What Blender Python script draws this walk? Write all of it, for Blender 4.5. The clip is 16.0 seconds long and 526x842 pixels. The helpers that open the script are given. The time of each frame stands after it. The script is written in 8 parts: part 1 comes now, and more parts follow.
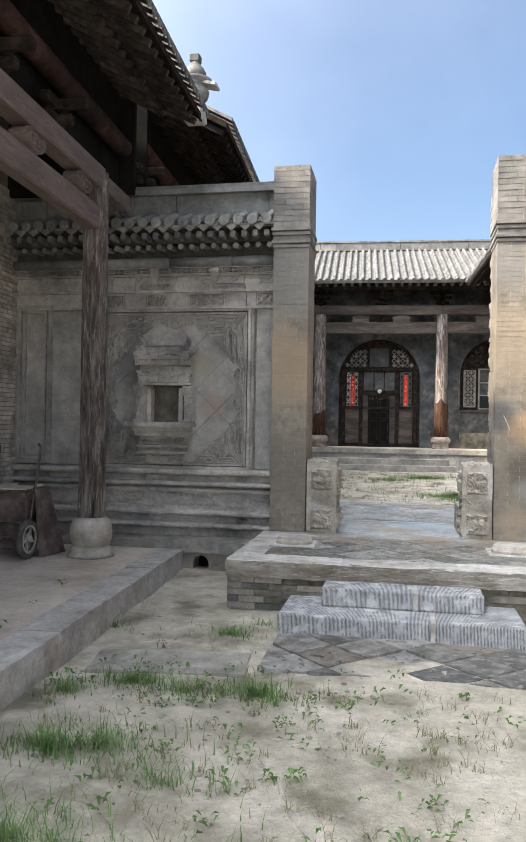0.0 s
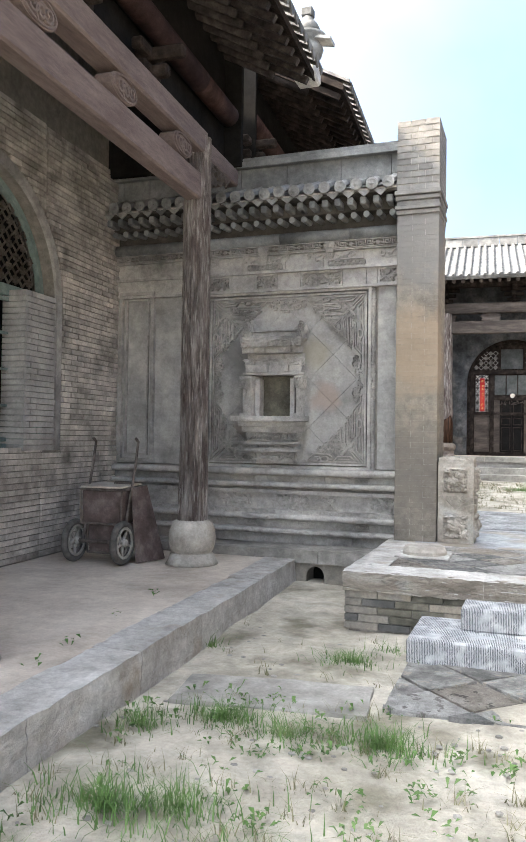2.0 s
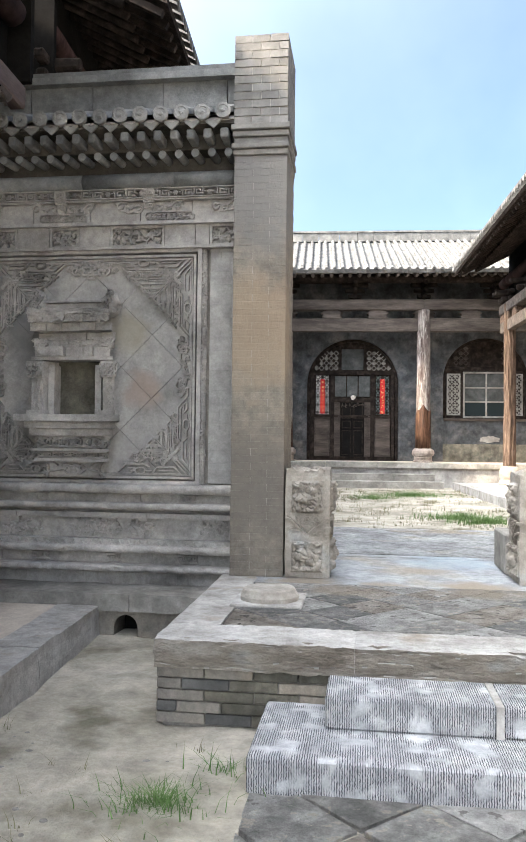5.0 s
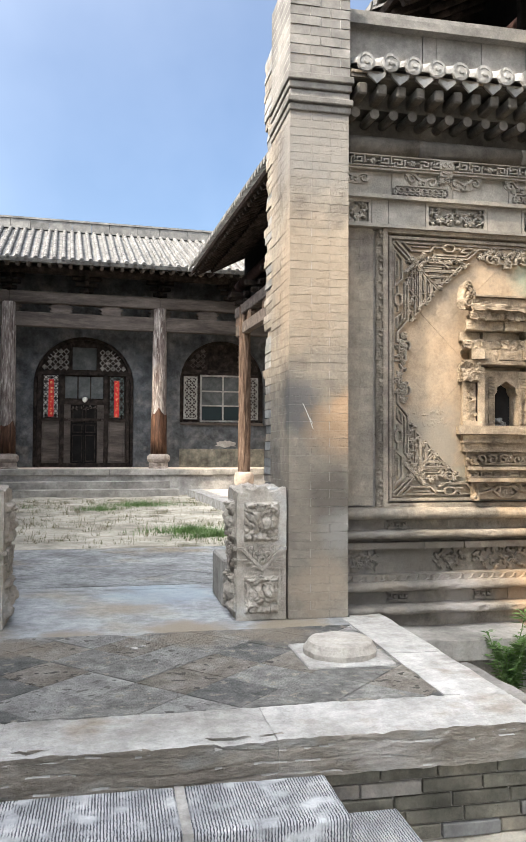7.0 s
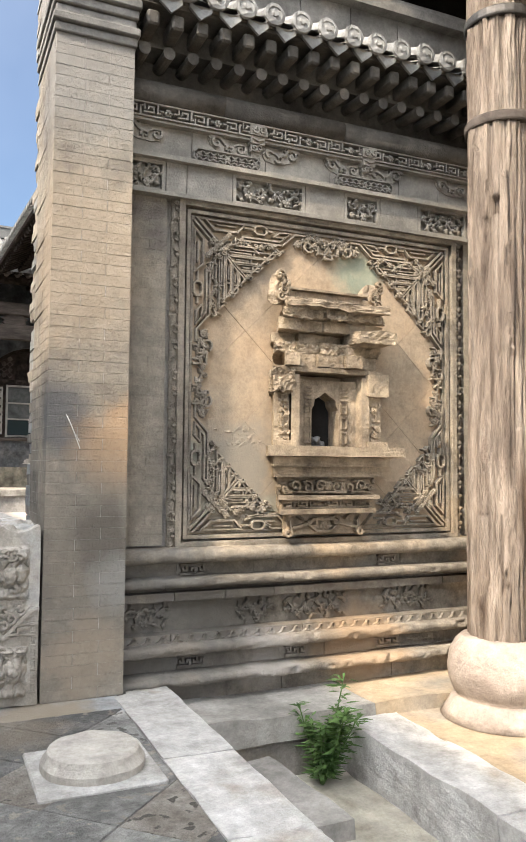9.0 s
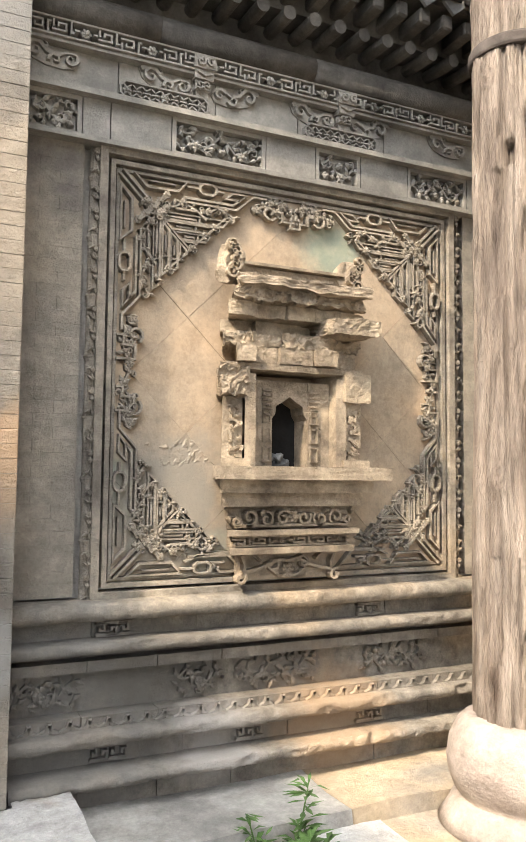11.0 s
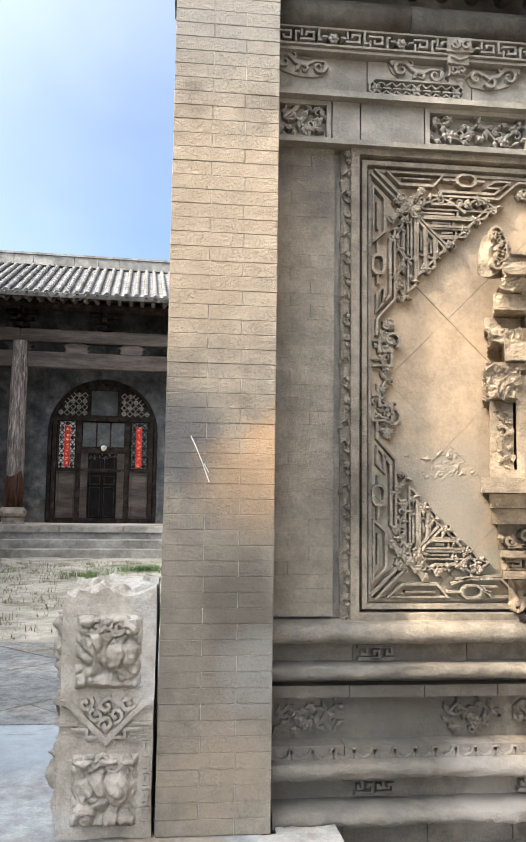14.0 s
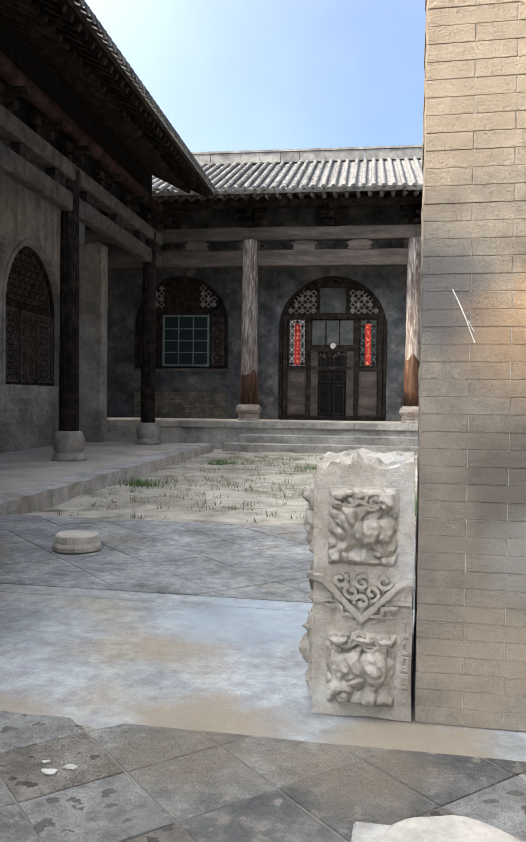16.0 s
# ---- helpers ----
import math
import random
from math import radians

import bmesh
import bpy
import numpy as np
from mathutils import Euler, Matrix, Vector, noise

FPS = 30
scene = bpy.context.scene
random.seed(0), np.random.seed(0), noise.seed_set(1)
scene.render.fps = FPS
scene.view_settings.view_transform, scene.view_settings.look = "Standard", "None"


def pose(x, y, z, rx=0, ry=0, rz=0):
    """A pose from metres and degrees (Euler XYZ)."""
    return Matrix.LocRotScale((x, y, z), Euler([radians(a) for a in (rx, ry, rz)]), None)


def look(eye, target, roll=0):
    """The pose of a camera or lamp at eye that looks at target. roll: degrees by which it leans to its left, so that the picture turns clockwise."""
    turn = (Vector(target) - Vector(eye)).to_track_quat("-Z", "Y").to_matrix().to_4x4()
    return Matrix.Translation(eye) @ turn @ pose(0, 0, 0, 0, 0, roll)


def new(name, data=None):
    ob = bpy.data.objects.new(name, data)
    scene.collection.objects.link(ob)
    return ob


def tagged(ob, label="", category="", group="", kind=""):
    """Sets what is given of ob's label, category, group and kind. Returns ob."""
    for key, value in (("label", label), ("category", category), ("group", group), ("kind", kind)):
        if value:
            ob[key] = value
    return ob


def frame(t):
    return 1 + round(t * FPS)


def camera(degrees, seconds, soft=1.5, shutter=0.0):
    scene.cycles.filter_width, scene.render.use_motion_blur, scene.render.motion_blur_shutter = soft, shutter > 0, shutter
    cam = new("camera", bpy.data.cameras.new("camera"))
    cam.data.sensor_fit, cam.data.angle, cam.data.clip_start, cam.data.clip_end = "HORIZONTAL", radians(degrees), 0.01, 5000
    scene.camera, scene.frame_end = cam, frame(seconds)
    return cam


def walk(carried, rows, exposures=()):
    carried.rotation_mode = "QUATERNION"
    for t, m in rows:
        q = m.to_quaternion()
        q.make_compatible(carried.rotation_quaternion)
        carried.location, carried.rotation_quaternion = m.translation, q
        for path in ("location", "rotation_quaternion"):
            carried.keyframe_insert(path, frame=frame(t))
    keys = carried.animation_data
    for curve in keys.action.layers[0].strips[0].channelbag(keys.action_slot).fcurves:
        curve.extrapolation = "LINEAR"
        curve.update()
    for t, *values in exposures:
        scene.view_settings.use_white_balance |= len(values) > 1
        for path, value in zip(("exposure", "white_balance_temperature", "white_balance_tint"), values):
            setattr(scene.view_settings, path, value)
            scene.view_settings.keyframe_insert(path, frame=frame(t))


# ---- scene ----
cam = camera(38.2, 16.0, soft=1.15)
METRES, EYE, TILT, LEAN, TURN = 8.0, 1.7, 0.0, 0.0, 8.8
PATH = [
    (0, (0.088, 0.07, 1.969), (-0.283, 2.035, 1.972), 0.9),
    (0.5, (0.049, 0.321, 1.899), (-0.469, 2.253, 1.908), 0.8),
    (1, (0.007, 0.534, 1.798), (-0.61, 2.437, 1.797), 0.6),
    (1.5, (-0.071, 0.854, 1.736), (-0.736, 2.74, 1.752), 0.8),
    (2, (-0.16, 1.243, 1.705), (-0.835, 3.126, 1.744), 0.8),
    (2.5, (-0.248, 1.634, 1.7), (-0.904, 3.523, 1.748), 0.7),
    (3, (-0.323, 1.989, 1.69), (-0.934, 3.893, 1.744), 0.7),
    (3.2, (-0.346, 2.135, 1.692), (-0.935, 4.045, 1.747), 0.6),
    (5.3, (-0.512, 3.546, 1.724), (-0.698, 5.537, 1.78), 0.7),
    (5.5, (-0.496, 3.685, 1.729), (-0.626, 5.68, 1.786), 0.7),
    (6, (-0.369, 3.96, 1.744), (-0.344, 5.96, 1.795), 0.5),
    (6.5, (-0.214, 4.279, 1.754), (-0.003, 6.267, 1.815), 0.4),
    (7, (-0.092, 4.59, 1.779), (0.299, 6.55, 1.847), 0.3),
    (7.5, (0.044, 4.862, 1.788), (0.587, 6.785, 1.868), 0.3),
    (8, (0.262, 5.147, 1.801), (0.927, 7.031, 1.897), 0.5),
    (8.5, (0.434, 5.422, 1.805), (1.182, 7.274, 1.908), 0.4),
    (9, (0.579, 5.701, 1.829), (1.387, 7.526, 1.944), 0.5),
    (9.5, (0.765, 5.994, 1.84), (1.615, 7.8, 1.959), 0.6),
    (9.7, (0.836, 6.099, 1.844), (1.692, 7.902, 1.97), 0.6),
    (11.8, (1.336, 6.815, 1.951), (2.147, 8.638, 2.099), 0.8),
    (12, (1.347, 6.831, 1.953), (2.129, 8.665, 2.107), 0.8),
    (12.5, (1.343, 6.841, 1.94), (2.022, 8.714, 2.117), 0.7),
    (13, (1.311, 6.852, 1.917), (1.848, 8.768, 2.117), 0.7),
    (13.5, (1.278, 6.86, 1.885), (1.648, 8.814, 2.096), 0.8),
    (14, (1.26, 6.872, 1.846), (1.464, 8.851, 2.05), 0.8),
    (14.5, (1.246, 6.906, 1.795), (1.301, 8.898, 1.969), 1.0),
    (15, (1.229, 6.97, 1.746), (1.139, 8.965, 1.854), 1.0),
    (15.5, (1.191, 7.081, 1.71), (0.963, 9.068, 1.731), 1.0),
    (16, (1.141, 7.204, 1.702), (0.763, 9.168, 1.644), 0.7),
]
walk(cam, [(t, look(eye, target, roll)) for t, eye, target, roll in PATH], [(t, e, 6200.0, 10.0) for t, e in ((0.0, 1.74), (1.0, 2.3), (2.0, 2.62), (3.2, 2.62), (5.5, 2.2), (6.2, 2.0), (7.0, 1.78), (9.0, 1.62), (12.5, 1.9), (14.5, 1.95), (16.0, 1.95))])

# ---- world, sun, exposure ----
SUN_DIR = Vector((2.1, 1.0, -2.2)).normalized()
world = bpy.data.worlds.new("sky_world")
scene.world = world
world.use_nodes = True
wn = world.node_tree.nodes
sky = wn.new("ShaderNodeTexSky")
sky.sky_type = "NISHITA"
sky.sun_disc = False
sky.sun_elevation = math.asin(-SUN_DIR.z)
sky.sun_rotation = math.atan2(-SUN_DIR.x, -SUN_DIR.y)
sky.dust_density = 2.0
sky.air_density = 1.0
sky.ozone_density = 1.0
wn["Background"].inputs["Strength"].default_value = 1.0
wl = world.node_tree.links
dim = wn.new("ShaderNodeVectorMath")
dim.operation = "SCALE"
dim.inputs["Scale"].default_value = 0.066
wl.new(sky.outputs[0], dim.inputs[0])
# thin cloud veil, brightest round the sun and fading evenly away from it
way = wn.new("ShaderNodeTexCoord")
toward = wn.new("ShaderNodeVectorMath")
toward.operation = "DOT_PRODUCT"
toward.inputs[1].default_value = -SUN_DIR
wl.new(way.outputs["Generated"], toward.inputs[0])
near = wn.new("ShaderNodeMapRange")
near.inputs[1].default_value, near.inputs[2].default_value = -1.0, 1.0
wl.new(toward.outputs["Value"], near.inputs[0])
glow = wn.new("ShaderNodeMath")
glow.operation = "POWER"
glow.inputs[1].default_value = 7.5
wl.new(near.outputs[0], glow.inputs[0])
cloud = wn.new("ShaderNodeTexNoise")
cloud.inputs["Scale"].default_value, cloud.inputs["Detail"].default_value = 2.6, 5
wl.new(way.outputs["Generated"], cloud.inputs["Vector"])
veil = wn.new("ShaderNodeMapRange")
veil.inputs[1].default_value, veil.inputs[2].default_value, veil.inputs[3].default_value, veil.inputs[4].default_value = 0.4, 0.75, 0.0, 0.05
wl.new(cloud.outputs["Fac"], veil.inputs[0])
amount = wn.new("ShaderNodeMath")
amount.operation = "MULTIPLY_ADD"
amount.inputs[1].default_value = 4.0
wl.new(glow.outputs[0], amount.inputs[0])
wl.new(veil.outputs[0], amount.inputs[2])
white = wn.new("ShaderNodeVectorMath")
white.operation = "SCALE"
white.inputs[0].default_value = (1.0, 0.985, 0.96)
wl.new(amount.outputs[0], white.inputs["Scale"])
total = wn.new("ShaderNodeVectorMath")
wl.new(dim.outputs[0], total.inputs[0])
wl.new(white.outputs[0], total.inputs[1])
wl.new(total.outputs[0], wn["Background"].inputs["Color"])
sun_data = bpy.data.lights.new("sun", "SUN")
sun_data.energy, sun_data.angle, sun_data.color = 2.9, radians(2.0), (1.0, 0.82, 0.6)
sun = new("sun", sun_data)
sun.matrix_world = Matrix.Translation((-10, -5, 20)) @ SUN_DIR.to_track_quat("-Z", "Y").to_matrix().to_4x4()


# ---- materials ----
def material(name, colours, scale=1.5, rough=0.85, bump=0.3, grain=60.0, vary=0.12, metal=0.0, stretch=(1, 1, 1), stain=None, local=False, mottle=0.26, gloss=0.14):
    """Two-scale weathered surface: patches of the colours, fine grain and relief, and some change from piece to piece."""
    m = bpy.data.materials.new(name)
    m.use_nodes = True
    nt = m.node_tree
    n, l = nt.nodes, nt.links
    bsdf = n["Principled BSDF"]
    if local:
        co = n.new("ShaderNodeTexCoord").outputs["Object"]
    else:
        co = n.new("ShaderNodeNewGeometry").outputs["Position"]
    info = n.new("ShaderNodeObjectInfo")
    island = n.new("ShaderNodeNewGeometry")
    mp = n.new("ShaderNodeMapping")
    mp.inputs["Scale"].default_value = stretch
    l.new(co, mp.inputs["Vector"])
    add = n.new("ShaderNodeVectorMath")
    add.operation = "ADD"
    l.new(mp.outputs[0], add.inputs[0])
    if local:
        mul = n.new("ShaderNodeMath")
        mul.operation = "MULTIPLY"
        mul.inputs[1].default_value = 37.0
        l.new(info.outputs["Random"], mul.inputs[0])
        l.new(mul.outputs[0], add.inputs[1])
    big = n.new("ShaderNodeTexNoise")
    big.inputs["Scale"].default_value, big.inputs["Detail"].default_value, big.inputs["Roughness"].default_value = scale, 6, 0.62
    fine = n.new("ShaderNodeTexNoise")
    fine.inputs["Scale"].default_value, fine.inputs["Detail"].default_value, fine.inputs["Roughness"].default_value = grain, 5, 0.7
    l.new(add.outputs[0], big.inputs["Vector"])
    l.new(add.outputs[0], fine.inputs["Vector"])
    ramp = n.new("ShaderNodeValToRGB")
    while len(ramp.color_ramp.elements) < len(colours):
        ramp.color_ramp.elements.new(0.5)
    for k, (e, c) in enumerate(zip(ramp.color_ramp.elements, colours)):
        e.position = 0.3 + 0.4 * k / max(1, len(colours) - 1)
        e.color = (*c, 1)
    l.new(big.outputs["Fac"], ramp.inputs[0])
    colour = ramp.outputs[0]
    if stain:
        patch = n.new("ShaderNodeTexNoise")
        patch.inputs["Scale"].default_value, patch.inputs["Detail"].default_value = stain[1], 4
        l.new(add.outputs[0], patch.inputs["Vector"])
        mask = n.new("ShaderNodeMapRange")
        mask.inputs[1].default_value, mask.inputs[2].default_value = stain[2], stain[2] + (0.05 if stain[1] > 8 else 0.14)
        l.new(patch.outputs["Fac"], mask.inputs[0])
        mix = n.new("ShaderNodeMix")
        mix.data_type = "RGBA"
        l.new(mask.outputs[0], mix.inputs[0])
        l.new(colour, mix.inputs[6])
        mix.inputs[7].default_value = (*stain[0], 1)
        colour = mix.outputs[2]
    # mottling of a hand's width, over the large patches
    mid = n.new("ShaderNodeTexNoise")
    mid.inputs["Scale"].default_value, mid.inputs["Detail"].default_value, mid.inputs["Roughness"].default_value = grain / 6, 8, 0.75
    l.new(add.outputs[0], mid.inputs["Vector"])
    blot = n.new("ShaderNodeMapRange")
    blot.inputs[1].default_value, blot.inputs[2].default_value = 0.32, 0.68
    blot.inputs[3].default_value, blot.inputs[4].default_value = 1 - mottle, 1 + mottle
    l.new(mid.outputs["Fac"], blot.inputs[0])
    # grain and piece-to-piece change of brightness
    val = n.new("ShaderNodeMapRange")
    val.inputs[3].default_value, val.inputs[4].default_value = 0.72, 1.28
    l.new(fine.outputs["Fac"], val.inputs[0])
    summed = n.new("ShaderNodeMath")
    l.new(info.outputs["Random"], summed.inputs[0])
    l.new(island.outputs["Random Per Island"], summed.inputs[1])
    var = n.new("ShaderNodeMapRange")
    var.inputs[2].default_value = 2.0
    var.inputs[3].default_value, var.inputs[4].default_value = 1 - vary, 1 + vary
    l.new(summed.outputs[0], var.inputs[0])
    both = n.new("ShaderNodeMath")
    both.operation = "MULTIPLY"
    grained = n.new("ShaderNodeMath")
    grained.operation = "MULTIPLY"
    l.new(val.outputs[0], grained.inputs[0])
    l.new(blot.outputs[0], grained.inputs[1])
    l.new(grained.outputs[0], both.inputs[0])
    l.new(var.outputs[0], both.inputs[1])
    scaled = n.new("ShaderNodeVectorMath")
    scaled.operation = "SCALE"
    l.new(colour, scaled.inputs[0])
    l.new(both.outputs[0], scaled.inputs["Scale"])
    l.new(scaled.outputs[0], bsdf.inputs["Base Color"])
    bsdf.inputs["Roughness"].default_value = rough
    bsdf.inputs["Metallic"].default_value = metal
    bsdf.inputs["Specular IOR Level"].default_value = gloss
    if bump:
        b = n.new("ShaderNodeBump")
        b.inputs["Strength"].default_value, b.inputs["Distance"].default_value = bump, 0.02
        l.new(fine.outputs["Fac"], b.inputs["Height"])
        b2 = n.new("ShaderNodeBump")
        b2.inputs["Strength"].default_value, b2.inputs["Distance"].default_value = bump, 0.035
        l.new(mid.outputs["Fac"], b2.inputs["Height"])
        l.new(b.outputs[0], b2.inputs["Normal"])
        l.new(b2.outputs[0], bsdf.inputs["Normal"])
    return m


BRICK = material("grey_brick", [(0.1, 0.094, 0.086), (0.24, 0.22, 0.192), (0.345, 0.305, 0.25)], 1.2, 0.9, 0.5, 70, 0.1, stain=((0.3, 0.24, 0.17), 0.9, 0.6))
PIER_BRICK = material("tan_scorched_brick", [(0.12, 0.108, 0.093), (0.225, 0.202, 0.168), (0.3, 0.258, 0.202)], 0.9, 0.9, 0.5, 70, 0.14, stain=((0.12, 0.108, 0.096), 1.5, 0.57))
BRICK_DARK = material("dark_grey_brick", [(0.14, 0.135, 0.13), (0.28, 0.269, 0.256), (0.4, 0.382, 0.36)], 1.5, 0.9, 0.3, 60, 0.24, mottle=0.25)
MORTAR = material("lime_mortar", [(0.16, 0.15, 0.135), (0.26, 0.24, 0.21)], 3.0, 0.95, 0.4, 80, 0.05)
CARVED = material("carved_grey_brick", [(0.15, 0.145, 0.138), (0.35, 0.335, 0.315), (0.5, 0.475, 0.436)], 1.6, 0.9, 0.4, 65, 0.1, mottle=0.26)
FRIEZE = material("grey_frieze_brick", [(0.115, 0.109, 0.098), (0.21, 0.198, 0.176), (0.3, 0.278, 0.24)], 1.8, 0.9, 0.3, 65, 0.12, mottle=0.2)
# Eave brick with the shade of the overhang put into its colour
EAVE_BRICK = material("shade_darkened_eave_brick", [(0.035, 0.033, 0.03), (0.07, 0.065, 0.058), (0.12, 0.11, 0.096)], 2.4, 0.9, 0.4, 60, 0.15)
COPING = material("bluish_grey_coping_brick", [(0.1, 0.104, 0.104), (0.17, 0.174, 0.172), (0.26, 0.258, 0.245)], 1.6, 0.9, 0.4, 60, 0.3)
PIER_HEAD = material("grey_pier_head_brick", [(0.09, 0.088, 0.083), (0.15, 0.145, 0.136), (0.215, 0.206, 0.188)], 2.2, 0.9, 0.4, 60, 0.3)
MOSS_AND_SHADE = material("dark_moss_and_shade_brick", [(0.06, 0.058, 0.046), (0.13, 0.122, 0.098), (0.23, 0.205, 0.16)], 3.5, 0.95, 0.6, 60, 0.3)
PORCH_BRICK = material("pale_grey_porch_brick", [(0.2, 0.186, 0.168), (0.44, 0.408, 0.37), (0.58, 0.54, 0.485)], 1.9, 0.9, 0.5, 50, 0.38, stain=((0.16, 0.15, 0.135), 1.6, 0.58), mottle=0.3)
PURLIN_RED = material("dull_red_purlin_paint", [(0.016, 0.01, 0.0095), (0.032, 0.019, 0.017), (0.055, 0.034, 0.03)], 2.5, 0.8, 0.3, 30, 0.1, gloss=0.06)
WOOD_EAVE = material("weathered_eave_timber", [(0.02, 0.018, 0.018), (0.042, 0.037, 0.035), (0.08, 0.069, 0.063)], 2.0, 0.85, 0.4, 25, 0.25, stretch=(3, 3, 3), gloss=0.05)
# Carved brick for the right wall, the sun's warm tan put into its colour
CARVED_TAN = material("sun_tinted_carved_brick", [(0.1, 0.09, 0.077), (0.21, 0.186, 0.152), (0.32, 0.274, 0.21)], 1.4, 0.9, 0.5, 65, 0.1, stain=((0.35, 0.265, 0.172), 0.9, 0.57), mottle=0.42)
GREY_PANEL = material("grey_clay_panel", [(0.22, 0.214, 0.204), (0.33, 0.32, 0.303), (0.43, 0.414, 0.386)], 2.2, 0.9, 0.25, 50, 0.08, mottle=0.2)
PLASTER = material("smooth_clay_panel", [(0.19, 0.16, 0.125), (0.29, 0.23, 0.165), (0.38, 0.28, 0.185)], 1.4, 0.9, 0.25, 50, 0.05, stain=((0.17, 0.25, 0.22), 1.5, 0.615), mottle=0.22)
STONE = material("weathered_stone", [(0.15, 0.142, 0.128), (0.28, 0.265, 0.24), (0.4, 0.38, 0.345)], 1.8, 0.85, 0.35, 45, 0.12)
BROWN_STONE = material("brownish_bedded_stone", [(0.17, 0.145, 0.118), (0.31, 0.278, 0.235), (0.43, 0.405, 0.37)], 2.2, 0.9, 1.0, 34, 0.1, stretch=(1, 1, 2.6), stain=((0.36, 0.37, 0.36), 1.8, 0.57))
GATE_STONE = material("greyish_carved_stone", [(0.2, 0.178, 0.15), (0.32, 0.292, 0.252), (0.44, 0.412, 0.368)], 3.0, 0.85, 0.4, 90, 0.1, stain=((0.33, 0.335, 0.33), 3.0, 0.58))
CLAY = material("sandy_clay_brick", [(0.13, 0.105, 0.078), (0.27, 0.218, 0.158), (0.4, 0.325, 0.23)], 2.5, 0.9, 0.6, 60, 0.14)
WOOD_RED = material("worn_red_brown_varnish", [(0.02, 0.012, 0.009), (0.06, 0.03, 0.018), (0.12, 0.068, 0.04)], 3.0, 0.6, 0.3, 30, 0.05, stretch=(6, 6, 0.8))
PALE_STONE = material("pale_stone", [(0.26, 0.245, 0.22), (0.4, 0.386, 0.36), (0.53, 0.52, 0.494)], 3.4, 0.85, 0.45, 80, 0.12, stain=((0.29, 0.25, 0.2), 2.4, 0.6), mottle=0.24)
# Lighter copy of PALE_STONE; its lift stands in for light on shaded kerbs
KERB = material("light_lifted_kerb_stone", [(0.34, 0.322, 0.296), (0.48, 0.464, 0.436), (0.6, 0.588, 0.56)], 3.6, 0.85, 0.6, 110, 0.14, stain=((0.36, 0.31, 0.25), 2.6, 0.6), mottle=0.22)
WHITE_STONE = material("pale_limestone_drum", [(0.26, 0.235, 0.205), (0.37, 0.345, 0.305), (0.45, 0.42, 0.375)], 3.0, 0.85, 0.4, 40, 0.06)
FLAG = material("worn_flagstone", [(0.163, 0.16, 0.15), (0.275, 0.268, 0.25), (0.45, 0.438, 0.406)], 6.5, 0.85, 1.0, 90, 0.3, stain=((0.33, 0.3, 0.255), 15.0, 0.59), mottle=0.3)
FLAG_SLATE = material("dark_slate_flagstone", [(0.112, 0.112, 0.109), (0.181, 0.179, 0.171), (0.288, 0.28, 0.263)], 5.5, 0.8, 1.0, 90, 0.3, stain=((0.27, 0.245, 0.21), 15.0, 0.59), mottle=0.3)
FLAG_BROWN = material("brownish_flagstone", [(0.188, 0.168, 0.141), (0.294, 0.265, 0.227), (0.425, 0.394, 0.348)], 5.5, 0.85, 1.0, 90, 0.3, stain=((0.1, 0.092, 0.08), 15.0, 0.59), mottle=0.3)
FLAG_PALE = material("worn_pale_flagstone", [(0.24, 0.235, 0.222), (0.37, 0.36, 0.34), (0.5, 0.492, 0.47)], 6.0, 0.85, 1.0, 90, 0.3, stain=((0.16, 0.152, 0.14), 15.0, 0.59), mottle=0.3)
FLAGS = (FLAG, FLAG_SLATE, FLAG_BROWN, FLAG_PALE, FLAG, FLAG_PALE)
FLAG_BLUE = material("bluish_paving_tile", [(0.17, 0.168, 0.16), (0.3, 0.305, 0.305), (0.43, 0.435, 0.43)], 2.2, 0.85, 0.8, 80, 0.2, stain=((0.3, 0.26, 0.2), 1.2, 0.54), mottle=0.4)
SAND = material("sandy_earth", [(0.25, 0.228, 0.182), (0.43, 0.395, 0.325), (0.56, 0.52, 0.44)], 1.3, 0.95, 0.9, 30, 0.0, stain=((0.19, 0.175, 0.13), 1.7, 0.54))
CEMENT = material("washed_cement", [(0.19, 0.19, 0.184), (0.3, 0.31, 0.317), (0.4, 0.41, 0.412)], 2.0, 0.8, 0.5, 70, 0.05, stain=((0.31, 0.285, 0.24), 1.1, 0.57), mottle=0.3)
DIRT = material("brown_packed_dirt", [(0.17, 0.145, 0.115), (0.27, 0.235, 0.19), (0.36, 0.32, 0.27)], 5.0, 0.95, 0.7, 40, 0.0, mottle=0.4)
PORCH = material("dusty_porch_paving", [(0.36, 0.314, 0.264), (0.49, 0.432, 0.366), (0.58, 0.52, 0.444)], 1.3, 0.9, 0.3, 60, 0.05, mottle=0.14)
WOOD_OLD = material("bleached_old_timber", [(0.075, 0.05, 0.044), (0.19, 0.16, 0.145), (0.42, 0.385, 0.35)], 2.2, 0.85, 1.0, 34, 0.1, stretch=(5.0, 5.0, 0.7), stain=((0.42, 0.39, 0.355), 6.0, 0.54), mottle=0.5)
WOOD_TAN = material("sunbleached_tan_timber", [(0.13, 0.1, 0.08), (0.29, 0.234, 0.188), (0.41, 0.345, 0.288)], 2.6, 0.85, 1.0, 40, 0.1, stretch=(2.6, 2.6, 0.35), stain=((0.09, 0.06, 0.043), 2.4, 0.6), mottle=0.5)
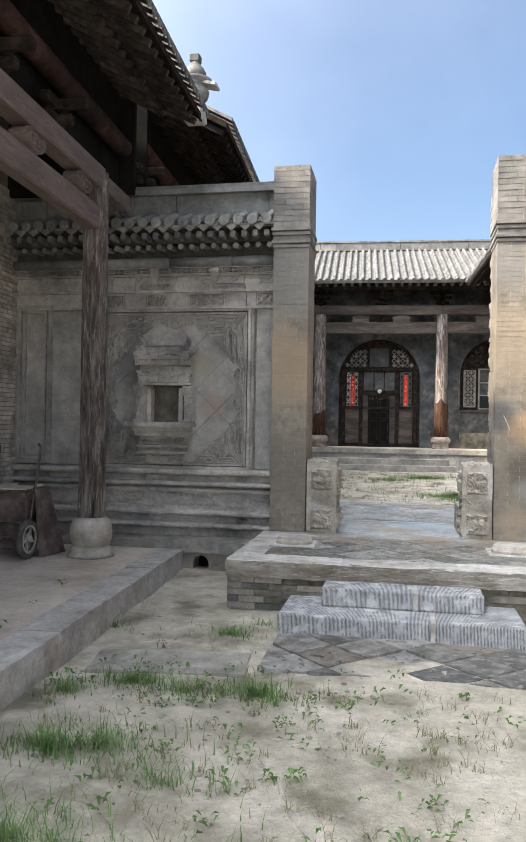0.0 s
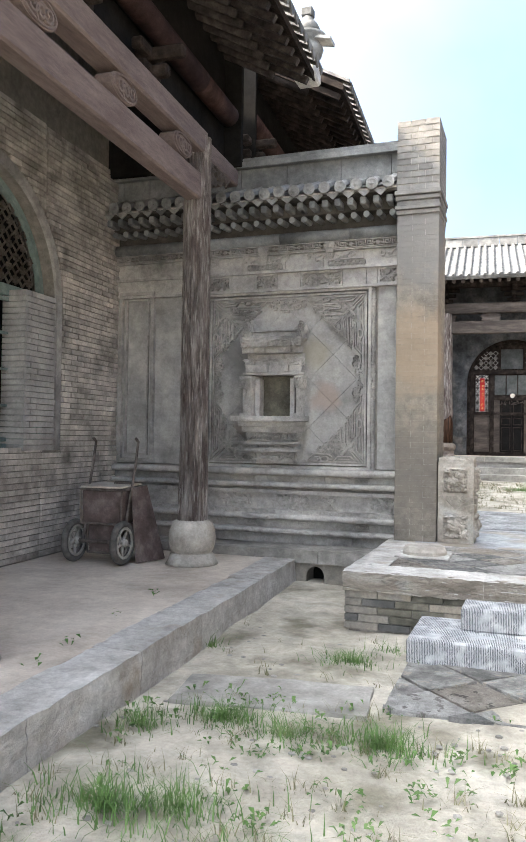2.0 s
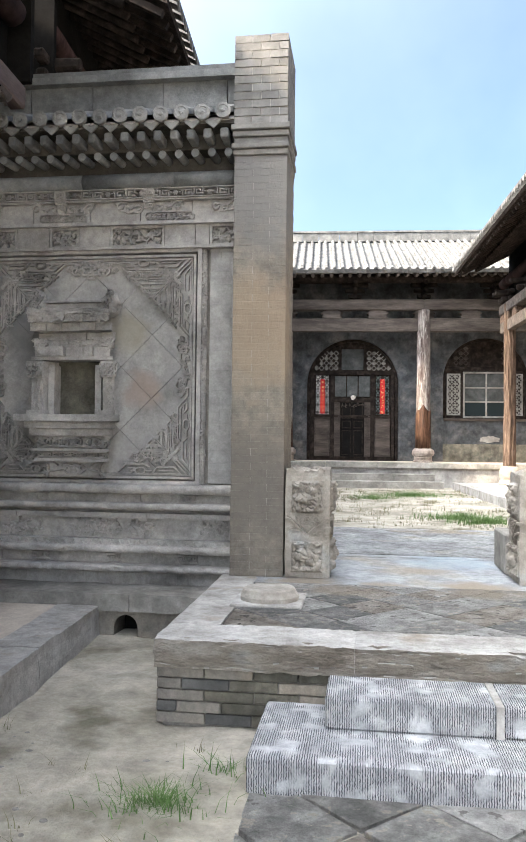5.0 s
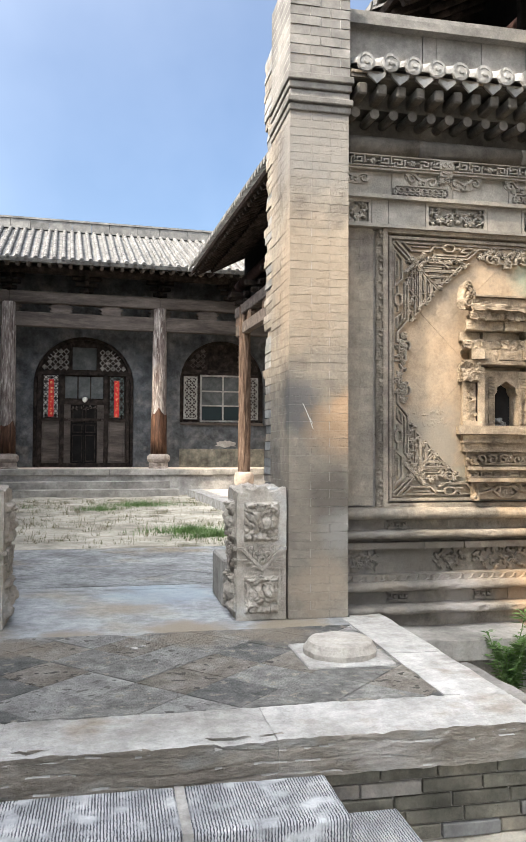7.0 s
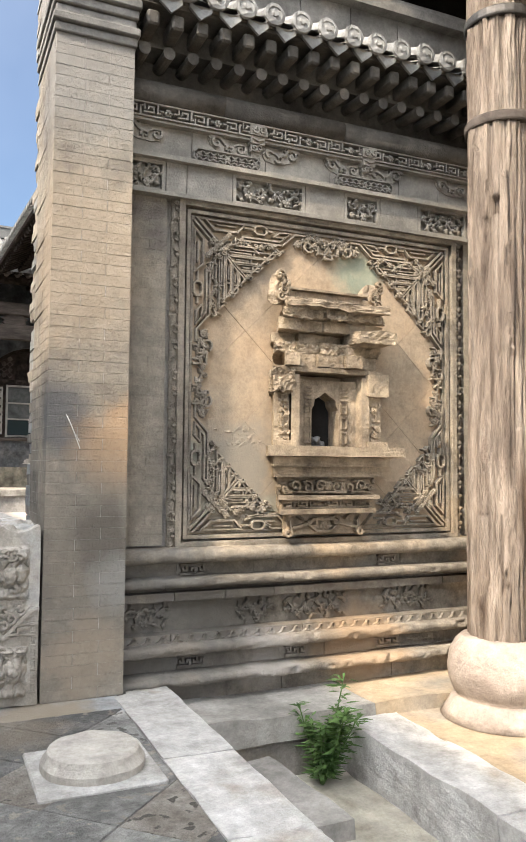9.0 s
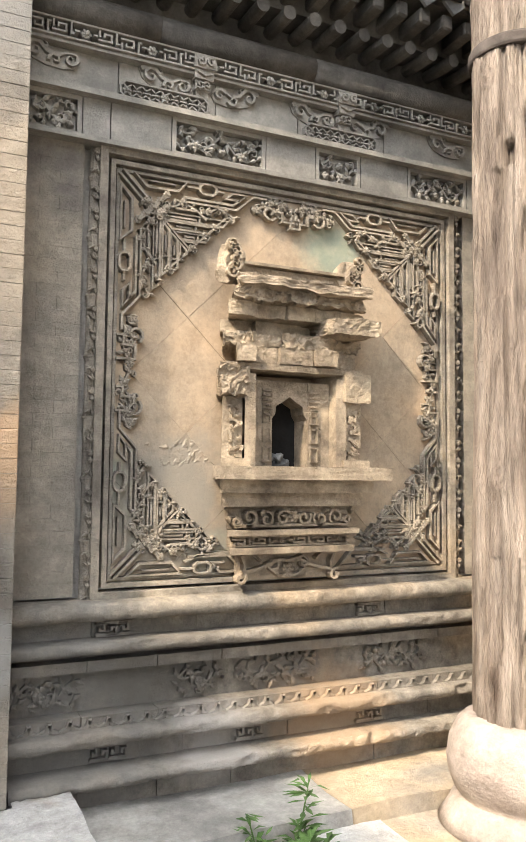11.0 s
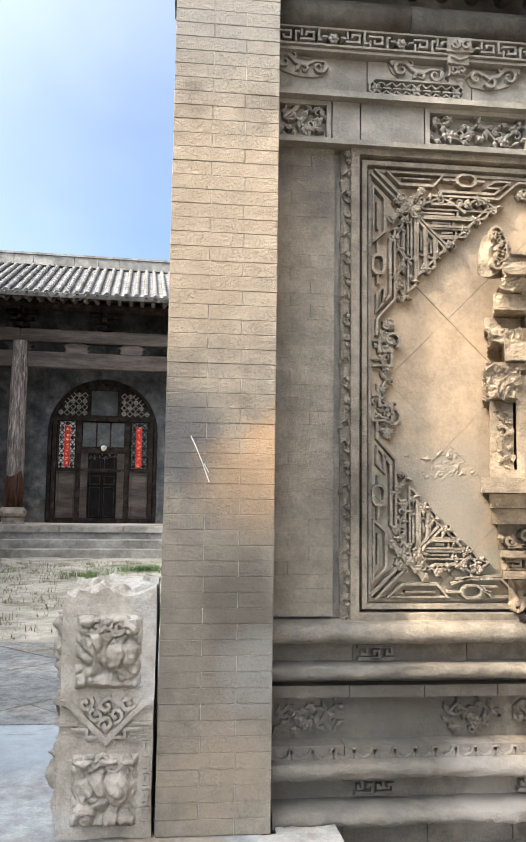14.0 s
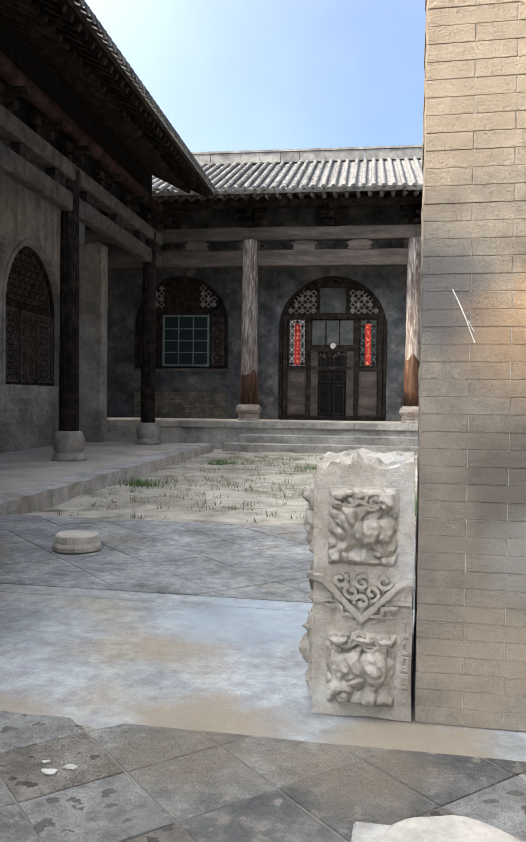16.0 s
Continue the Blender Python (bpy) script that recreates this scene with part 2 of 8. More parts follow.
PINK_STONE = material("pinkish_stone_drum", [(0.21, 0.172, 0.145), (0.31, 0.262, 0.225), (0.38, 0.325, 0.28)], 3.0, 0.85, 0.5, 40, 0.06)
# Paving of the right porch, with the yellow of sunlight put into its colour
OCHRE = material("sun_warmed_paving", [(0.23, 0.18, 0.12), (0.34, 0.268, 0.182), (0.42, 0.338, 0.236)], 1.4, 0.95, 0.5, 40, 0.05, stain=((0.24, 0.22, 0.19), 1.1, 0.57))
WOOD_DARK = material("near_black_timber", [(0.01, 0.0085, 0.008), (0.024, 0.019, 0.0165), (0.05, 0.04, 0.034)], 2.0, 0.85, 0.4, 25, 0.15, stretch=(3, 3, 3), gloss=0.05)
WOOD_BEAM = material("faded_brown_beam", [(0.115, 0.089, 0.082), (0.15, 0.117, 0.107), (0.185, 0.148, 0.134)], 1.3, 0.8, 0.25, 30, 0.08, stretch=(4, 0.7, 4))
WOOD_RUSSET = material("weathered_russet_timber", [(0.045, 0.03, 0.022), (0.1, 0.068, 0.05), (0.19, 0.14, 0.105)], 2.6, 0.85, 0.8, 30, 0.1, stretch=(6, 6, 0.8), mottle=0.4)
WOOD_GREY = material("grey_weathered_beam", [(0.035, 0.029, 0.025), (0.072, 0.06, 0.052), (0.12, 0.102, 0.088)], 1.3, 0.85, 0.4, 30, 0.1, stretch=(0.7, 4, 4))
TILE = material("grey_roof_tile", [(0.1, 0.1, 0.097), (0.19, 0.19, 0.183), (0.28, 0.275, 0.262)], 2.0, 0.85, 0.3, 50, 0.18)
TILE_DARK = material("sooty_roof_tile", [(0.065, 0.065, 0.063), (0.12, 0.118, 0.112), (0.19, 0.186, 0.175)], 3.0, 0.85, 0.3, 50, 0.2)
DARK_PLASTER = material("dark_blue_grey_plaster_wall", [(0.03, 0.033, 0.037), (0.066, 0.07, 0.074), (0.135, 0.133, 0.128)], 1.8, 0.85, 0.4, 24, 0.05, stain=((0.15, 0.142, 0.128), 1.6, 0.62), mottle=0.5)
# Flat black standing in for deep shade; also the colour of the door leaves
BLACK = material("black_for_shade_and_door", [(0.008, 0.008, 0.008), (0.016, 0.015, 0.014)], 2.0, 0.95, 0.1, 40, 0.0, gloss=0.02)
FRAME_GREEN = material("faded_green_paint", [(0.11, 0.15, 0.14), (0.2, 0.25, 0.235)], 4.0, 0.7, 0.2, 50, 0.05)
RED_PAPER = material("red_paper", [(0.4, 0.022, 0.022), (0.52, 0.045, 0.038)], 4.0, 0.7, 0.1, 40, 0.02)
GOLD_INK = material("gold_ink", [(0.75, 0.5, 0.15), (0.8, 0.6, 0.25)], 4.0, 0.6, 0.0, 40, 0.02)
WHITE_PAPER = material("white_paper", [(0.6, 0.58, 0.53), (0.75, 0.73, 0.68)], 5.0, 0.8, 0.1, 40, 0.03)
CHALK = material("white_chalk", [(0.6, 0.6, 0.57), (0.75, 0.74, 0.7)], 8.0, 0.9, 0.1, 60, 0.0)
METAL_RUST = material("rusty_painted_metal", [(0.08, 0.066, 0.06), (0.14, 0.118, 0.106), (0.22, 0.19, 0.17)], 5.0, 0.7, 0.3, 60, 0.1, metal=0.4)
CART_PAINT = material("dusty_brown_cart_paint", [(0.06, 0.044, 0.04), (0.11, 0.083, 0.077), (0.22, 0.185, 0.168)], 3.5, 0.7, 0.2, 60, 0.1)
RUBBER = material("dusty_black_rubber", [(0.06, 0.057, 0.053), (0.14, 0.132, 0.122)], 9.0, 0.8, 0.2, 60, 0.05)
IRON = material("dark_iron_band", [(0.05, 0.05, 0.05), (0.11, 0.1, 0.09)], 6.0, 0.55, 0.2, 60, 0.05, metal=0.7)
LEAF = material("green_leaf", [(0.05, 0.1, 0.028), (0.095, 0.165, 0.048), (0.15, 0.215, 0.085)], 5.0, 0.6, 0.1, 40, 0.35)
DRY = material("dry_grass", [(0.12, 0.12, 0.06), (0.22, 0.2, 0.12)], 5.0, 0.8, 0.1, 40, 0.3)
glass = bpy.data.materials.new("dusty_window_glass")
glass.use_nodes = True
gb = glass.node_tree.nodes["Principled BSDF"]
gb.inputs["Base Color"].default_value = (0.02, 0.028, 0.03, 1)
gb.inputs["Roughness"].default_value = 0.35
gb.inputs["Specular IOR Level"].default_value = 0.08
DUSTY_PANE = material("dust_grey_window_pane", [(0.04, 0.043, 0.042), (0.068, 0.072, 0.07), (0.115, 0.118, 0.112)], 3.0, 0.5, 0.05, 40, 0.2)


def chisel_stone():
    """Granite dressed with close upright chisel grooves."""
    m = material("chiselled_granite", [(0.27, 0.275, 0.285), (0.38, 0.387, 0.395), (0.52, 0.52, 0.515)], 5.0, 0.85, 0.3, 90, 0.1)
    nt = m.node_tree
    n, l = nt.nodes, nt.links
    bsdf = n["Principled BSDF"]
    wave = n.new("ShaderNodeTexWave")
    wave.wave_type, wave.bands_direction = "BANDS", "X"
    wave.inputs["Scale"].default_value, wave.inputs["Distortion"].default_value = 26.0, 3.6
    wave.inputs["Detail"].default_value, wave.inputs["Detail Scale"].default_value = 2, 3.0
    geo = n.new("ShaderNodeNewGeometry")
    l.new(geo.outputs["Position"], wave.inputs["Vector"])
    wear = n.new("ShaderNodeTexNoise")
    wear.inputs["Scale"].default_value, wear.inputs["Detail"].default_value = 8.0, 8
    l.new(geo.outputs["Position"], wear.inputs["Vector"])
    keep = n.new("ShaderNodeMapRange")
    keep.inputs[1].default_value, keep.inputs[2].default_value = 0.61, 0.5
    l.new(wear.outputs["Fac"], keep.inputs[0])
    mul = n.new("ShaderNodeMath")
    mul.operation = "MULTIPLY"
    cut = n.new("ShaderNodeMapRange")
    cut.inputs[1].default_value, cut.inputs[2].default_value = 0.45, 0.95
    l.new(wave.outputs["Fac"], cut.inputs[0])
    l.new(cut.outputs[0], mul.inputs[0])
    l.new(keep.outputs[0], mul.inputs[1])
    old = bsdf.inputs["Base Color"].links[0].from_socket
    mix = n.new("ShaderNodeMix")
    mix.data_type = "RGBA"
    l.new(mul.outputs[0], mix.inputs[0])
    l.new(old, mix.inputs[6])
    mix.inputs[7].default_value = (0.06, 0.065, 0.075, 1)
    l.new(mix.outputs[2], bsdf.inputs["Base Color"])
    b = n.new("ShaderNodeBump")
    b.invert = True
    b.inputs["Strength"].default_value, b.inputs["Distance"].default_value = 0.8, 0.01
    l.new(mul.outputs[0], b.inputs["Height"])
    l.new(b.outputs[0], bsdf.inputs["Normal"])
    return m


GRANITE = chisel_stone()


def stained(m, colour, centre, radius, strength=0.9):
    """Adds one ragged stain of its own shape round a point of the wall."""
    n, l = m.node_tree.nodes, m.node_tree.links
    bsdf = n["Principled BSDF"]
    geo = n.new("ShaderNodeNewGeometry")
    far = n.new("ShaderNodeVectorMath")
    far.operation = "DISTANCE"
    far.inputs[1].default_value = centre
    l.new(geo.outputs["Position"], far.inputs[0])
    ragged = n.new("ShaderNodeTexNoise")
    ragged.inputs["Scale"].default_value, ragged.inputs["Detail"].default_value, ragged.inputs["Roughness"].default_value = 5.0, 7, 0.65
    l.new(geo.outputs["Position"], ragged.inputs["Vector"])
    near_by = n.new("ShaderNodeMapRange")
    near_by.inputs[1].default_value, near_by.inputs[2].default_value = radius, 0.0
    l.new(far.outputs["Value"], near_by.inputs[0])
    both = n.new("ShaderNodeMath")
    l.new(near_by.outputs[0], both.inputs[0])
    l.new(ragged.outputs["Fac"], both.inputs[1])
    mask = n.new("ShaderNodeMapRange")
    mask.inputs[1].default_value, mask.inputs[2].default_value, mask.inputs[4].default_value = 0.7, 1.1, strength
    l.new(both.outputs[0], mask.inputs[0])
    old = bsdf.inputs["Base Color"].links[0].from_socket
    mix = n.new("ShaderNodeMix")
    mix.data_type = "RGBA"
    l.new(mask.outputs[0], mix.inputs[0])
    l.new(old, mix.inputs[6])
    mix.inputs[7].default_value = (*colour, 1)
    l.new(mix.outputs[2], bsdf.inputs["Base Color"])


stained(PIER_BRICK, (0.115, 0.112, 0.11), (1.24, 10.0, 2.08), 0.32)
stained(PIER_BRICK, (0.37, 0.24, 0.135), (1.6, 10.0, 1.93), 0.4, 0.6)
stained(PIER_BRICK, (0.31, 0.25, 0.185), (1.3, 10.0, 3.0), 0.8, 0.5)
stained(PIER_BRICK, (0.2, 0.195, 0.185), (1.4, 10.0, 4.1), 0.7, 0.7)
stained(PIER_BRICK, (0.19, 0.185, 0.178), (-1.4, 10.0, 4.0), 0.9, 0.8)
stained(PIER_BRICK, (0.165, 0.147, 0.122), (1.45, 10.0, 1.3), 0.75, 0.6)
stained(PIER_BRICK, (0.095, 0.085, 0.072), (1.5, 10.0, 1.42), 0.3, 0.7)
stained(PIER_BRICK, (0.24, 0.235, 0.22), (1.58, 10.0, 1.15), 0.25, 0.7)
stained(PIER_BRICK, (0.3, 0.245, 0.185), (1.4, 10.0, 0.75), 0.35, 0.6)
stained(PIER_BRICK, (0.15, 0.137, 0.12), (-1.5, 10.0, 1.35), 0.7, 0.7)
stained(PIER_BRICK, (0.33, 0.255, 0.18), (-1.4, 10.0, 2.7), 0.8, 0.7)
stained(PLASTER, (0.13, 0.245, 0.205), (3.38, 10.37, 3.2), 0.33, 0.45)
stained(GREY_PANEL, (0.33, 0.25, 0.205), (-2.62, 10.37, 2.2), 0.28, 0.6)
stained(GREY_PANEL, (0.17, 0.172, 0.17), (-3.75, 10.37, 2.75), 0.4, 0.7)
stained(GREY_PANEL, (0.3, 0.27, 0.2), (-2.75, 10.37, 2.75), 0.3, 0.6)
stained(GREY_PANEL, (0.2, 0.185, 0.165), (-3.6, 10.37, 1.8), 0.4, 0.6)
stained(PLASTER, (0.2, 0.185, 0.155), (2.45, 10.37, 1.75), 0.6, 0.8)
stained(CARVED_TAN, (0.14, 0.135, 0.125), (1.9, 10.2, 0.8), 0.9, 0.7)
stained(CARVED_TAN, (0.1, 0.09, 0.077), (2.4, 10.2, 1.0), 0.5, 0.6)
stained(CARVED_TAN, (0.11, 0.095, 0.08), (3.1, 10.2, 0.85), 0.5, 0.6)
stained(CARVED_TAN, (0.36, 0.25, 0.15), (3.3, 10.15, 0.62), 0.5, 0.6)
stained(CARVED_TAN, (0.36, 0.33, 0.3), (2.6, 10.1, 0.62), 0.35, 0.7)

for spot, size, power in (((0.42, 9.78, 0.53), 0.5, 0.9), ((-0.3, 9.72, 0.53), 0.35, 0.8), ((1.15, 9.8, 0.53), 0.45, 0.9), ((-1.0, 9.8, 0.53), 0.45, 0.8), ((0.1, 10.6, 0.53), 0.35, 0.5)):
    stained(CEMENT, (0.27, 0.225, 0.17), spot, size, power)
stained(CEMENT, (0.3, 0.36, 0.41), (0.35, 11.1, 0.53), 0.7, 0.6)
for spot, size in (((0.45, 9.6, 0.53), 0.4), ((1.0, 9.6, 0.53), 0.4), ((-0.7, 9.5, 0.53), 0.35)):
    for flag in (FLAG, FLAG_SLATE, FLAG_BROWN, FLAG_PALE):
        stained(flag, (0.29, 0.245, 0.19), spot, size, 0.7)

LIME = material("pale_lime_pointing", [(0.3, 0.285, 0.255), (0.42, 0.4, 0.365)], 6.0, 0.95, 0.5, 70, 0.05)


# ---- mesh helpers ----
def box(bm, x0, x1, y0, y1, z0, z1, m=None):
    co = [(x, y, z) for x in (x0, x1) for y in (y0, y1) for z in (z0, z1)]
    vs = [bm.verts.new(m @ Vector(c) if m else c) for c in co]
    for f in ((0, 1, 3, 2), (4, 6, 7, 5), (0, 4, 5, 1), (2, 3, 7, 6), (0, 2, 6, 4), (1, 5, 7, 3)):
        bm.faces.new([vs[k] for k in f])
    return vs


def lathe(bm, profile, m=None, n=24):
    """A turned body from (radius, height) pairs."""
    rings = []
    for r, z in profile:
        ring = []
        for k in range(n):
            a = 2 * math.pi * k / n
            p = Vector((r * math.cos(a), r * math.sin(a), z))
            ring.append(bm.verts.new(m @ p if m else p))
        rings.append(ring)
    for a, b in zip(rings, rings[1:]):
        for k in range(n):
            bm.faces.new((a[k], a[(k + 1) % n], b[(k + 1) % n], b[k]))
    bm.faces.new(rings[0][::-1])
    bm.faces.new(rings[-1])


def rod(bm, a, b, r, n=10, r2=None):
    a, b = Vector(a), Vector(b)
    m = Matrix.Translation(a) @ (b - a).to_track_quat("Z", "Y").to_matrix().to_4x4()
    lathe(bm, [(r, 0), (r if r2 is None else r2, (b - a).length)], m, n)


def extrude_outline(bm, pts, depth, m):
    """A flat outline in x and z, extruded along y by depth."""
    f = [bm.verts.new(m @ Vector((x, 0, z))) for x, z in pts]
    g = [bm.verts.new(m @ Vector((x, depth, z))) for x, z in pts]
    bm.faces.new(f)
    bm.faces.new(g[::-1])
    for k in range(len(pts)):
        j = (k + 1) % len(pts)
        bm.faces.new((f[j], f[k], g[k], g[j]))


def ribbon(bm, pts, w, h, m, close=False, taper=False):
    """A raised strip along a line in x and z; its face stands h towards -y."""
    n = len(pts)
    left, right = [], []
    for k in range(n):
        p = Vector(pts[k])
        a = Vector(pts[k - 1]) if k or close else p
        b = Vector(pts[(k + 1) % n]) if k < n - 1 or close else p
        d1 = (p - a).normalized() if (p - a).length else (b - p).normalized()
        d2 = (b - p).normalized() if (b - p).length else d1
        t = d1 + d2
        if t.length < 1e-4:
            t = d1
        t.normalize()
        nrm = Vector((-t.y, t.x))
        mit = min(1.6, 1 / max(0.3, nrm.dot(Vector((-d1.y, d1.x)))))
        ww = w * (1 - 0.75 * k / (n - 1)) if taper else w
        left.append(p + nrm * ww / 2 * mit)
        right.append(p - nrm * ww / 2 * mit)
    rows = []
    for p, q in zip(left, right):
        c = (p + q) / 2
        rows.append([bm.verts.new(m @ Vector((v.x, y, v.y))) for v, y in ((p, 0), (c + (p - c) * 0.8, -h), (c + (q - c) * 0.8, -h), (q, 0))])
    pairs = list(zip(rows, rows[1:])) + ([(rows[-1], rows[0])] if close else [])
    for a, b in pairs:
        for k in range(3):
            bm.faces.new((a[k], a[k + 1], b[k + 1], b[k]))
    if not close:
        bm.faces.new(rows[0][::-1])
        bm.faces.new(rows[-1])


def scroll(cx, cz, r, turns=1.4, start=0.0, sign=1, n=14):
    out = []
    for k in range(n):
        s = k / (n - 1)
        a = start + sign * s * turns * 2 * math.pi
        rr = r * (1 - 0.82 * s)
        out.append((cx + rr * math.cos(a), cz + rr * math.sin(a)))
    return out


def roughen(bm, amount, scale):
    for v in bm.verts:
        v.co += amount * noise.noise_vector(v.co * scale)


def bevelled(bm, width):
    bmesh.ops.bevel(bm, geom=bm.edges[:], offset=width, segments=1, affect="EDGES", clamp_overlap=True)


def part(name, bm, mat, parent=None, label="", smooth=False, m=None):
    me = bpy.data.meshes.new(name)
    bmesh.ops.recalc_face_normals(bm, faces=bm.faces[:])
    bm.to_mesh(me)
    bm.free()
    me.materials.append(mat)
    if smooth:
        me.shade_smooth()
    ob = new(name, me)
    ob.parent = parent
    if m:
        ob.matrix_local = m
    if label:
        ob["label"] = label
    return ob


def raw(name, verts, faces, mat, parent=None):
    me = bpy.data.meshes.new(name)
    me.from_pydata(verts, [], faces)
    me.materials.append(mat)
    ob = new(name, me)
    ob.parent = parent
    return ob


def thing(name, label, category, m=None, group="", kind=""):
    ob = new(name)
    ob.empty_display_size = 0.1
    if m:
        ob.matrix_world = m
    return tagged(ob, label, category, group, kind)


def share(name, me, parent, m):
    ob = new(name, me)
    ob.parent = parent
    ob.matrix_local = m
    return ob


def mesh_of(bm, name, mat, smooth=False):
    me = bpy.data.meshes.new(name)
    bmesh.ops.recalc_face_normals(bm, faces=bm.faces[:])
    bm.to_mesh(me)
    bm.free()
    me.materials.append(mat)
    if smooth:
        me.shade_smooth()
    return me


def wall_with_arches(bm, u0, u1, z0, z1, d, arches, place, steps=20):
    """A wall slab in (u, depth, z) with arched openings (centre, half width, sill, spring); place maps to the world."""
    def quad(pts, flip=False):
        vs = [bm.verts.new(place(*p)) for p in pts]
        bm.faces.new(vs[::-1] if flip else vs)
    edges = u0
    for c, hw, sill, spring in sorted(arches):
        for a, b in ((edges, c - hw),):
            for y in (0, d):
                quad([(a, y, z0), (b, y, z0), (b, y, z1), (a, y, z1)])
        pts = [(c - hw * math.cos(math.pi * k / steps), spring + hw * math.sin(math.pi * k / steps)) for k in range(steps + 1)]
        for y in (0, d):
            for (ua, za), (ub, zb) in zip(pts, pts[1:]):
                quad([(ua, y, za), (ub, y, zb), (ub, y, z1), (ua, y, z1)])
            if sill > z0:
                quad([(c - hw, y, z0), (c + hw, y, z0), (c + hw, y, sill), (c - hw, y, sill)])
        ring = [(c - hw, sill)] + pts + [(c + hw, sill)]
        for (ua, za), (ub, zb) in zip(ring, ring[1:]):
            quad([(ua, 0, za), (ub, 0, zb), (ub, d, zb), (ua, d, za)])
        quad([(c - hw, 0, sill), (c + hw, 0, sill), (c + hw, d, sill), (c - hw, d, sill)])
        edges = c + hw
    for y in (0, d):
        quad([(edges, y, z0), (u1, y, z0), (u1, y, z1), (edges, y, z1)])
    quad([(u0, 0, z1), (u1, 0, z1), (u1, d, z1), (u0, d, z1)])
    for u in (u0, u1):
        quad([(u, 0, z0), (u, d, z0), (u, d, z1), (u, 0, z1)])


# the inner court stands turned a little against the gate
COURT = Matrix.Translation((0, 12, 0)) @ pose(0, 0, 0, 0, 0, 3.3) @ Matrix.Translation((0, -12, 0))
IDENT = Matrix()

# ---- ground ----
def ground():
    bm = bmesh.new()
    n = 130
    xs = [-2000, -300, -60] + [-9 + 18 * k / n for k in range(n + 1)] + [60, 300, 2000]
    ys = [-2000, -300, -60] + [-4 + 34 * k / 200 for k in range(201)] + [60, 300, 2000]
    grid = []
    for y in ys:
        row = []
        for x in xs:
            z = 0.0
            if abs(x) < 10 and -5 < y < 31:
                z = 0.035 * noise.fractal(Vector((x * 0.9, y * 0.9, 0)), 1, 2, 4) + 0.012 * noise.noise(Vector((x * 5, y * 5, 3)))
                if y < 10:
                    z += 0.01
            base = 0.0 if y < 11 else 0.47
            row.append(bm.verts.new((x, y, base + z)))
        grid.append(row)
    for a, b in zip(grid, grid[1:]):
        for k in range(len(xs) - 1):
            bm.faces.new((a[k], a[k + 1], b[k + 1], b[k]))
    return tagged(part("ground", bm, SAND, smooth=True), "pale sandy earth yard with thin weeds", "ground", kind="structure")


ground()


# ---- gate platform ----
def platform():
    p = thing("gate_platform", "worn stone gate platform of pale slabs over brick courses", "platform", kind="structure")
    bm = bmesh.new()
    box(bm, -1.70, 1.86, 7.86, 11.4, -0.1, 0.30)
    part("core", bm, MORTAR, p)
    bm = bmesh.new()
    box(bm, -2.75, 2.75, 11.35, 14.1, 0.2, 0.53)
    part("back_paving", bm, CEMENT, p, "washed grey cement paving")
    # edge slabs along the front and the two sides
    rng = random.Random(4)
    cuts = [-1.75, -0.55, 0.62, 1.91]
    for a, b in zip(cuts, cuts[1:]):
        bm = bmesh.new()
        box(bm, a + 0.001, b - 0.001, 7.80, 8.22, 0.36, 0.53 + rng.uniform(-0.004, 0.004))
        bmesh.ops.subdivide_edges(bm, edges=bm.edges[:], cuts=34, use_grid_fill=True)
        for v in bm.verts:
            chip = max(0.0, noise.noise(v.co * 9) - 0.12)
            v.co += 0.006 * noise.noise_vector(v.co * 4) + 0.007 * noise.noise_vector(v.co * 21) + 0.005 * noise.noise_vector(v.co * 48)
            if v.co.y < 7.87:
                bed = abs(noise.noise(Vector((v.co.x * 2.2, 5, v.co.z * 16))))
                v.co.y += 0.035 * chip + 0.012 * max(0.0, 1 - bed * 12)
                if v.co.z > 0.5:
                    v.co.z -= 0.03 * chip
        slab = part("edge_slab", bm, PALE_STONE, p)
        slab.data.materials.append(BROWN_STONE)
        for poly in slab.data.polygons:
            poly.material_index = 1 if poly.normal.y < -0.6 else 0
    for x0, x1 in ((-1.75, -1.42), (1.58, 1.91)):
        for y0, y1 in ((8.225, 9.0), (9.005, 9.995)):
            bm = bmesh.new()
            box(bm, x0, x1, y0, y1, 0.36, 0.53 + rng.uniform(-0.003, 0.003))
            bmesh.ops.subdivide_edges(bm, edges=bm.edges[:], cuts=5, use_grid_fill=True)
            roughen(bm, 0.008, 7)
            part("edge_slab", bm, PALE_STONE, p)
    for x0, x1 in ((-1.75, -1.695), (1.66, 1.91)):
        bm = bmesh.new()
        box(bm, x0, x1, 10.0, 10.2, 0.3, 0.528)
        part("edge_slab", bm, PALE_STONE, p)
    bm = bmesh.new()
    box(bm, -1.41, 1.575, 8.23, 9.74, 0.3, 0.5238)
    part("bed", bm, MORTAR, p)
    bm = bmesh.new()
    box(bm, -1.44, 1.6, 9.72, 11.5, 0.4, 0.5275)
    part("threshold_paving", bm, CEMENT, p, "pale washed cement between the gate stones")
    return p


PLATFORM = platform()


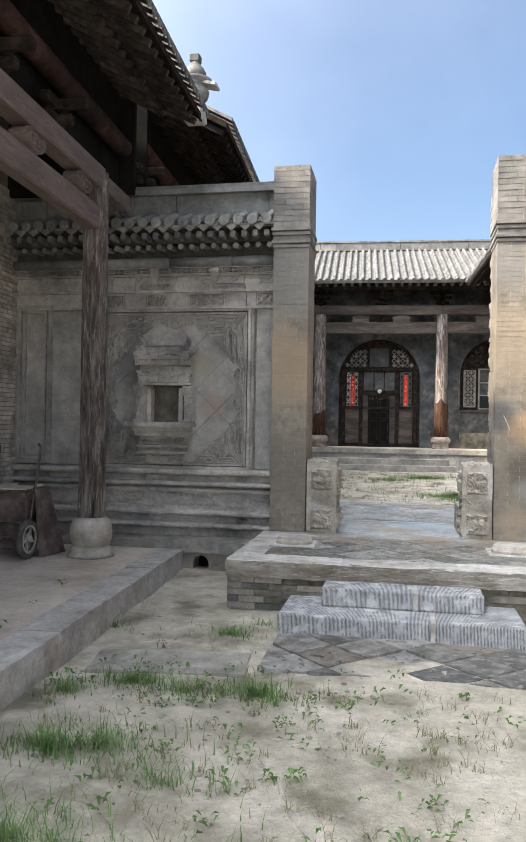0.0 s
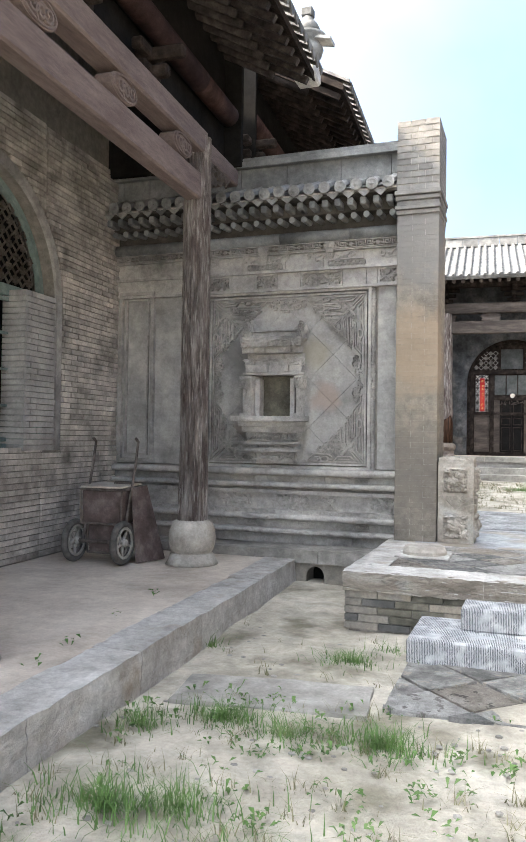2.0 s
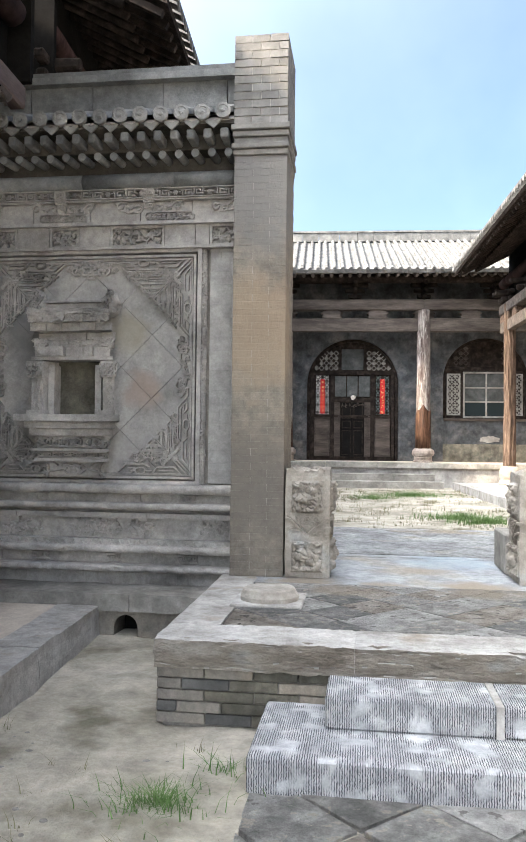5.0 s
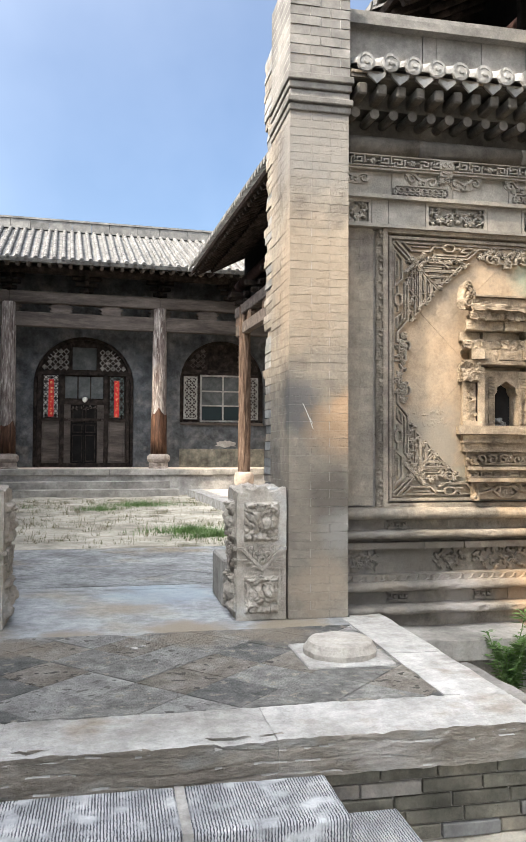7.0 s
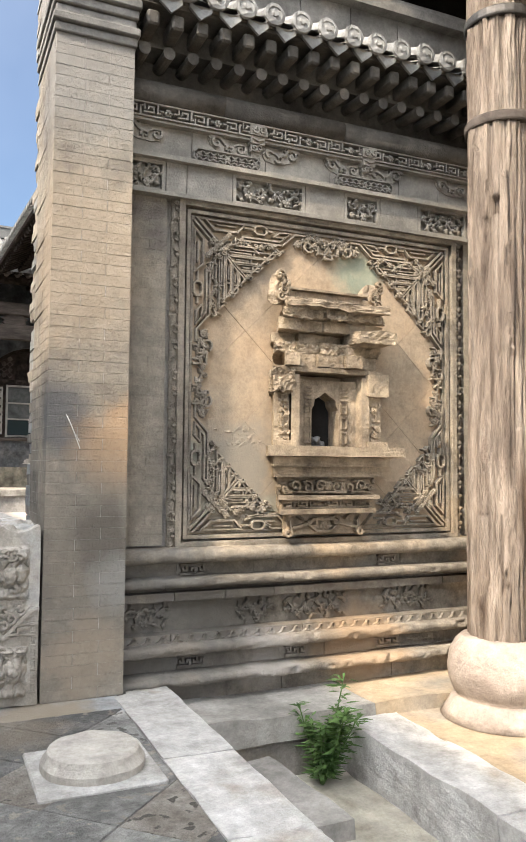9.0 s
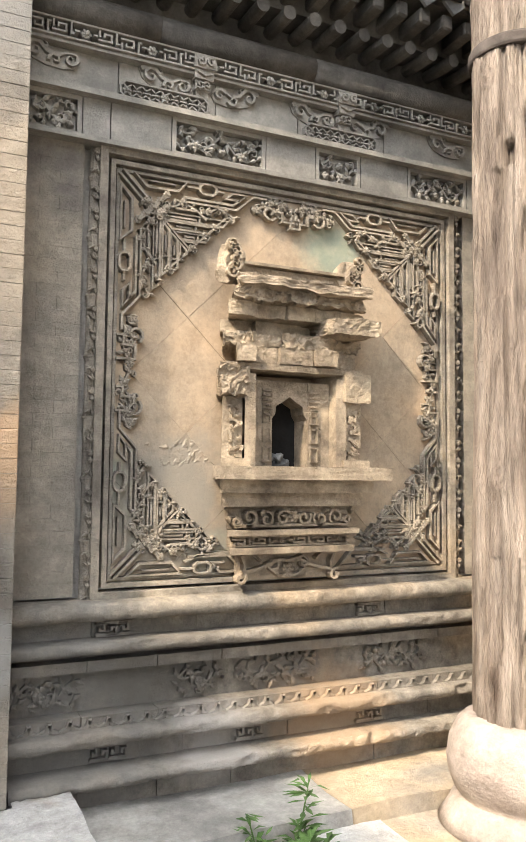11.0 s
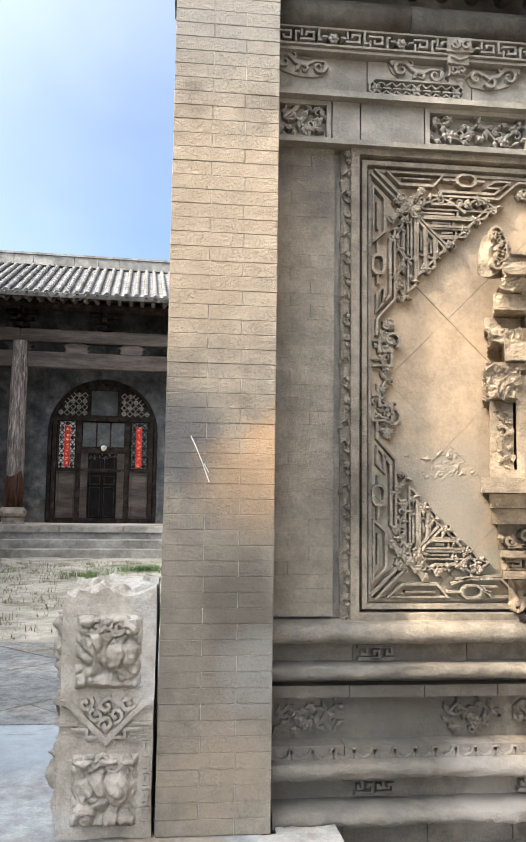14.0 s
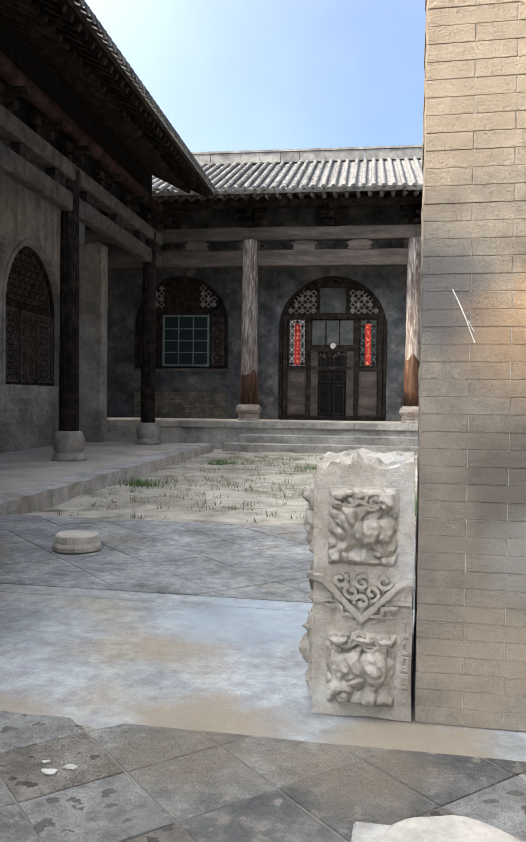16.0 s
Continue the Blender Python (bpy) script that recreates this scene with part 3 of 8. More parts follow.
def steps():
    for name, x0, x1, y0, y1, z0, z1, cut in (("lower_step", -1.06, 1.16, 7.0, 7.8, -0.05, 0.2, 0.35), ("upper_step", -0.7, 0.83, 7.41, 7.8, 0.2, 0.37, 0.2)):
        s = thing("stone_step", "grey granite step dressed with close chisel grooves", "step", group="gate steps")
        for a, b in ((x0, cut - 0.018), (cut + 0.018, x1)):
            bm = bmesh.new()
            box(bm, a, b, y0, y1, z0, z1)
            bevelled(bm, 0.012)
            bmesh.ops.subdivide_edges(bm, edges=[e for e in bm.edges if e.calc_length() > 0.15], cuts=8, use_grid_fill=True)
            roughen(bm, 0.0025, 14)
            part("block", bm, GRANITE, s)
        bm = bmesh.new()
        box(bm, cut - 0.02, cut + 0.02, y0 - 0.003, y1, z0, z1 - 0.002)
        roughen(bm, 0.004, 9)
        part("joint_mortar", bm, PALE_STONE, s, "pale mortar between two blocks")


steps()


# ---- piers ----
def pier(name, x0, x1, side):
    """Tall brick gate pier with a corbelled head; side is +1 where its inner face is x0."""
    p = tagged(new(name), "tall grey brick gate pier with corbelled head and scorched patches", "pier", group="gate piers", kind="structure")
    bm = bmesh.new()
    box(bm, x0 + 0.0035, x1 - 0.0035, 10.004, 10.64, 0.53, 5.33)
    part("core", bm, LIME, p)
    return p


PIER_L = pier("pier_left", -1.68, -1.205, -1)
PIER_R = pier("pier_right", 1.18, 1.635, 1)


# ---- wings ----
def column(parent, x, y, z0, z1, r, mat, base_mat, label="", wobble=0.012, scars=()):
    bm = bmesh.new()
    n, m = (150, 260) if scars else (110, 70)
    rings = []
    for k in range(m + 1):
        z = z0 + 0.46 + (z1 - z0 - 0.46) * k / m
        ring = []
        for j in range(n):
            a = 2 * math.pi * j / n
            rr = r * (1.05 - 0.1 * k / m) + wobble * noise.noise(Vector((x + 3 * math.cos(a), y + 3 * math.sin(a), z * 0.8)))
            split = noise.noise(Vector((4 * math.cos(a) + x, 4 * math.sin(a), z * 0.35)))
            crack = noise.noise(Vector((9 * math.cos(a) + x, 9 * math.sin(a) + 7, z * 1.1)))
            rr -= 0.045 * max(0, 1 - abs(crack) * 12) * max(0.0, 0.4 + noise.noise(Vector((a, z * 2.3, x)))) + 0.05 * max(0.0, noise.noise(Vector((6 * math.cos(a) + x, 6 * math.sin(a) + 4, z * 5))) - 0.38)
            rr += 0.005 * noise.noise(Vector((16 * math.cos(a), 16 * math.sin(a), z * 9 + x)))
            rr -= 0.032 * max(0, 1 - abs(split) * 8) + 0.012 * max(0, noise.noise(Vector((3 * math.cos(a) + x, 3 * math.sin(a) + 4, z * 1.3))))
            for kind, deg, sz, half_w, half_h in scars:
                da = (math.degrees(a) - deg + 180) % 360 - 180
                u, v = r * radians(da) / half_w, (z - sz) / half_h
                if kind == "hole" and abs(u) < 1 and abs(v) < 1:
                    rr -= 0.06
                elif kind == "flake" and abs(u) < 1 and abs(v) < 1:
                    rr -= 0.014
                elif kind == "knot":
                    q = math.hypot(u, v)
                    rr += 0.02 * math.exp(-q * q) * (1 + 0.6 * math.sin(9 * q)) - 0.02 * math.exp(-9 * q * q)
            ring.append(bm.verts.new((x + rr * math.cos(a), y + rr * math.sin(a), z)))
        rings.append(ring)
    for a, b in zip(rings, rings[1:]):
        for j in range(n):
            bm.faces.new((a[j], a[(j + 1) % n], b[(j + 1) % n], b[j]))
    bm.faces.new(rings[-1])
    c = part("column", bm, mat, parent, label, smooth=True)
    bm = bmesh.new()
    lathe(bm, [(r * 1.9, 0.0), (r * 1.72, 0.05), (r * 1.56, 0.11), (r * 1.4, 0.12), (r * 1.37, 0.125), (r * 1.52, 0.155), (r * 1.65, 0.22), (r * 1.69, 0.29), (r * 1.63, 0.37), (r * 1.46, 0.44), (r * 1.28, 0.475), (r * 1.05, 0.48)], Matrix.Translation((x, y, z0)), 40)
    part("column_base", bm, base_mat, c, "rounded pale stone drum base", smooth=True)
    return c


# the mortise, knots and lifted splinters of the bare column
SCARS = (("hole", 221, 3.43, 0.026, 0.06), ("knot", 190, 3.82, 0.04, 0.05), ("knot", 236, 3.62, 0.025, 0.03), ("knot", 205, 1.9, 0.045, 0.06), ("knot", 240, 1.5, 0.03, 0.05), ("knot", 246, 2.6, 0.05, 0.08),
         ("flake", 205, 3.05, 0.03, 0.3), ("flake", 238, 3.85, 0.012, 0.25), ("flake", 250, 2.2, 0.025, 0.5), ("flake", 215, 2.3, 0.01, 0.4), ("flake", 196, 1.3, 0.03, 0.25), ("flake", 228, 1.2, 0.008, 0.35))


def wing(name, label, M, s, y0, y1, floor, edge, col_x, cols, wall_x, eave, ridge, beams, arches, wood, base_mat, wall_mat, radius=0.155, end_bay=True, porch=PORCH):
    """A side range with an open porch: floor, columns, tie beams, rafters, tiled roof and arched rear wall. s: side of the yard."""
    w = thing(name, label, "house", M)
    def X(bm, a, b, *rest):
        box(bm, min(s * a, s * b), max(s * a, s * b), *rest)
    bm = bmesh.new()
    X(bm, edge + 0.35, wall_x + 0.3, y0, y1, -0.1, floor - 0.004)
    part("porch_floor", bm, porch, w, "dusty worn porch paving")
    rng = random.Random(len(name))
    y = y0
    while y < y1 - 0.05:
        yy = min(y1, y + rng.uniform(0.9, 1.6))
        bm = bmesh.new()
        X(bm, edge, edge + 0.36, y + 0.003, yy - 0.003, -0.1, floor + rng.uniform(-0.004, 0.004))
        bmesh.ops.subdivide_edges(bm, edges=bm.edges[:], cuts=14, use_grid_fill=True)
        roughen(bm, 0.014, 4)
        roughen(bm, 0.008, 17)
        part("kerb_stone", bm, KERB if s < 0 else PALE_STONE, w)
        y = yy
    for cy in cols:
        column(w, s * col_x, cy, floor, beams[1] + 0.2, radius, wood, base_mat, "weathered timber porch column", scars=SCARS if cy == 9.42 else ())
    # tie beams between the columns, with small carved blocks
    spans = [y0] + list(cols) + [y1]
    for a, b in zip(spans, spans[1:]):
        if b - a < 0.3 or (b == y1 and not end_bay):
            continue
        for za, zb, wd in ((beams[0], beams[0] + 0.3, 0.09), (beams[1], beams[1] + 0.26, 0.12)):
            bm = bmesh.new()
            X(bm, col_x - wd, col_x + wd, a, b, za, zb)
            bevelled(bm, 0.02)
            part("tie_beam", bm, WOOD_BEAM if wood is WOOD_OLD else WOOD_GREY, w)
        k = max(2, int((b - a) / 1.15))
        for j in range(k):
            yc = a + (b - a) * (j + 0.5) / k
            bm = bmesh.new()
            extrude_outline(bm, [(-0.2, 0), (-0.26, 0.05), (-0.2, 0.1), (-0.22, 0.16), (-0.12, beams[1] - beams[0] - 0.3), (0.12, beams[1] - beams[0] - 0.3), (0.22, 0.16), (0.2, 0.1), (0.26, 0.05), (0.2, 0)], 0.16, Matrix.Translation((s * col_x - 0.08, yc, beams[0] + 0.3)) @ pose(0, 0, 0, 0, 0, 90) @ Matrix.Translation((0, -0.16, 0)))
            if wood is WOOD_OLD:
                # an oval block carved with a curling cloud
                bm.free()
                bm = bmesh.new()
                top = beams[1] - beams[0] - 0.3
                mm = Matrix.Translation((s * col_x, yc, beams[0] + 0.3 + top / 2)) @ pose(0, 0, 0, 0, 0, -90 * s)
                extrude_outline(bm, [(0.24 * math.cos(2 * math.pi * q / 20), top / 2 * math.sin(2 * math.pi * q / 20)) for q in range(20)], 0.16, mm @ Matrix.Translation((0, -0.09, 0)))
                for x, st in ((-0.1, 0.5), (0.1, 2.6), (0.0, 4.2)):
                    ribbon(bm, scroll(x, 0.0 if x else -0.03, 0.075, 1.3, st, 1 if x > 0 else -1, 16), 0.022, 0.03, mm @ Matrix.Translation((0, -0.09, 0)))
                ribbon(bm, [(0.21 * math.cos(2 * math.pi * q / 20), top * 0.42 * math.sin(2 * math.pi * q / 20)) for q in range(20)], 0.018, 0.02, mm @ Matrix.Translation((0, -0.09, 0)), close=True)
            part("carved_block", bm, WOOD_BEAM if wood is WOOD_OLD else wood, w)
        # bracket clusters above the upper beam
        for j in range(k):
            yc = a + (b - a) * j / k
            for lvl in range(2):
                zz = beams[1] + 0.28 + lvl * 0.17
                for q in ((col_x - 0.22 - 0.16 * lvl, col_x + 0.3, yc - 0.05, yc + 0.05, zz, zz + 0.12), (col_x - 0.06, col_x + 0.06, yc - 0.18 - 0.08 * lvl, yc + 0.18 + 0.08 * lvl, zz + 0.02, zz + 0.13)):
                    bm = bmesh.new()
                    X(bm, *q)
                    bevelled(bm, 0.02)
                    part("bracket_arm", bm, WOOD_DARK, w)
        for cx, cz, cr in ((col_x, beams[1] + 0.86, 0.13),):
            bm = bmesh.new()
            rod(bm, (s * cx, a, cz), (s * cx, b, cz), cr, 14)
            part("purlin", bm, PURLIN_RED, w, "dark red-brown round purlin", smooth=True)
    if not end_bay:
        bm = bmesh.new()
        rod(bm, (s * col_x, cols[-1], beams[1] + 0.86), (s * col_x, y1 - 0.3, beams[1] + 0.86), 0.13, 14)
        part("purlin", bm, PURLIN_RED, w, "dark red-brown round purlin", smooth=True)
    # roof: boards, rafters, tiles
    ex, ez = eave
    rx, rz = ridge
    dx, dz = rx - ex, rz - ez
    L = math.hypot(dx, dz)
    bm = bmesh.new()
    nx, nz = -dz / L, dx / L
    vs = []
    for (px, pz) in ((ex, ez - 0.06), (rx, rz - 0.06), (rx + 0.0, rz + 0.06), (ex, ez + 0.03)):
        vs.append([bm.verts.new((s * px, yy, pz)) for yy in (y0, y1)])
    for k in range(4):
        a, b = vs[k], vs[(k + 1) % 4]
        bm.faces.new((a[0], a[1], b[1], b[0]))
    bm.faces.new([v[0] for v in vs])
    bm.faces.new([v[1] for v in vs][::-1])
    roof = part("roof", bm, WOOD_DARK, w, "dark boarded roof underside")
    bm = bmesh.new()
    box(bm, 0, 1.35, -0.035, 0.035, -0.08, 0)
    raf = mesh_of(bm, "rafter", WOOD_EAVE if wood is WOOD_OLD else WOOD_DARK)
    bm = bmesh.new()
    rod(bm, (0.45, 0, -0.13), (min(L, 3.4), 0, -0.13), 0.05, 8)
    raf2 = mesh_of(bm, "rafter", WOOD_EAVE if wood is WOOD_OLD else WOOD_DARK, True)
    ang = math.degrees(math.atan2(dz, dx))
    count = int((y1 - y0) / 0.24)
    for k in range(count):
        yy = y0 + 0.12 + k * 0.24
        base = (Matrix.Translation((s * (ex + 0.05), yy, ez - 0.07)) @ (pose(0, 0, 0, 0, -ang, 0) if s > 0 else pose(0, 0, 0, 0, ang, 0) @ pose(0, 0, 0, 0, 0, 180)))
        share("rafter", raf, roof, base)
        share("rafter", raf2, roof, base)
    tv, tf = [], []
    ntile = int((y1 - y0) / 0.2)
    for k in range(ntile):
        yy = y0 + 0.1 + k * 0.2
        for (r0, seg) in ((0.07, 6),):
            idx = len(tv)
            for (px, pz) in ((ex - 0.08, ez + 0.05), (rx, rz + 0.1)):
                for j in range(seg + 1):
                    a = math.pi * j / seg
                    tv.append((s * px, yy + r0 * math.cos(a), pz + r0 * math.sin(a)))
            for j in range(seg):
                tf.append((idx + j, idx + j + 1, idx + seg + 2 + j, idx + seg + 1 + j))
            tf.append(tuple(range(idx, idx + seg + 1)))
    rows = raw("roof_tiles", tv, tf, TILE_DARK, w)
    tagged(rows, "grey barrel tile rows", "", kind="stuff")
    bm = bmesh.new()
    for k in range(ntile):
        yy = y0 + 0.2 + k * 0.2
        extrude_outline(bm, [(-0.09, 0.05), (0.09, 0.05), (0.07, 0.0), (0.0, -0.07), (-0.07, 0.0)], 0.02, Matrix.Translation((s * (ex - 0.1), yy, ez + 0.03)) @ pose(0, 0, 0, 0, 0, 90))
    part("drip_tiles", bm, TILE_DARK, w)
    # boards added over the purlins and gable end, painted black as roof shade
    def roof_z(x):
        return ez - 0.07 + (x - ex) * dz / dx
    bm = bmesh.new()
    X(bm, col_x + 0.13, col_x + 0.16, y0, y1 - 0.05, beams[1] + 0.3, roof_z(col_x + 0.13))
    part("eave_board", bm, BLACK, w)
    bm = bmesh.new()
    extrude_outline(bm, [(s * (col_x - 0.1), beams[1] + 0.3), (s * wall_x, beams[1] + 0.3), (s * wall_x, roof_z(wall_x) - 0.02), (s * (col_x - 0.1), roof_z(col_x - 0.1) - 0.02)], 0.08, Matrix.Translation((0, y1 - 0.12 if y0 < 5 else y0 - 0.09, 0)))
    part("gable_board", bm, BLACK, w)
    # rear wall
    bm = bmesh.new()
    wall_with_arches(bm, y0, y1, 0.0, roof_z(wall_x) - 0.02, 0.4, arches, lambda u, d, z: (s * (wall_x + d), u, z))
    part("wall", bm, wall_mat, w, "dark grey brick wall under the porch")
    # closing walls and back slope, out of sight
    bm = bmesh.new()
    X(bm, wall_x + 0.4, wall_x + 3.0, y0, y0 + 0.3, 0, ez + 0.6)
    X(bm, wall_x + 0.4, wall_x + 3.0, y1 - 0.3, y1, 0, ez + 0.6)
    X(bm, wall_x + 2.7, wall_x + 3.0, y0 + 0.3, y1 - 0.3, 0, ez + 0.6)
    part("outer_wall", bm, BRICK_DARK, w)
    bm = bmesh.new()
    vs = [[bm.verts.new((s * px, yy, pz)) for yy in (y0, y1)] for px, pz in ((rx, rz + 0.06), (wall_x + 3.4, ez + 0.2), (wall_x + 3.4, ez + 0.1), (rx, rz - 0.06))]
    for k in range(4):
        a, b = vs[k], vs[(k + 1) % 4]
        bm.faces.new((a[0], a[1], b[1], b[0]))
    part("back_roof", bm, TILE_DARK, w)
    return w


TURN_L = Matrix.Translation((-2.8, 9.8, 0)) @ pose(0, 0, 0, 0, 0, 2.7) @ Matrix.Translation((2.8, -9.8, 0))
WING_L = wing("side_range", "old timber side range with open porch and tiled eaves", TURN_L, -1, -1.0, 10.30, 0.28, 2.78, 3.78, (1.3, 5.1, 9.0), 5.55, (2.75, 6.2), (6.2, 8.0),
              (4.3, 4.83), [(2.6, 1.1, 1.5, 3.2), (7.6, 1.35, 1.5, 3.2)], WOOD_OLD, WHITE_STONE, MORTAR, 0.155, False)
WING_R = wing("side_range", "old timber side range with open porch beside the carved wall", IDENT, 1, -1.0, 11.30, 0.32, 2.9, 3.85, (1.3, 5.1, 9.42), 5.7, (2.8, 6.2), (6.3, 8.0),
              (4.75, 5.25), [(7.2, 1.2, 1.5, 3.2)], WOOD_TAN, PINK_STONE, BRICK_DARK, 0.2, False, OCHRE)
WING_IL = wing("side_range", "dark timber side range along the inner yard", COURT, -1, 11.2, 24.4, 0.66, 2.6, 3.95, (14.4, 19.1, 23.7), 5.72, (2.66, 6.4), (6.2, 8.2),
               (4.7, 5.2), [(16.6, 1.3, 1.9, 3.4), (21.7, 1.3, 1.9, 3.4)], WOOD_DARK, STONE, BRICK_DARK)
WING_IR = wing("side_range", "dark timber side range along the inner yard", COURT, 1, 11.2, 24.4, 0.66, 2.6, 3.95, (14.4, 19.1, 23.7), 5.72, (2.66, 6.4), (6.2, 8.2),
               (4.7, 5.2), [(16.6, 1.3, 1.9, 3.4), (21.7, 1.3, 1.9, 3.4)], WOOD_RUSSET, PINK_STONE, BRICK_DARK)


# ---- far hall ----
def hall():
    h = thing("main_hall", "far timber hall with arched doorways, pale tiled roof and stone plinth", "house", COURT)
    F = 1.16
    bm = bmesh.new()
    box(bm, -8, 8, 25.25, 31, 0.3, F - 0.16)
    part("plinth", bm, BRICK_DARK, h)
    rng = random.Random(8)
    x = -8.0
    while x < 7.9:
        xx = min(8.0, x + rng.uniform(1.1, 1.9))
        bm = bmesh.new()
        box(bm, x + 0.004, xx - 0.004, 25.18, 25.75, F - 0.16, F + rng.uniform(-0.005, 0.005))
        bevelled(bm, 0.012)
        part("plinth_slab", bm, STONE, h)
        x = xx
    bm = bmesh.new()
    box(bm, -8, 8, 25.75, 27.2, F - 0.16, F - 0.003)
    part("porch_floor", bm, PORCH, h)
    for x0, x1, y0, z1 in ((-2.4, 2.4, 24.5, 0.66), (-2.1, 2.2, 24.85, 0.85)):
        bm = bmesh.new()
        box(bm, x0, x1, y0, 25.25, 0.3, z1)
        bevelled(bm, 0.015)
        part("stone_tread", bm, STONE, h)
    for cx in (-6.12, -2.04, 2.04, 6.12):
        bm = bmesh.new()
        n, m = 18, 20
        rings = []
        for k in range(m + 1):
            z = F + 0.4 + (5.67 - F - 0.4) * k / m
            rings.append([bm.verts.new((cx + (0.215 - 0.025 * k / m + 0.016 * noise.noise(Vector((cx + 4 * math.cos(2 * math.pi * j / n), 4 * math.sin(2 * math.pi * j / n), z)))) * math.cos(2 * math.pi * j / n),
                                        26.15 + (0.215 - 0.025 * k / m) * math.sin(2 * math.pi * j / n), z)) for j in range(n)])
        for a, b in zip(rings, rings[1:]):
            for j in range(n):
                bm.faces.new((a[j], a[(j + 1) % n], b[(j + 1) % n], b[j]))
        c = part("column", bm, WOOD_OLD, h, "flaking timber column", smooth=True)
        bm = bmesh.new()
        foot = 0.95 + 0.25 * math.sin(cx)
        lathe(bm, [(0.228, 0), (0.226, 0.4), (0.224, foot), (0.21, foot + 0.02)], Matrix.Translation((cx, 26.15, F + 0.39)), 36)
        for v in bm.verts:
            if v.co.z > F + 0.39 + foot - 0.01:
                v.co.z += 0.28 * noise.noise(Vector((7 * v.co.x, 7 * v.co.y, 1.5)))
        part("varnished_foot", bm, WOOD_RED, c, "red-brown varnished lower shaft", smooth=True)
        bm = bmesh.new()
        lathe(bm, [(0.29, 0), (0.29, 0.03), (0.26, 0.05), (0.27, 0.14), (0.25, 0.16), (0.3, 0.19), (0.325, 0.26), (0.31, 0.34), (0.24, 0.4)], Matrix.Translation((cx, 26.15, F)), 40)
        roughen(bm, 0.02, 16)
        part("column_base", bm, PINK_STONE, c, "carved pale stone drum base")
    xs = [-8, -6.12, -2.04, 2.04, 6.12, 8]
    for a, b in zip(xs, xs[1:]):
        for z0, z1, d in ((5.02, 5.42, 0.09), (5.66, 5.98, 0.14)):
            bm = bmesh.new()
            box(bm, a + 0.0, b - 0.0, 26.15 - d, 26.15 + d, z0, z1)
            bevelled(bm, 0.02)
            part("tie_beam", bm, WOOD_GREY, h)
        k = 3 if b - a > 3 else 1
        for j in range(k + 1):
            xc = a + (b - a) * j / k
            bm = bmesh.new()
            extrude_outline(bm, [(-0.3, 0.04), (-0.24, 0), (0.24, 0), (0.3, 0.04), (0.25, 0.1), (0.33, 0.15), (0.2, 0.24), (-0.2, 0.24), (-0.33, 0.15), (-0.25, 0.1)], 0.16, Matrix.Translation((xc, 26.07, 5.42)))
            part("carved_block", bm, WOOD_GREY, h)
        for j in range(3):
            xc = a + (b - a) * j / 2
            for lvl in range(3):
                zz = 6.0 + lvl * 0.17
                for q in ((xc - 0.06, xc + 0.06, 25.9 - 0.15 * lvl, 26.4, zz, zz + 0.12), (xc - 0.2 - 0.1 * lvl, xc + 0.2 + 0.1 * lvl, 26.09, 26.21, zz + 0.02, zz + 0.13)):
                    bm = bmesh.new()
                    box(bm, *q)
                    bevelled(bm, 0.02)
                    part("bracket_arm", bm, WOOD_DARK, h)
    bm = bmesh.new()
    rod(bm, (-8, 26.15, 6.62), (8, 26.15, 6.62), 0.14, 14)
    part("purlin", bm, WOOD_DARK, h, smooth=True)
    # roof
    ey, ez, ry, rz = 25.0, 6.62, 29.2, 8.52
    L = math.hypot(ry - ey, rz - ez)
    ang = math.degrees(math.atan2(rz - ez, ry - ey))
    M0 = Matrix.Translation((0, ey, ez)) @ pose(0, 0, 0, ang, 0, 0)
    bm = bmesh.new()
    box(bm, -8.2, 8.2, 0, L, -0.08, 0.0, M0)
    roof = part("roof", bm, TILE_DARK, h, "pale grey tiled roof slope")
    bm = bmesh.new()
    n, seg = 8, 14
    rings = []
    for k in range(seg * 2):
        y = L * (k // 2 + (k % 2)) / seg
        r = 0.068 if k % 2 == 0 else 0.06
        rings.append([bm.verts.new((r * math.cos(math.pi * j / n), y - 0.06, 0.03 + 1.1 * r * math.sin(math.pi * j / n))) for j in range(n + 1)])
    for a, b in zip(rings, rings[1:]):
        for j in range(n):
            bm.faces.new((a[j], a[j + 1], b[j + 1], b[j]))
    bm.faces.new(rings[0])
    row = mesh_of(bm, "barrel_rib", TILE_DARK)
    bm = bmesh.new()
    extrude_outline(bm, [(-0.085, 0.05), (0.085, 0.05), (0.07, 0.0), (0.0, -0.06), (-0.07, 0.0)], 0.02, Matrix.Translation((0.115, -0.08, 0)))
    drip = mesh_of(bm, "drip_tile", TILE_DARK)
    rng = random.Random(3)
    for k in range(70):
        x = -8.05 + k * 0.232
        mm = M0 @ Matrix.Translation((x, rng.uniform(-0.02, 0.02), rng.uniform(-0.008, 0.008))) @ pose(0, 0, 0, 0, 0, rng.uniform(-0.25, 0.25))
        share("barrel_rib", row, roof, mm)
        share("drip_tile", drip, roof, mm)
    bm = bmesh.new()
    box(bm, -0.04, 0.04, 0.02, 1.4, -0.17, -0.09)
    raf = mesh_of(bm, "rafter", WOOD_GREY)
    bm = bmesh.new()
    rod(bm, (0, 0.4, -0.24), (0, 2.4, -0.24), 0.06, 10)
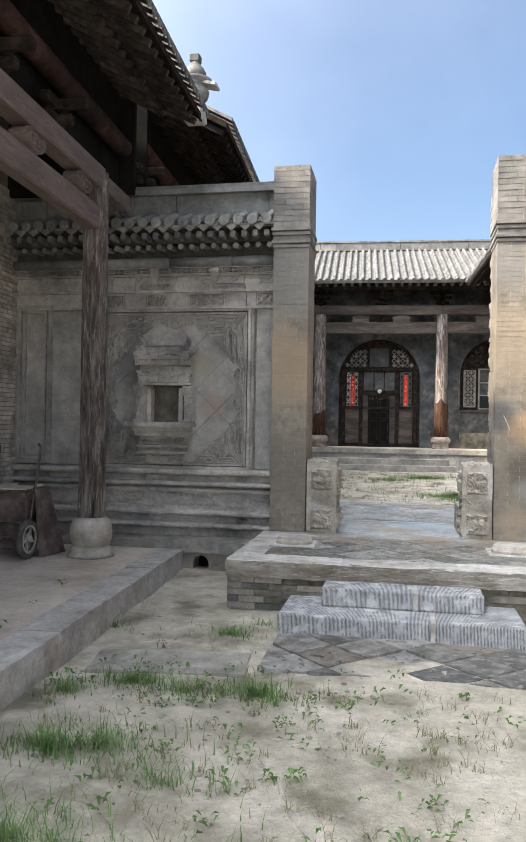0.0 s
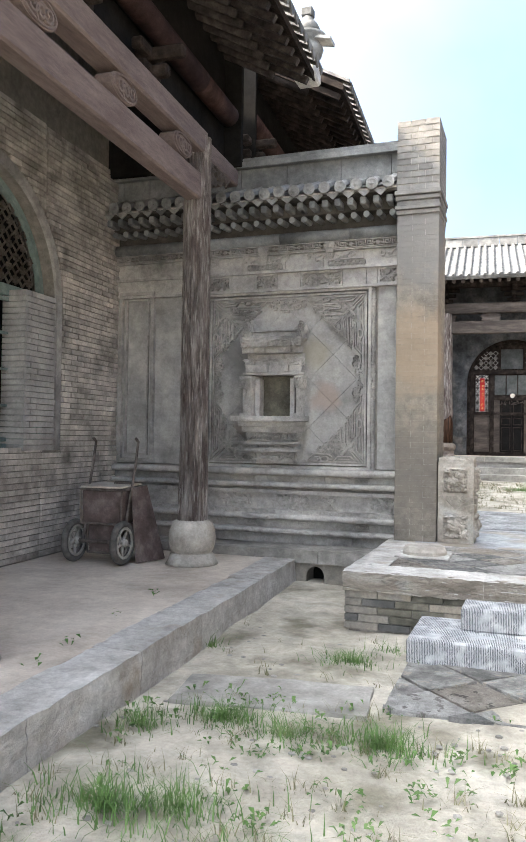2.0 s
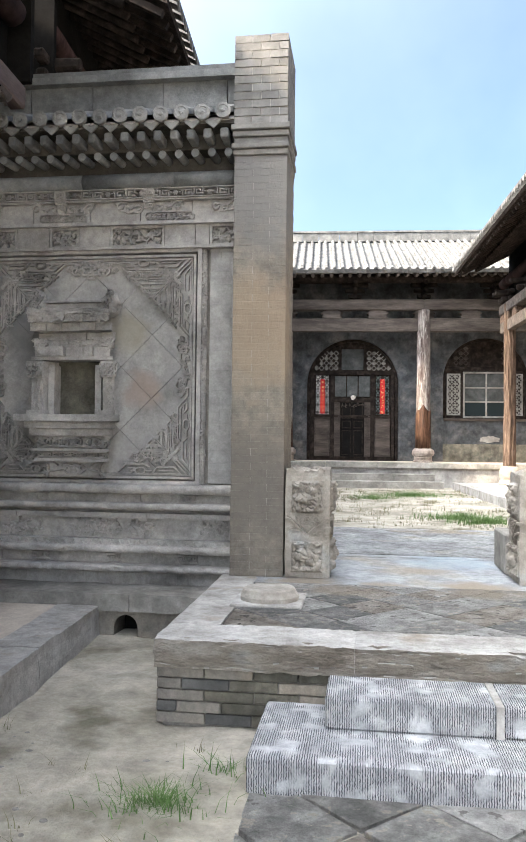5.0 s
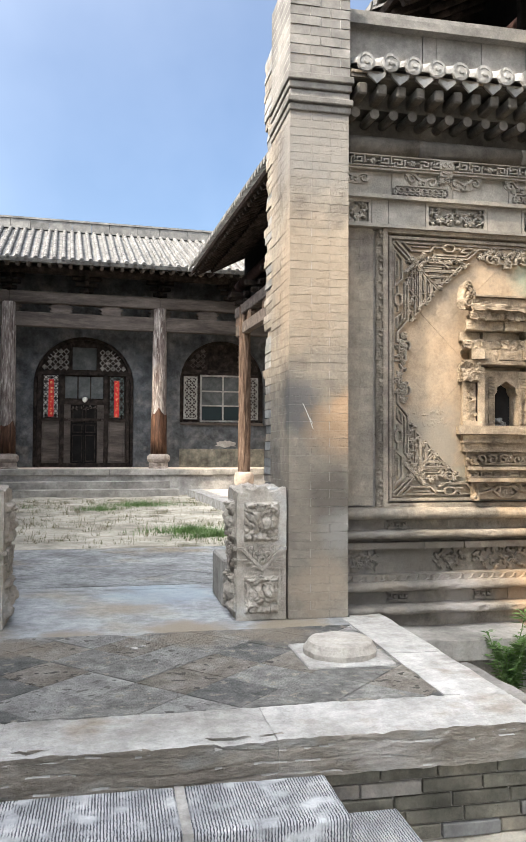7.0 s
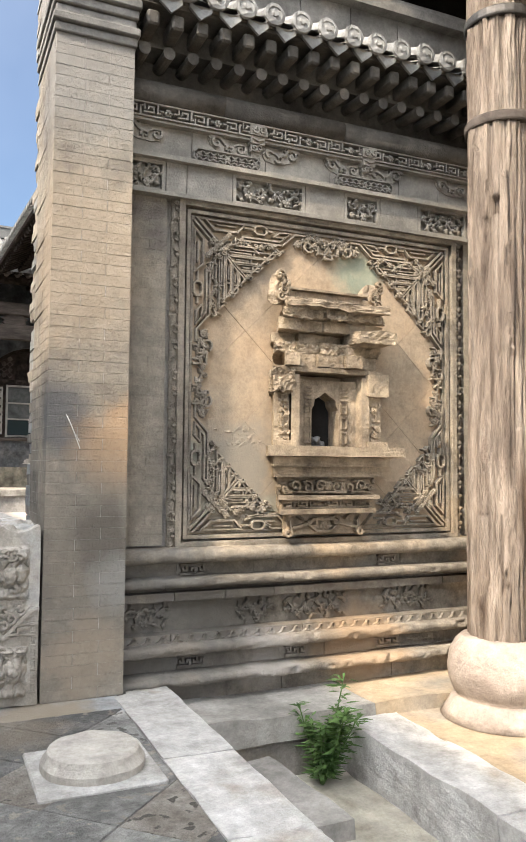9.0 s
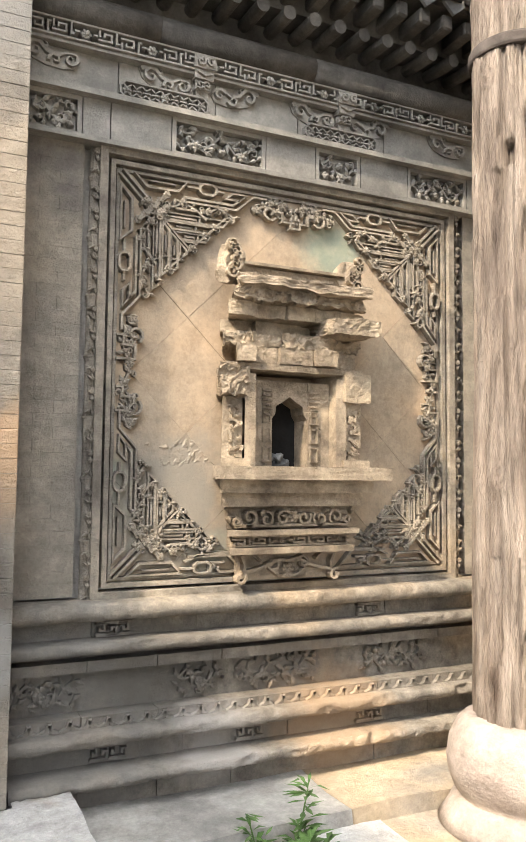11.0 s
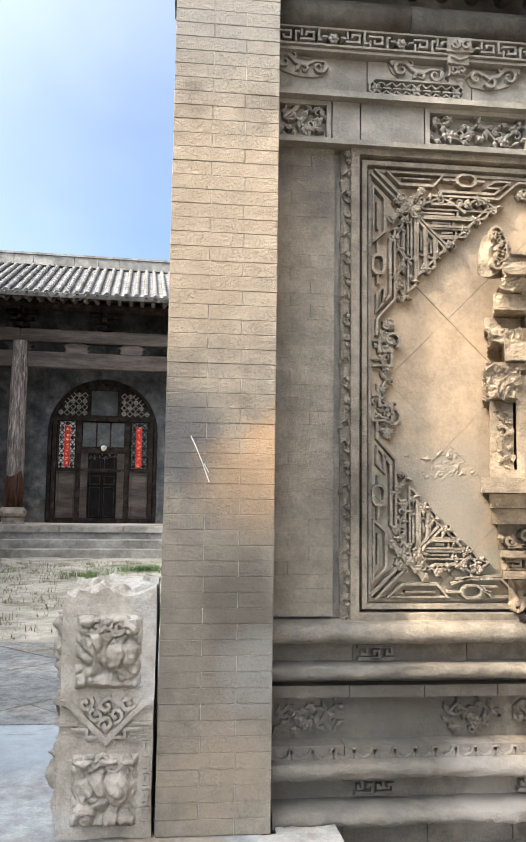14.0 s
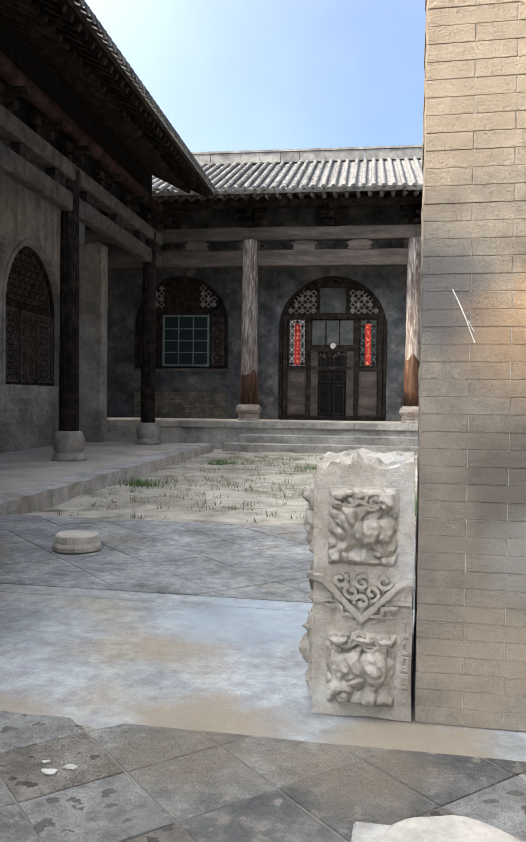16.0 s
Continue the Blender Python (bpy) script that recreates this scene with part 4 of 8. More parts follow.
    raf2 = mesh_of(bm, "rafter", WOOD_GREY, True)
    for k in range(60):
        mm = M0 @ Matrix.Translation((-8 + k * 0.27, 0, 0))
        share("rafter", raf, roof, mm)
        share("rafter", raf2, roof, mm)
    # ridge course of pierced brick
    x = -8.2
    while x < 8.1:
        xx = x + rng.choice((0.55, 0.6, 0.7, 0.9))
        bm = bmesh.new()
        box(bm, x + 0.006, xx - 0.006, ry - 0.12, ry + 0.15, rz, rz + 0.29 + rng.uniform(0, 0.01))
        part("ridge_block", bm, TILE_DARK, h)
        x = xx
    bm = bmesh.new()
    box(bm, -8.2, 8.2, ry - 0.15, ry + 0.18, rz + 0.3, rz + 0.36)
    part("ridge_cap", bm, TILE_DARK, h)
    bm = bmesh.new()
    box(bm, -8.2, 8.2, ry, ry + 4.4, rz - 0.1, rz - 0.02, Matrix.Translation((0, ry, rz)) @ pose(0, 0, 0, -20, 0, 0) @ Matrix.Translation((0, -ry, -rz)))
    part("back_roof", bm, TILE_DARK, h)
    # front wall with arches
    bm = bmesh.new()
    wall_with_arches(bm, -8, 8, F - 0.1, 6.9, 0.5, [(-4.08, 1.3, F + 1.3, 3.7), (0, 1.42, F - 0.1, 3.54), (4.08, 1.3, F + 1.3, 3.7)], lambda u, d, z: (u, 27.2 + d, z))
    part("wall", bm, DARK_PLASTER, h, "dark blue-grey plastered front wall")
    bm = bmesh.new()
    box(bm, -8, 8, 30.6, 31, 0.3, 7.6)
    # unseen end walls, run out past the porch to keep the sun off
    box(bm, -8.3, -8.0, 24.9, 30.6, 0.3, 7.6)
    box(bm, 8.0, 8.3, 24.9, 30.6, 0.3, 7.6)
    part("outer_wall", bm, BRICK_DARK, h)
    # black plate painted as the unlit room behind the openings
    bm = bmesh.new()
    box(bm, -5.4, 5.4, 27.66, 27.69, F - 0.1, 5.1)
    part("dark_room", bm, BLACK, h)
    return h


HALL = hall()


# ---- carved work ----
def clip(poly, keep):
    """The part of a polygon on the inner side of each half plane (a, b, c): a*x + b*y <= c."""
    for a, b, c in keep:
        out = []
        for k in range(len(poly)):
            p, q = poly[k], poly[(k + 1) % len(poly)]
            dp, dq = a * p[0] + b * p[1] - c, a * q[0] + b * q[1] - c
            if dp <= 0:
                out.append(p)
            if dp * dq < 0:
                f = dp / (dp - dq)
                out.append((p[0] + f * (q[0] - p[0]), p[1] + f * (q[1] - p[1])))
        poly = out
        if len(poly) < 3:
            return []
    return poly


def rect_keep(x0, x1, y0, y1):
    return [(-1, 0, -x0), (1, 0, x1), (0, -1, -y0), (0, 1, y1)]


def shrink(poly, d):
    cx = sum(p[0] for p in poly) / len(poly)
    cy = sum(p[1] for p in poly) / len(poly)
    out = []
    for x, y in poly:
        r = math.hypot(x - cx, y - cy)
        f = max(0.2, 1 - d / max(r, 1e-3))
        out.append((cx + (x - cx) * f, cy + (y - cy) * f))
    return out


def area(poly):
    return abs(sum(poly[k][0] * poly[(k + 1) % len(poly)][1] - poly[(k + 1) % len(poly)][0] * poly[k][1] for k in range(len(poly)))) / 2


def diamonds(side, keep, cx, cy, reach):
    h = side / math.sqrt(2)
    for i in range(-reach, reach + 1):
        for j in range(-reach, reach + 1):
            x, y = cx + (i - j) * h, cy + (i + j) * h
            poly = clip([(x - h, y), (x, y - h), (x + h, y), (x, y + h)], keep)
            if len(poly) >= 3 and area(poly) > 0.003:
                yield poly


def leaf_scrolls(bm, x0, x1, z0, z1, m, rng, size=0.05, h=0.02, w=0.014):
    """Close curling foliage over a small field: scrolls, buds and stems."""
    nx, nz = max(1, round((x1 - x0) / (size * 1.5))), max(1, round((z1 - z0) / (size * 1.5)))
    for i in range(nx):
        for j in range(nz):
            cx = x0 + (x1 - x0) * (i + 0.5) / nx + rng.uniform(-1, 1) * size * 0.15
            cz = z0 + (z1 - z0) * (j + 0.5) / nz + rng.uniform(-1, 1) * size * 0.15
            if rng.random() < 0.4:
                ribbon(bm, scroll(cx, cz, size * rng.uniform(0.5, 0.75), rng.uniform(0.6, 1.1), rng.uniform(0, 6.3), rng.choice((-1, 1)), 11), w * rng.uniform(0.8, 1.3), h * rng.uniform(0.6, 1.1), m, taper=True)
            else:
                an = rng.uniform(0, 6.3)
                sprig(bm, cx - size * 0.6 * math.cos(an), cz - size * 0.6 * math.sin(an), an, size * 1.25, w, h * rng.uniform(0.7, 1.0), m, rng)
            for _ in range(2):
                a = rng.uniform(0, 6.3)
                r = size * rng.uniform(0.5, 0.8)
                p = (cx + r * math.cos(a), cz + r * math.sin(a))
                q = (p[0] + size * 0.5 * math.cos(a + 0.9), p[1] + size * 0.5 * math.sin(a + 0.9))
                q2 = (q[0] + size * 0.3 * math.cos(a + 2.0), q[1] + size * 0.3 * math.sin(a + 2.0))
                q = (min(max(q[0], x0), x1), min(max(q[1], z0), z1))
                q2 = (min(max(q2[0], x0), x1), min(max(q2[1], z0), z1))
                if p != q and q != q2:
                    ribbon(bm, [p, q, q2], w * 0.9, h * rng.uniform(0.5, 1.0), m)


def sprig(bm, x, z, ang, ln, w, h, m, rng):
    """A bent stem with pointed leaflets on both sides."""
    bend = rng.uniform(-0.9, 0.9)
    pts = [(x, z)]
    for k in range(1, 5):
        a = ang + bend * k / 4
        pts.append((pts[-1][0] + ln / 4 * math.cos(a), pts[-1][1] + ln / 4 * math.sin(a)))
    ribbon(bm, pts, w, h, m, taper=True)
    for k in range(1, 4):
        for f in (-1, 1):
            a = ang + bend * k / 4 + f * rng.uniform(0.6, 1.1)
            l = ln * rng.uniform(0.22, 0.38)
            p = pts[k]
            ribbon(bm, [p, (p[0] + l * 0.6 * math.cos(a), p[1] + l * 0.6 * math.sin(a)), (p[0] + l * math.cos(a - f * 0.4), p[1] + l * math.sin(a - f * 0.4))], w * 1.1, h * rng.uniform(0.6, 1.0), m, taper=True)


def fret(bm, x0, x1, z0, z1, m, rng, cell=0.035, h=0.015, w=0.011):
    """A key-fret lattice of short hooked bars."""
    nx = max(1, int((x1 - x0) / (cell * 2)))
    cx = (x1 - x0) / nx
    for k in range(nx):
        a = x0 + k * cx
        zm = (z0 + z1) / 2
        f = 1 if k % 2 else -1
        ribbon(bm, [(a, zm - f * (z1 - z0) * 0.42), (a + cx * 0.75, zm - f * (z1 - z0) * 0.42), (a + cx * 0.75, zm + f * (z1 - z0) * 0.12), (a + cx * 0.35, zm + f * (z1 - z0) * 0.12), (a + cx * 0.35, zm - f * (z1 - z0) * 0.15)], w, h, m)
        ribbon(bm, [(a + cx * 0.1, zm + f * (z1 - z0) * 0.42), (a + cx, zm + f * (z1 - z0) * 0.42)], w, h * 0.9, m)
    for z in (z0, z1):
        ribbon(bm, [(x0, z), (x1, z)], w, h, m)


def blossom(bm, x, z, r, h, m):
    """A small rosette: a domed heart in a ring of petals."""
    for k in range(7):
        a = 2 * math.pi * k / 6
        d, q = (0.0, 0.42) if k == 6 else (r * 0.6, 0.4)
        bmesh.ops.create_icosphere(bm, subdivisions=1, radius=r * q, matrix=m @ Matrix.Translation((x + d * math.cos(a), -h * (0.95 if k == 6 else 0.75), z + d * math.sin(a))) @ Matrix.Diagonal((1, 0.6, 1, 1)))


def leaf(bm, x, z, a, l, w, h, m):
    """A pointed leaf with a raised rib."""
    def p(u, v, y):
        return bm.verts.new(m @ Vector((x + u * math.cos(a) - v * math.sin(a), -y, z + u * math.sin(a) + v * math.cos(a))))
    base, tip, left, right = p(0, 0, h * 0.78), p(l, 0, h * 0.72), p(l * 0.45, w, h * 0.82), p(l * 0.45, -w, h * 0.82)
    ridge, lo, ro = p(l * 0.45, 0, h), p(l * 0.45, w * 1.1, 0), p(l * 0.45, -w * 1.1, 0)
    b0, t0 = p(0, 0, 0), p(l * 1.04, 0, 0)
    for f in ((base, ridge, left), (left, ridge, tip), (base, right, ridge), (right, tip, ridge), (b0, base, left, lo), (lo, left, tip, t0), (b0, ro, right, base), (ro, t0, tip, right)):
        bm.faces.new(f)


def vine(bm, pts, m, rng, w=0.013, h=0.04, size=0.04, flowers=2):
    """A winding stem with paired leaves, curls and a few blossoms."""
    n = len(pts)
    ribbon(bm, pts, w, h * 0.7, m)
    for k in range(n):
        a0 = math.atan2(pts[min(k + 1, n - 1)][1] - pts[max(k - 1, 0)][1], pts[min(k + 1, n - 1)][0] - pts[max(k - 1, 0)][0])
        for f in (-1, 1):
            leaf(bm, pts[k][0], pts[k][1], a0 + f * rng.uniform(0.6, 1.2), size * rng.uniform(0.7, 1.15), size * 0.24, h * rng.uniform(0.75, 1.0), m)
        if k % 2:
            f = rng.choice((-1, 1))
            ribbon(bm, scroll(pts[k][0] - f * size * 0.5 * math.sin(a0), pts[k][1] + f * size * 0.5 * math.cos(a0), size * 0.5, 0.9, a0 - f * 1.5, f, 9), w * 0.8, h * 0.85, m, taper=True)
    for k in range(flowers):
        p = pts[int((k + 0.5) * n / flowers)]
        blossom(bm, p[0], p[1], size * 0.55, h, m)


def flower_field(bm, x0, x1, z0, z1, m, rng, h):
    """A sunk field filled with a peony branch: blossoms, leaves and winding stems."""
    n = max(4, int((x1 - x0) / 0.045))
    zm, amp = (z0 + z1) / 2, (z1 - z0) * 0.3
    turn = rng.uniform(0, 3)
    pts = [(x0 + 0.02 + (x1 - x0 - 0.04) * k / n, zm + amp * math.sin(turn + k * 1.3)) for k in range(n + 1)]
    vine(bm, pts, m, rng, 0.014, h, min(0.06, (z1 - z0) * 0.36), max(1, n // 5))
    for k in range(n):
        x = x0 + (x1 - x0) * (k + 0.5) / n
        z = zm - amp * 1.15 * math.sin(turn + k * 1.3 + 0.6)
        leaf(bm, x, z, rng.uniform(0, 6.3), 0.045, 0.014, h, m)
        leaf(bm, x, z, rng.uniform(0, 6.3), 0.045, 0.012, h * 0.9, m)


def meander(bm, x0, x1, z0, z1, m, h):
    """A pierced key-fret band: rails and interlocking hooks."""
    w = 0.012
    for z in (z0 + w / 2, z1 - w / 2):
        ribbon(bm, [(x0, z), (x1, z)], w, h, m)
    n = max(1, int((x1 - x0) / 0.11))
    c = (x1 - x0) / n
    for k in range(n):
        a = x0 + k * c
        t = [z0 + (z1 - z0) * q for q in (0.1, 0.32, 0.5, 0.68, 0.9)]
        if k % 3 == 2:
            blossom(bm, a + c / 2, t[2], (z1 - z0) * 0.3, h, m)
            ribbon(bm, [(a, t[2]), (a + c * 0.2, t[2])], w, h, m)
            ribbon(bm, [(a + c * 0.8, t[2]), (a + c, t[2])], w, h, m)
            continue
        f = k % 2
        q = t if f else t[::-1]
        ribbon(bm, [(a + c * 0.02, q[1]), (a + c * 0.62, q[1]), (a + c * 0.62, q[3]), (a + c * 0.3, q[3]), (a + c * 0.3, q[2])], w, h, m)
        ribbon(bm, [(a + c * 0.85, q[4]), (a + c * 0.85, q[1]), (a + c * 1.0, q[1])], w, h, m)
        ribbon(bm, [(a + c * 0.1, q[4]), (a + c * 0.1, q[2])], w, h * 0.9, m)


def spandrel(bm, cx, cz, half_w, half_h, sx, sz, m, rng):
    """Corner of the panel: mitre bar, key frets along both edges, a stepped fret to the diagonal and flowering vines."""
    reach = 0.78 if sz > 0 else 0.7
    def P(a, b):
        return (cx + sx * (half_w - a), cz + sz * (half_h - b))
    def R(pts, w=0.015, h=0.042, close=False):
        ribbon(bm, [P(a, b) for a, b in pts], w, h, m, close=close)
    R([(0.0, 0.02), (0.15, 0.17)], 0.014)
    R([(0.02, 0.0), (0.17, 0.15)], 0.014)
    for swap in (False, True):
        def Q(pts, w=0.015, h=0.042, close=False):
            R([(b, a) for a, b in pts] if swap else pts, w, h, close)
        def at(a, b):
            return P(b, a) if swap else P(a, b)
        # loops along the edge
        Q([(0.085, 0.012), (0.36, 0.012), (0.31, 0.07), (0.145, 0.07)], close=True)
        Q([(0.16, 0.035), (0.3, 0.035)], 0.01, 0.034)
        Q([(0.36, 0.035), (0.43, 0.035)], 0.013)
        Q([(0.43, 0.022), (0.45, 0.008), (0.5, 0.008), (0.52, 0.022), (0.52, 0.05), (0.5, 0.064), (0.45, 0.064), (0.43, 0.05)], 0.014, 0.05, True)
        Q([(0.52, 0.035), (0.57, 0.035)], 0.013)
        if sz > 0 or swap:
            Q([(0.34, 0.095), (0.62, 0.095), (0.7, 0.03), (0.62, 0.03), (0.58, 0.065), (0.66, 0.065)])
            Q([(0.3, 0.118), (0.64, 0.118), (0.74, 0.03), (0.82, 0.03)], 0.013)
            vine(bm, [at(0.74 + 0.03 * k, 0.075 + 0.02 * math.sin(k * 1.7)) for k in range(7)], m, rng, 0.013, 0.045, 0.042, 2)
            Q(scroll(0.84, 0.1, 0.045, 1.1, 0.6, 1, 12), 0.013, 0.045)
        else:
            Q([(0.4, 0.095), (0.62, 0.095), (0.7, 0.012), (0.57, 0.012), (0.53, 0.06), (0.6, 0.06)])
            Q([(0.38, 0.07), (0.46, 0.1), (0.66, 0.112)], 0.012)
        # stepped fret: slanted loops whose tips lie on the diagonal
        for k in range(5):
            b = 0.185 + 0.048 * k
            a0, a1 = b + 0.012, reach - b - 0.03 * (k % 2)
            if a1 - a0 < 0.06:
                continue
            Q([(a0, b), (a1, b), (a1 - 0.03, b + 0.036), (a0 + 0.036, b + 0.036)], 0.015, 0.034 + 0.004 * (k % 2), True)
            if a1 - a0 > 0.16:
                mid = a0 + (a1 - a0) * 0.55
                Q([(a0 + 0.06, b + 0.018), (mid, b + 0.018)], 0.012, 0.03)
                Q([(mid + 0.02, b), (mid + 0.02, b + 0.036)], 0.012, 0.03)
        Q([(0.3, 0.16), (0.42, 0.16), (0.47, 0.2)], 0.013)
        # flowering vine between edge and steps
        n = 10
        vine(bm, [at(0.2 + 0.052 * k * (0.9 if sz > 0 else 0.75), 0.145 + 0.022 * math.sin(k * 1.5)) for k in range(n)], m, rng, 0.013, 0.052, 0.042, 4)
    n = 7
    vine(bm, [P(0.2 + (reach - 0.4) * k / (n - 1), reach - 0.2 - (reach - 0.4) * k / (n - 1) - 0.03) for k in range(n)], m, rng, 0.012, 0.05, 0.04, 3)
    # knotted bar across the mitre
    R([(0.1, 0.25), (0.25, 0.1)], 0.03, 0.045)
    for k in range(5):
        t = k / 4
        p = P(0.1 + 0.15 * t, 0.25 - 0.15 * t)
        blossom(bm, p[0], p[1], 0.024, 0.056, m)
    vine(bm, [P(0.12 + 0.02 * k, 0.14 + 0.012 * k) for k in range(7)], m, rng, 0.013, 0.055, 0.045, 2)


def moulding(profile, u0, u1, s, y_jitter=0.0, seed=0, step=0.16):
    """A run of wall moulding: (y, z) profile swept along x, with a slightly worn line."""
    bm = bmesh.new()
    n = int((u1 - u0) / step) + 1
    rows = []
    for k in range(n + 1):
        u = u0 + (u1 - u0) * k / n
        rows.append([bm.verts.new((s * u, y + 0.25 * y_jitter * noise.noise(Vector((u * 3, y * 9, z * 9))) + (2.2 * y_jitter * max(0.0, noise.noise(Vector((u * 11, y * 20, z * 24 + seed))) - 0.22) + 0.55 * y_jitter * noise.noise(Vector((u * 45, y * 45, z * 45))) if y < 10.4 else 0.0), z + y_jitter * 0.15 * noise.noise(Vector((u * 5, z * 9 + 7, 0))))) for y, z in profile])
    for a, b in zip(rows, rows[1:]):
        for j in range(len(profile) - 1):
            bm.faces.new((a[j], a[j + 1], b[j + 1], b[j]))
    for row in (rows[0], rows[-1]):
        bm.faces.new([bm.verts.new(v.co) for v in row])
    return bm


def torus_profile(y_back, y_front, z0, z1, n=7):
    r = (z1 - z0) / 2
    zc = (z0 + z1) / 2
    return [(y_back, z0)] + [(y_front + r - r * math.cos(-math.pi / 2 + math.pi * k / n), zc + r * math.sin(-math.pi / 2 + math.pi * k / n)) for k in range(n + 1)] + [(y_back, z1)]


def carve_wall(w, s, centre, u_in, far, seed):
    rng = random.Random(seed)
    # tan copy on the sunlit right wall, grey on the left
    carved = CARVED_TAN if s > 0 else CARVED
    frieze = FRIEZE if s > 0 else CARVED
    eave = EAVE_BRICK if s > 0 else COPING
    S = Matrix.Diagonal((s, 1, 1, 1))
    face = 10.35
    def at(y):
        return S @ Matrix.Translation((0, y, 0))
    # moulded base, from the top down
    for z0, z1, yf, jit in ((1.215, 1.305, 10.2, 0.018), (1.07, 1.13, 10.18, 0.018), (0.675, 0.745, 10.12, 0.024), (0.51, 0.57, 10.06, 0.036)):
        u = u_in
        while u < far - 0.02:
            uu = min(far, u + rng.uniform(0.5, 0.9))
            o = rng.uniform(-0.002, 0.002)
            part("torus_moulding", moulding(torus_profile(10.42, yf + o, z0 + o * 0.3, z1 + o * 0.3), u, uu, s, jit, z0, 0.025), carved, w, smooth=True)
            u = uu
    for z0, z1, yf in ((1.13, 1.215, 10.32), (1.035, 1.07, 10.33), (0.985, 1.035, 10.25), (0.745, 0.79, 10.22), (0.57, 0.675, 10.24), (0.2, 0.51, 10.18)):
        u = u_in
        while u < far - 0.02:
            uu = min(far, u + rng.uniform(0.3, 0.6))
            o = rng.uniform(-0.006, 0.006)
            part("fillet", moulding([(10.42, z0), (yf + o, z0), (yf + o, z1), (10.42, z1)], u + 0.002, uu - 0.002, s, 0.008, z0 + u, 0.06), carved, w)
            u = uu
    part("waist", moulding([(10.42, 0.79), (10.33, 0.79), (10.33, 0.985), (10.42, 0.985)], u_in, far, s, 0.003, 5), carved, w)
    # hanging scallops under the waist
    bm = bmesh.new()
    u = u_in + 0.05
    while u < far - 0.1:
        ribbon(bm, [(u - 0.045, 0.782), (u - 0.034, 0.752), (u, 0.736), (u + 0.034, 0.752), (u + 0.045, 0.782)], 0.022, 0.02, at(10.215))
        u += 0.09
    tagged(part("scallop_edge", bm, carved, w), kind="stuff")
    # relief plaques in the base
    for a, b, z0, z1, y, kind in ((u_in + 0.03, u_in + 0.33, 0.81, 0.97, 10.33, 0), (2.45, 2.7, 0.81, 0.97, 10.33, 0), (2.78, 3.25, 0.81, 0.97, 10.33, 0), (3.55, 3.95, 0.81, 0.97, 10.33, 0), (2.02, 2.2, 0.59, 0.655, 10.24, 1), (2.75, 2.9, 0.59, 0.655, 10.24, 1),
                                  (3.45, 3.62, 0.59, 0.655, 10.24, 1), (2.05, 2.22, 1.14, 1.2, 10.31, 1), (3.5, 3.65, 1.14, 1.2, 10.31, 1)):
        bm = bmesh.new()
        if kind:
            fret(bm, a, b, z0, z1, at(y), rng, 0.022, 0.03, 0.013)
        else:
            flower_field(bm, a, b, z0, z1, at(y), rng, 0.034)
        part("relief_plaque", bm, carved, w, "carved relief plaque")
    # brick strips beside the panel
    p0, p1 = centre - 1.05, centre + 1.05
    for a, b in ((u_in, p0 - 0.12), (p1 + 0.14, far)):
        z, k = 1.318, 0
        while z < 3.52:
            cut = a + (b - a) * (0.3 if k % 2 else 0.62)
            for c, d in ((a, cut), (cut, b)):
                if d - c < 0.02:
                    continue
                bm = bmesh.new()
                x0, x1 = sorted((s * (c + 0.0003), s * (d - 0.0003)))
                box(bm, x0 + 0.0004, x1 - 0.0004, face + rng.uniform(-0.0012, 0.0012), 10.41, z + 0.0005, min(3.54, z + 0.062))
                part("brick", bm, GREY_PANEL if s < 0 else PIER_BRICK, w)
            z += 0.0625
            k += 1
    # bamboo-like upright strip
    for u in (p0 - 0.055, p1 + 0.075):
        bm = bmesh.new()
        z = 1.27
        while z < 3.5:
            zz = min(3.54, z + 0.30)
            lathe(bm, [(0.036, 0), (0.04, 0.012), (0.033, 0.03), (0.031, zz - z - 0.02), (0.036, zz - z)], Matrix.Translation((s * u, face + 0.03, z)), 12)
            for j in range(7):
                a = z + 0.04 + j * 0.035
                for f in (-1, 0.15, 1):
                    leaf(bm, u + 0.004 * f, a + 0.012, math.pi / 2 + f * (0.55 if j % 2 else 0.95) + (math.pi if j % 3 == 0 else 0), 0.036, 0.0065, 0.022, at(face - 0.004))
            z = zz
        part("bamboo_strip", bm, carved, w, "upright strip carved as leafy bamboo")
    # panel field of square plates laid on the diagonal
    zc, hh, hw = 2.42, 1.06, 1.03
    for poly in diamonds(0.43, rect_keep(centre - hw, centre + hw, zc - hh, zc + hh), centre, zc, 5):
        bm = bmesh.new()
        extrude_outline(bm, shrink(poly, 0.001 if s > 0 else 0.0022), 0.03, at(10.372 + rng.uniform(-0.002, 0.002)))
        part("panel_plate", bm, PLASTER if s > 0 else GREY_PANEL, w)
    for inset, wd, hgt in ((-0.045, 0.05, 0.075), (0.005, 0.03, 0.055), (0.035, 0.02, 0.035)):
        bm = bmesh.new()
        x0, x1, z0, z1 = centre - hw + inset, centre + hw - inset, zc - hh + inset, zc + hh - inset
        ribbon(bm, [(x0, z0), (x1, z0), (x1, z1), (x0, z1)], wd, hgt, at(10.39), close=True)
        part("panel_frame", bm, carved, w)
    for sx in (-1, 1):
        for sz in (-1, 1):
            bm = bmesh.new()
            spandrel(bm, centre, zc, hw - 0.035, hh - 0.035, sx, sz, at(10.374), rng)
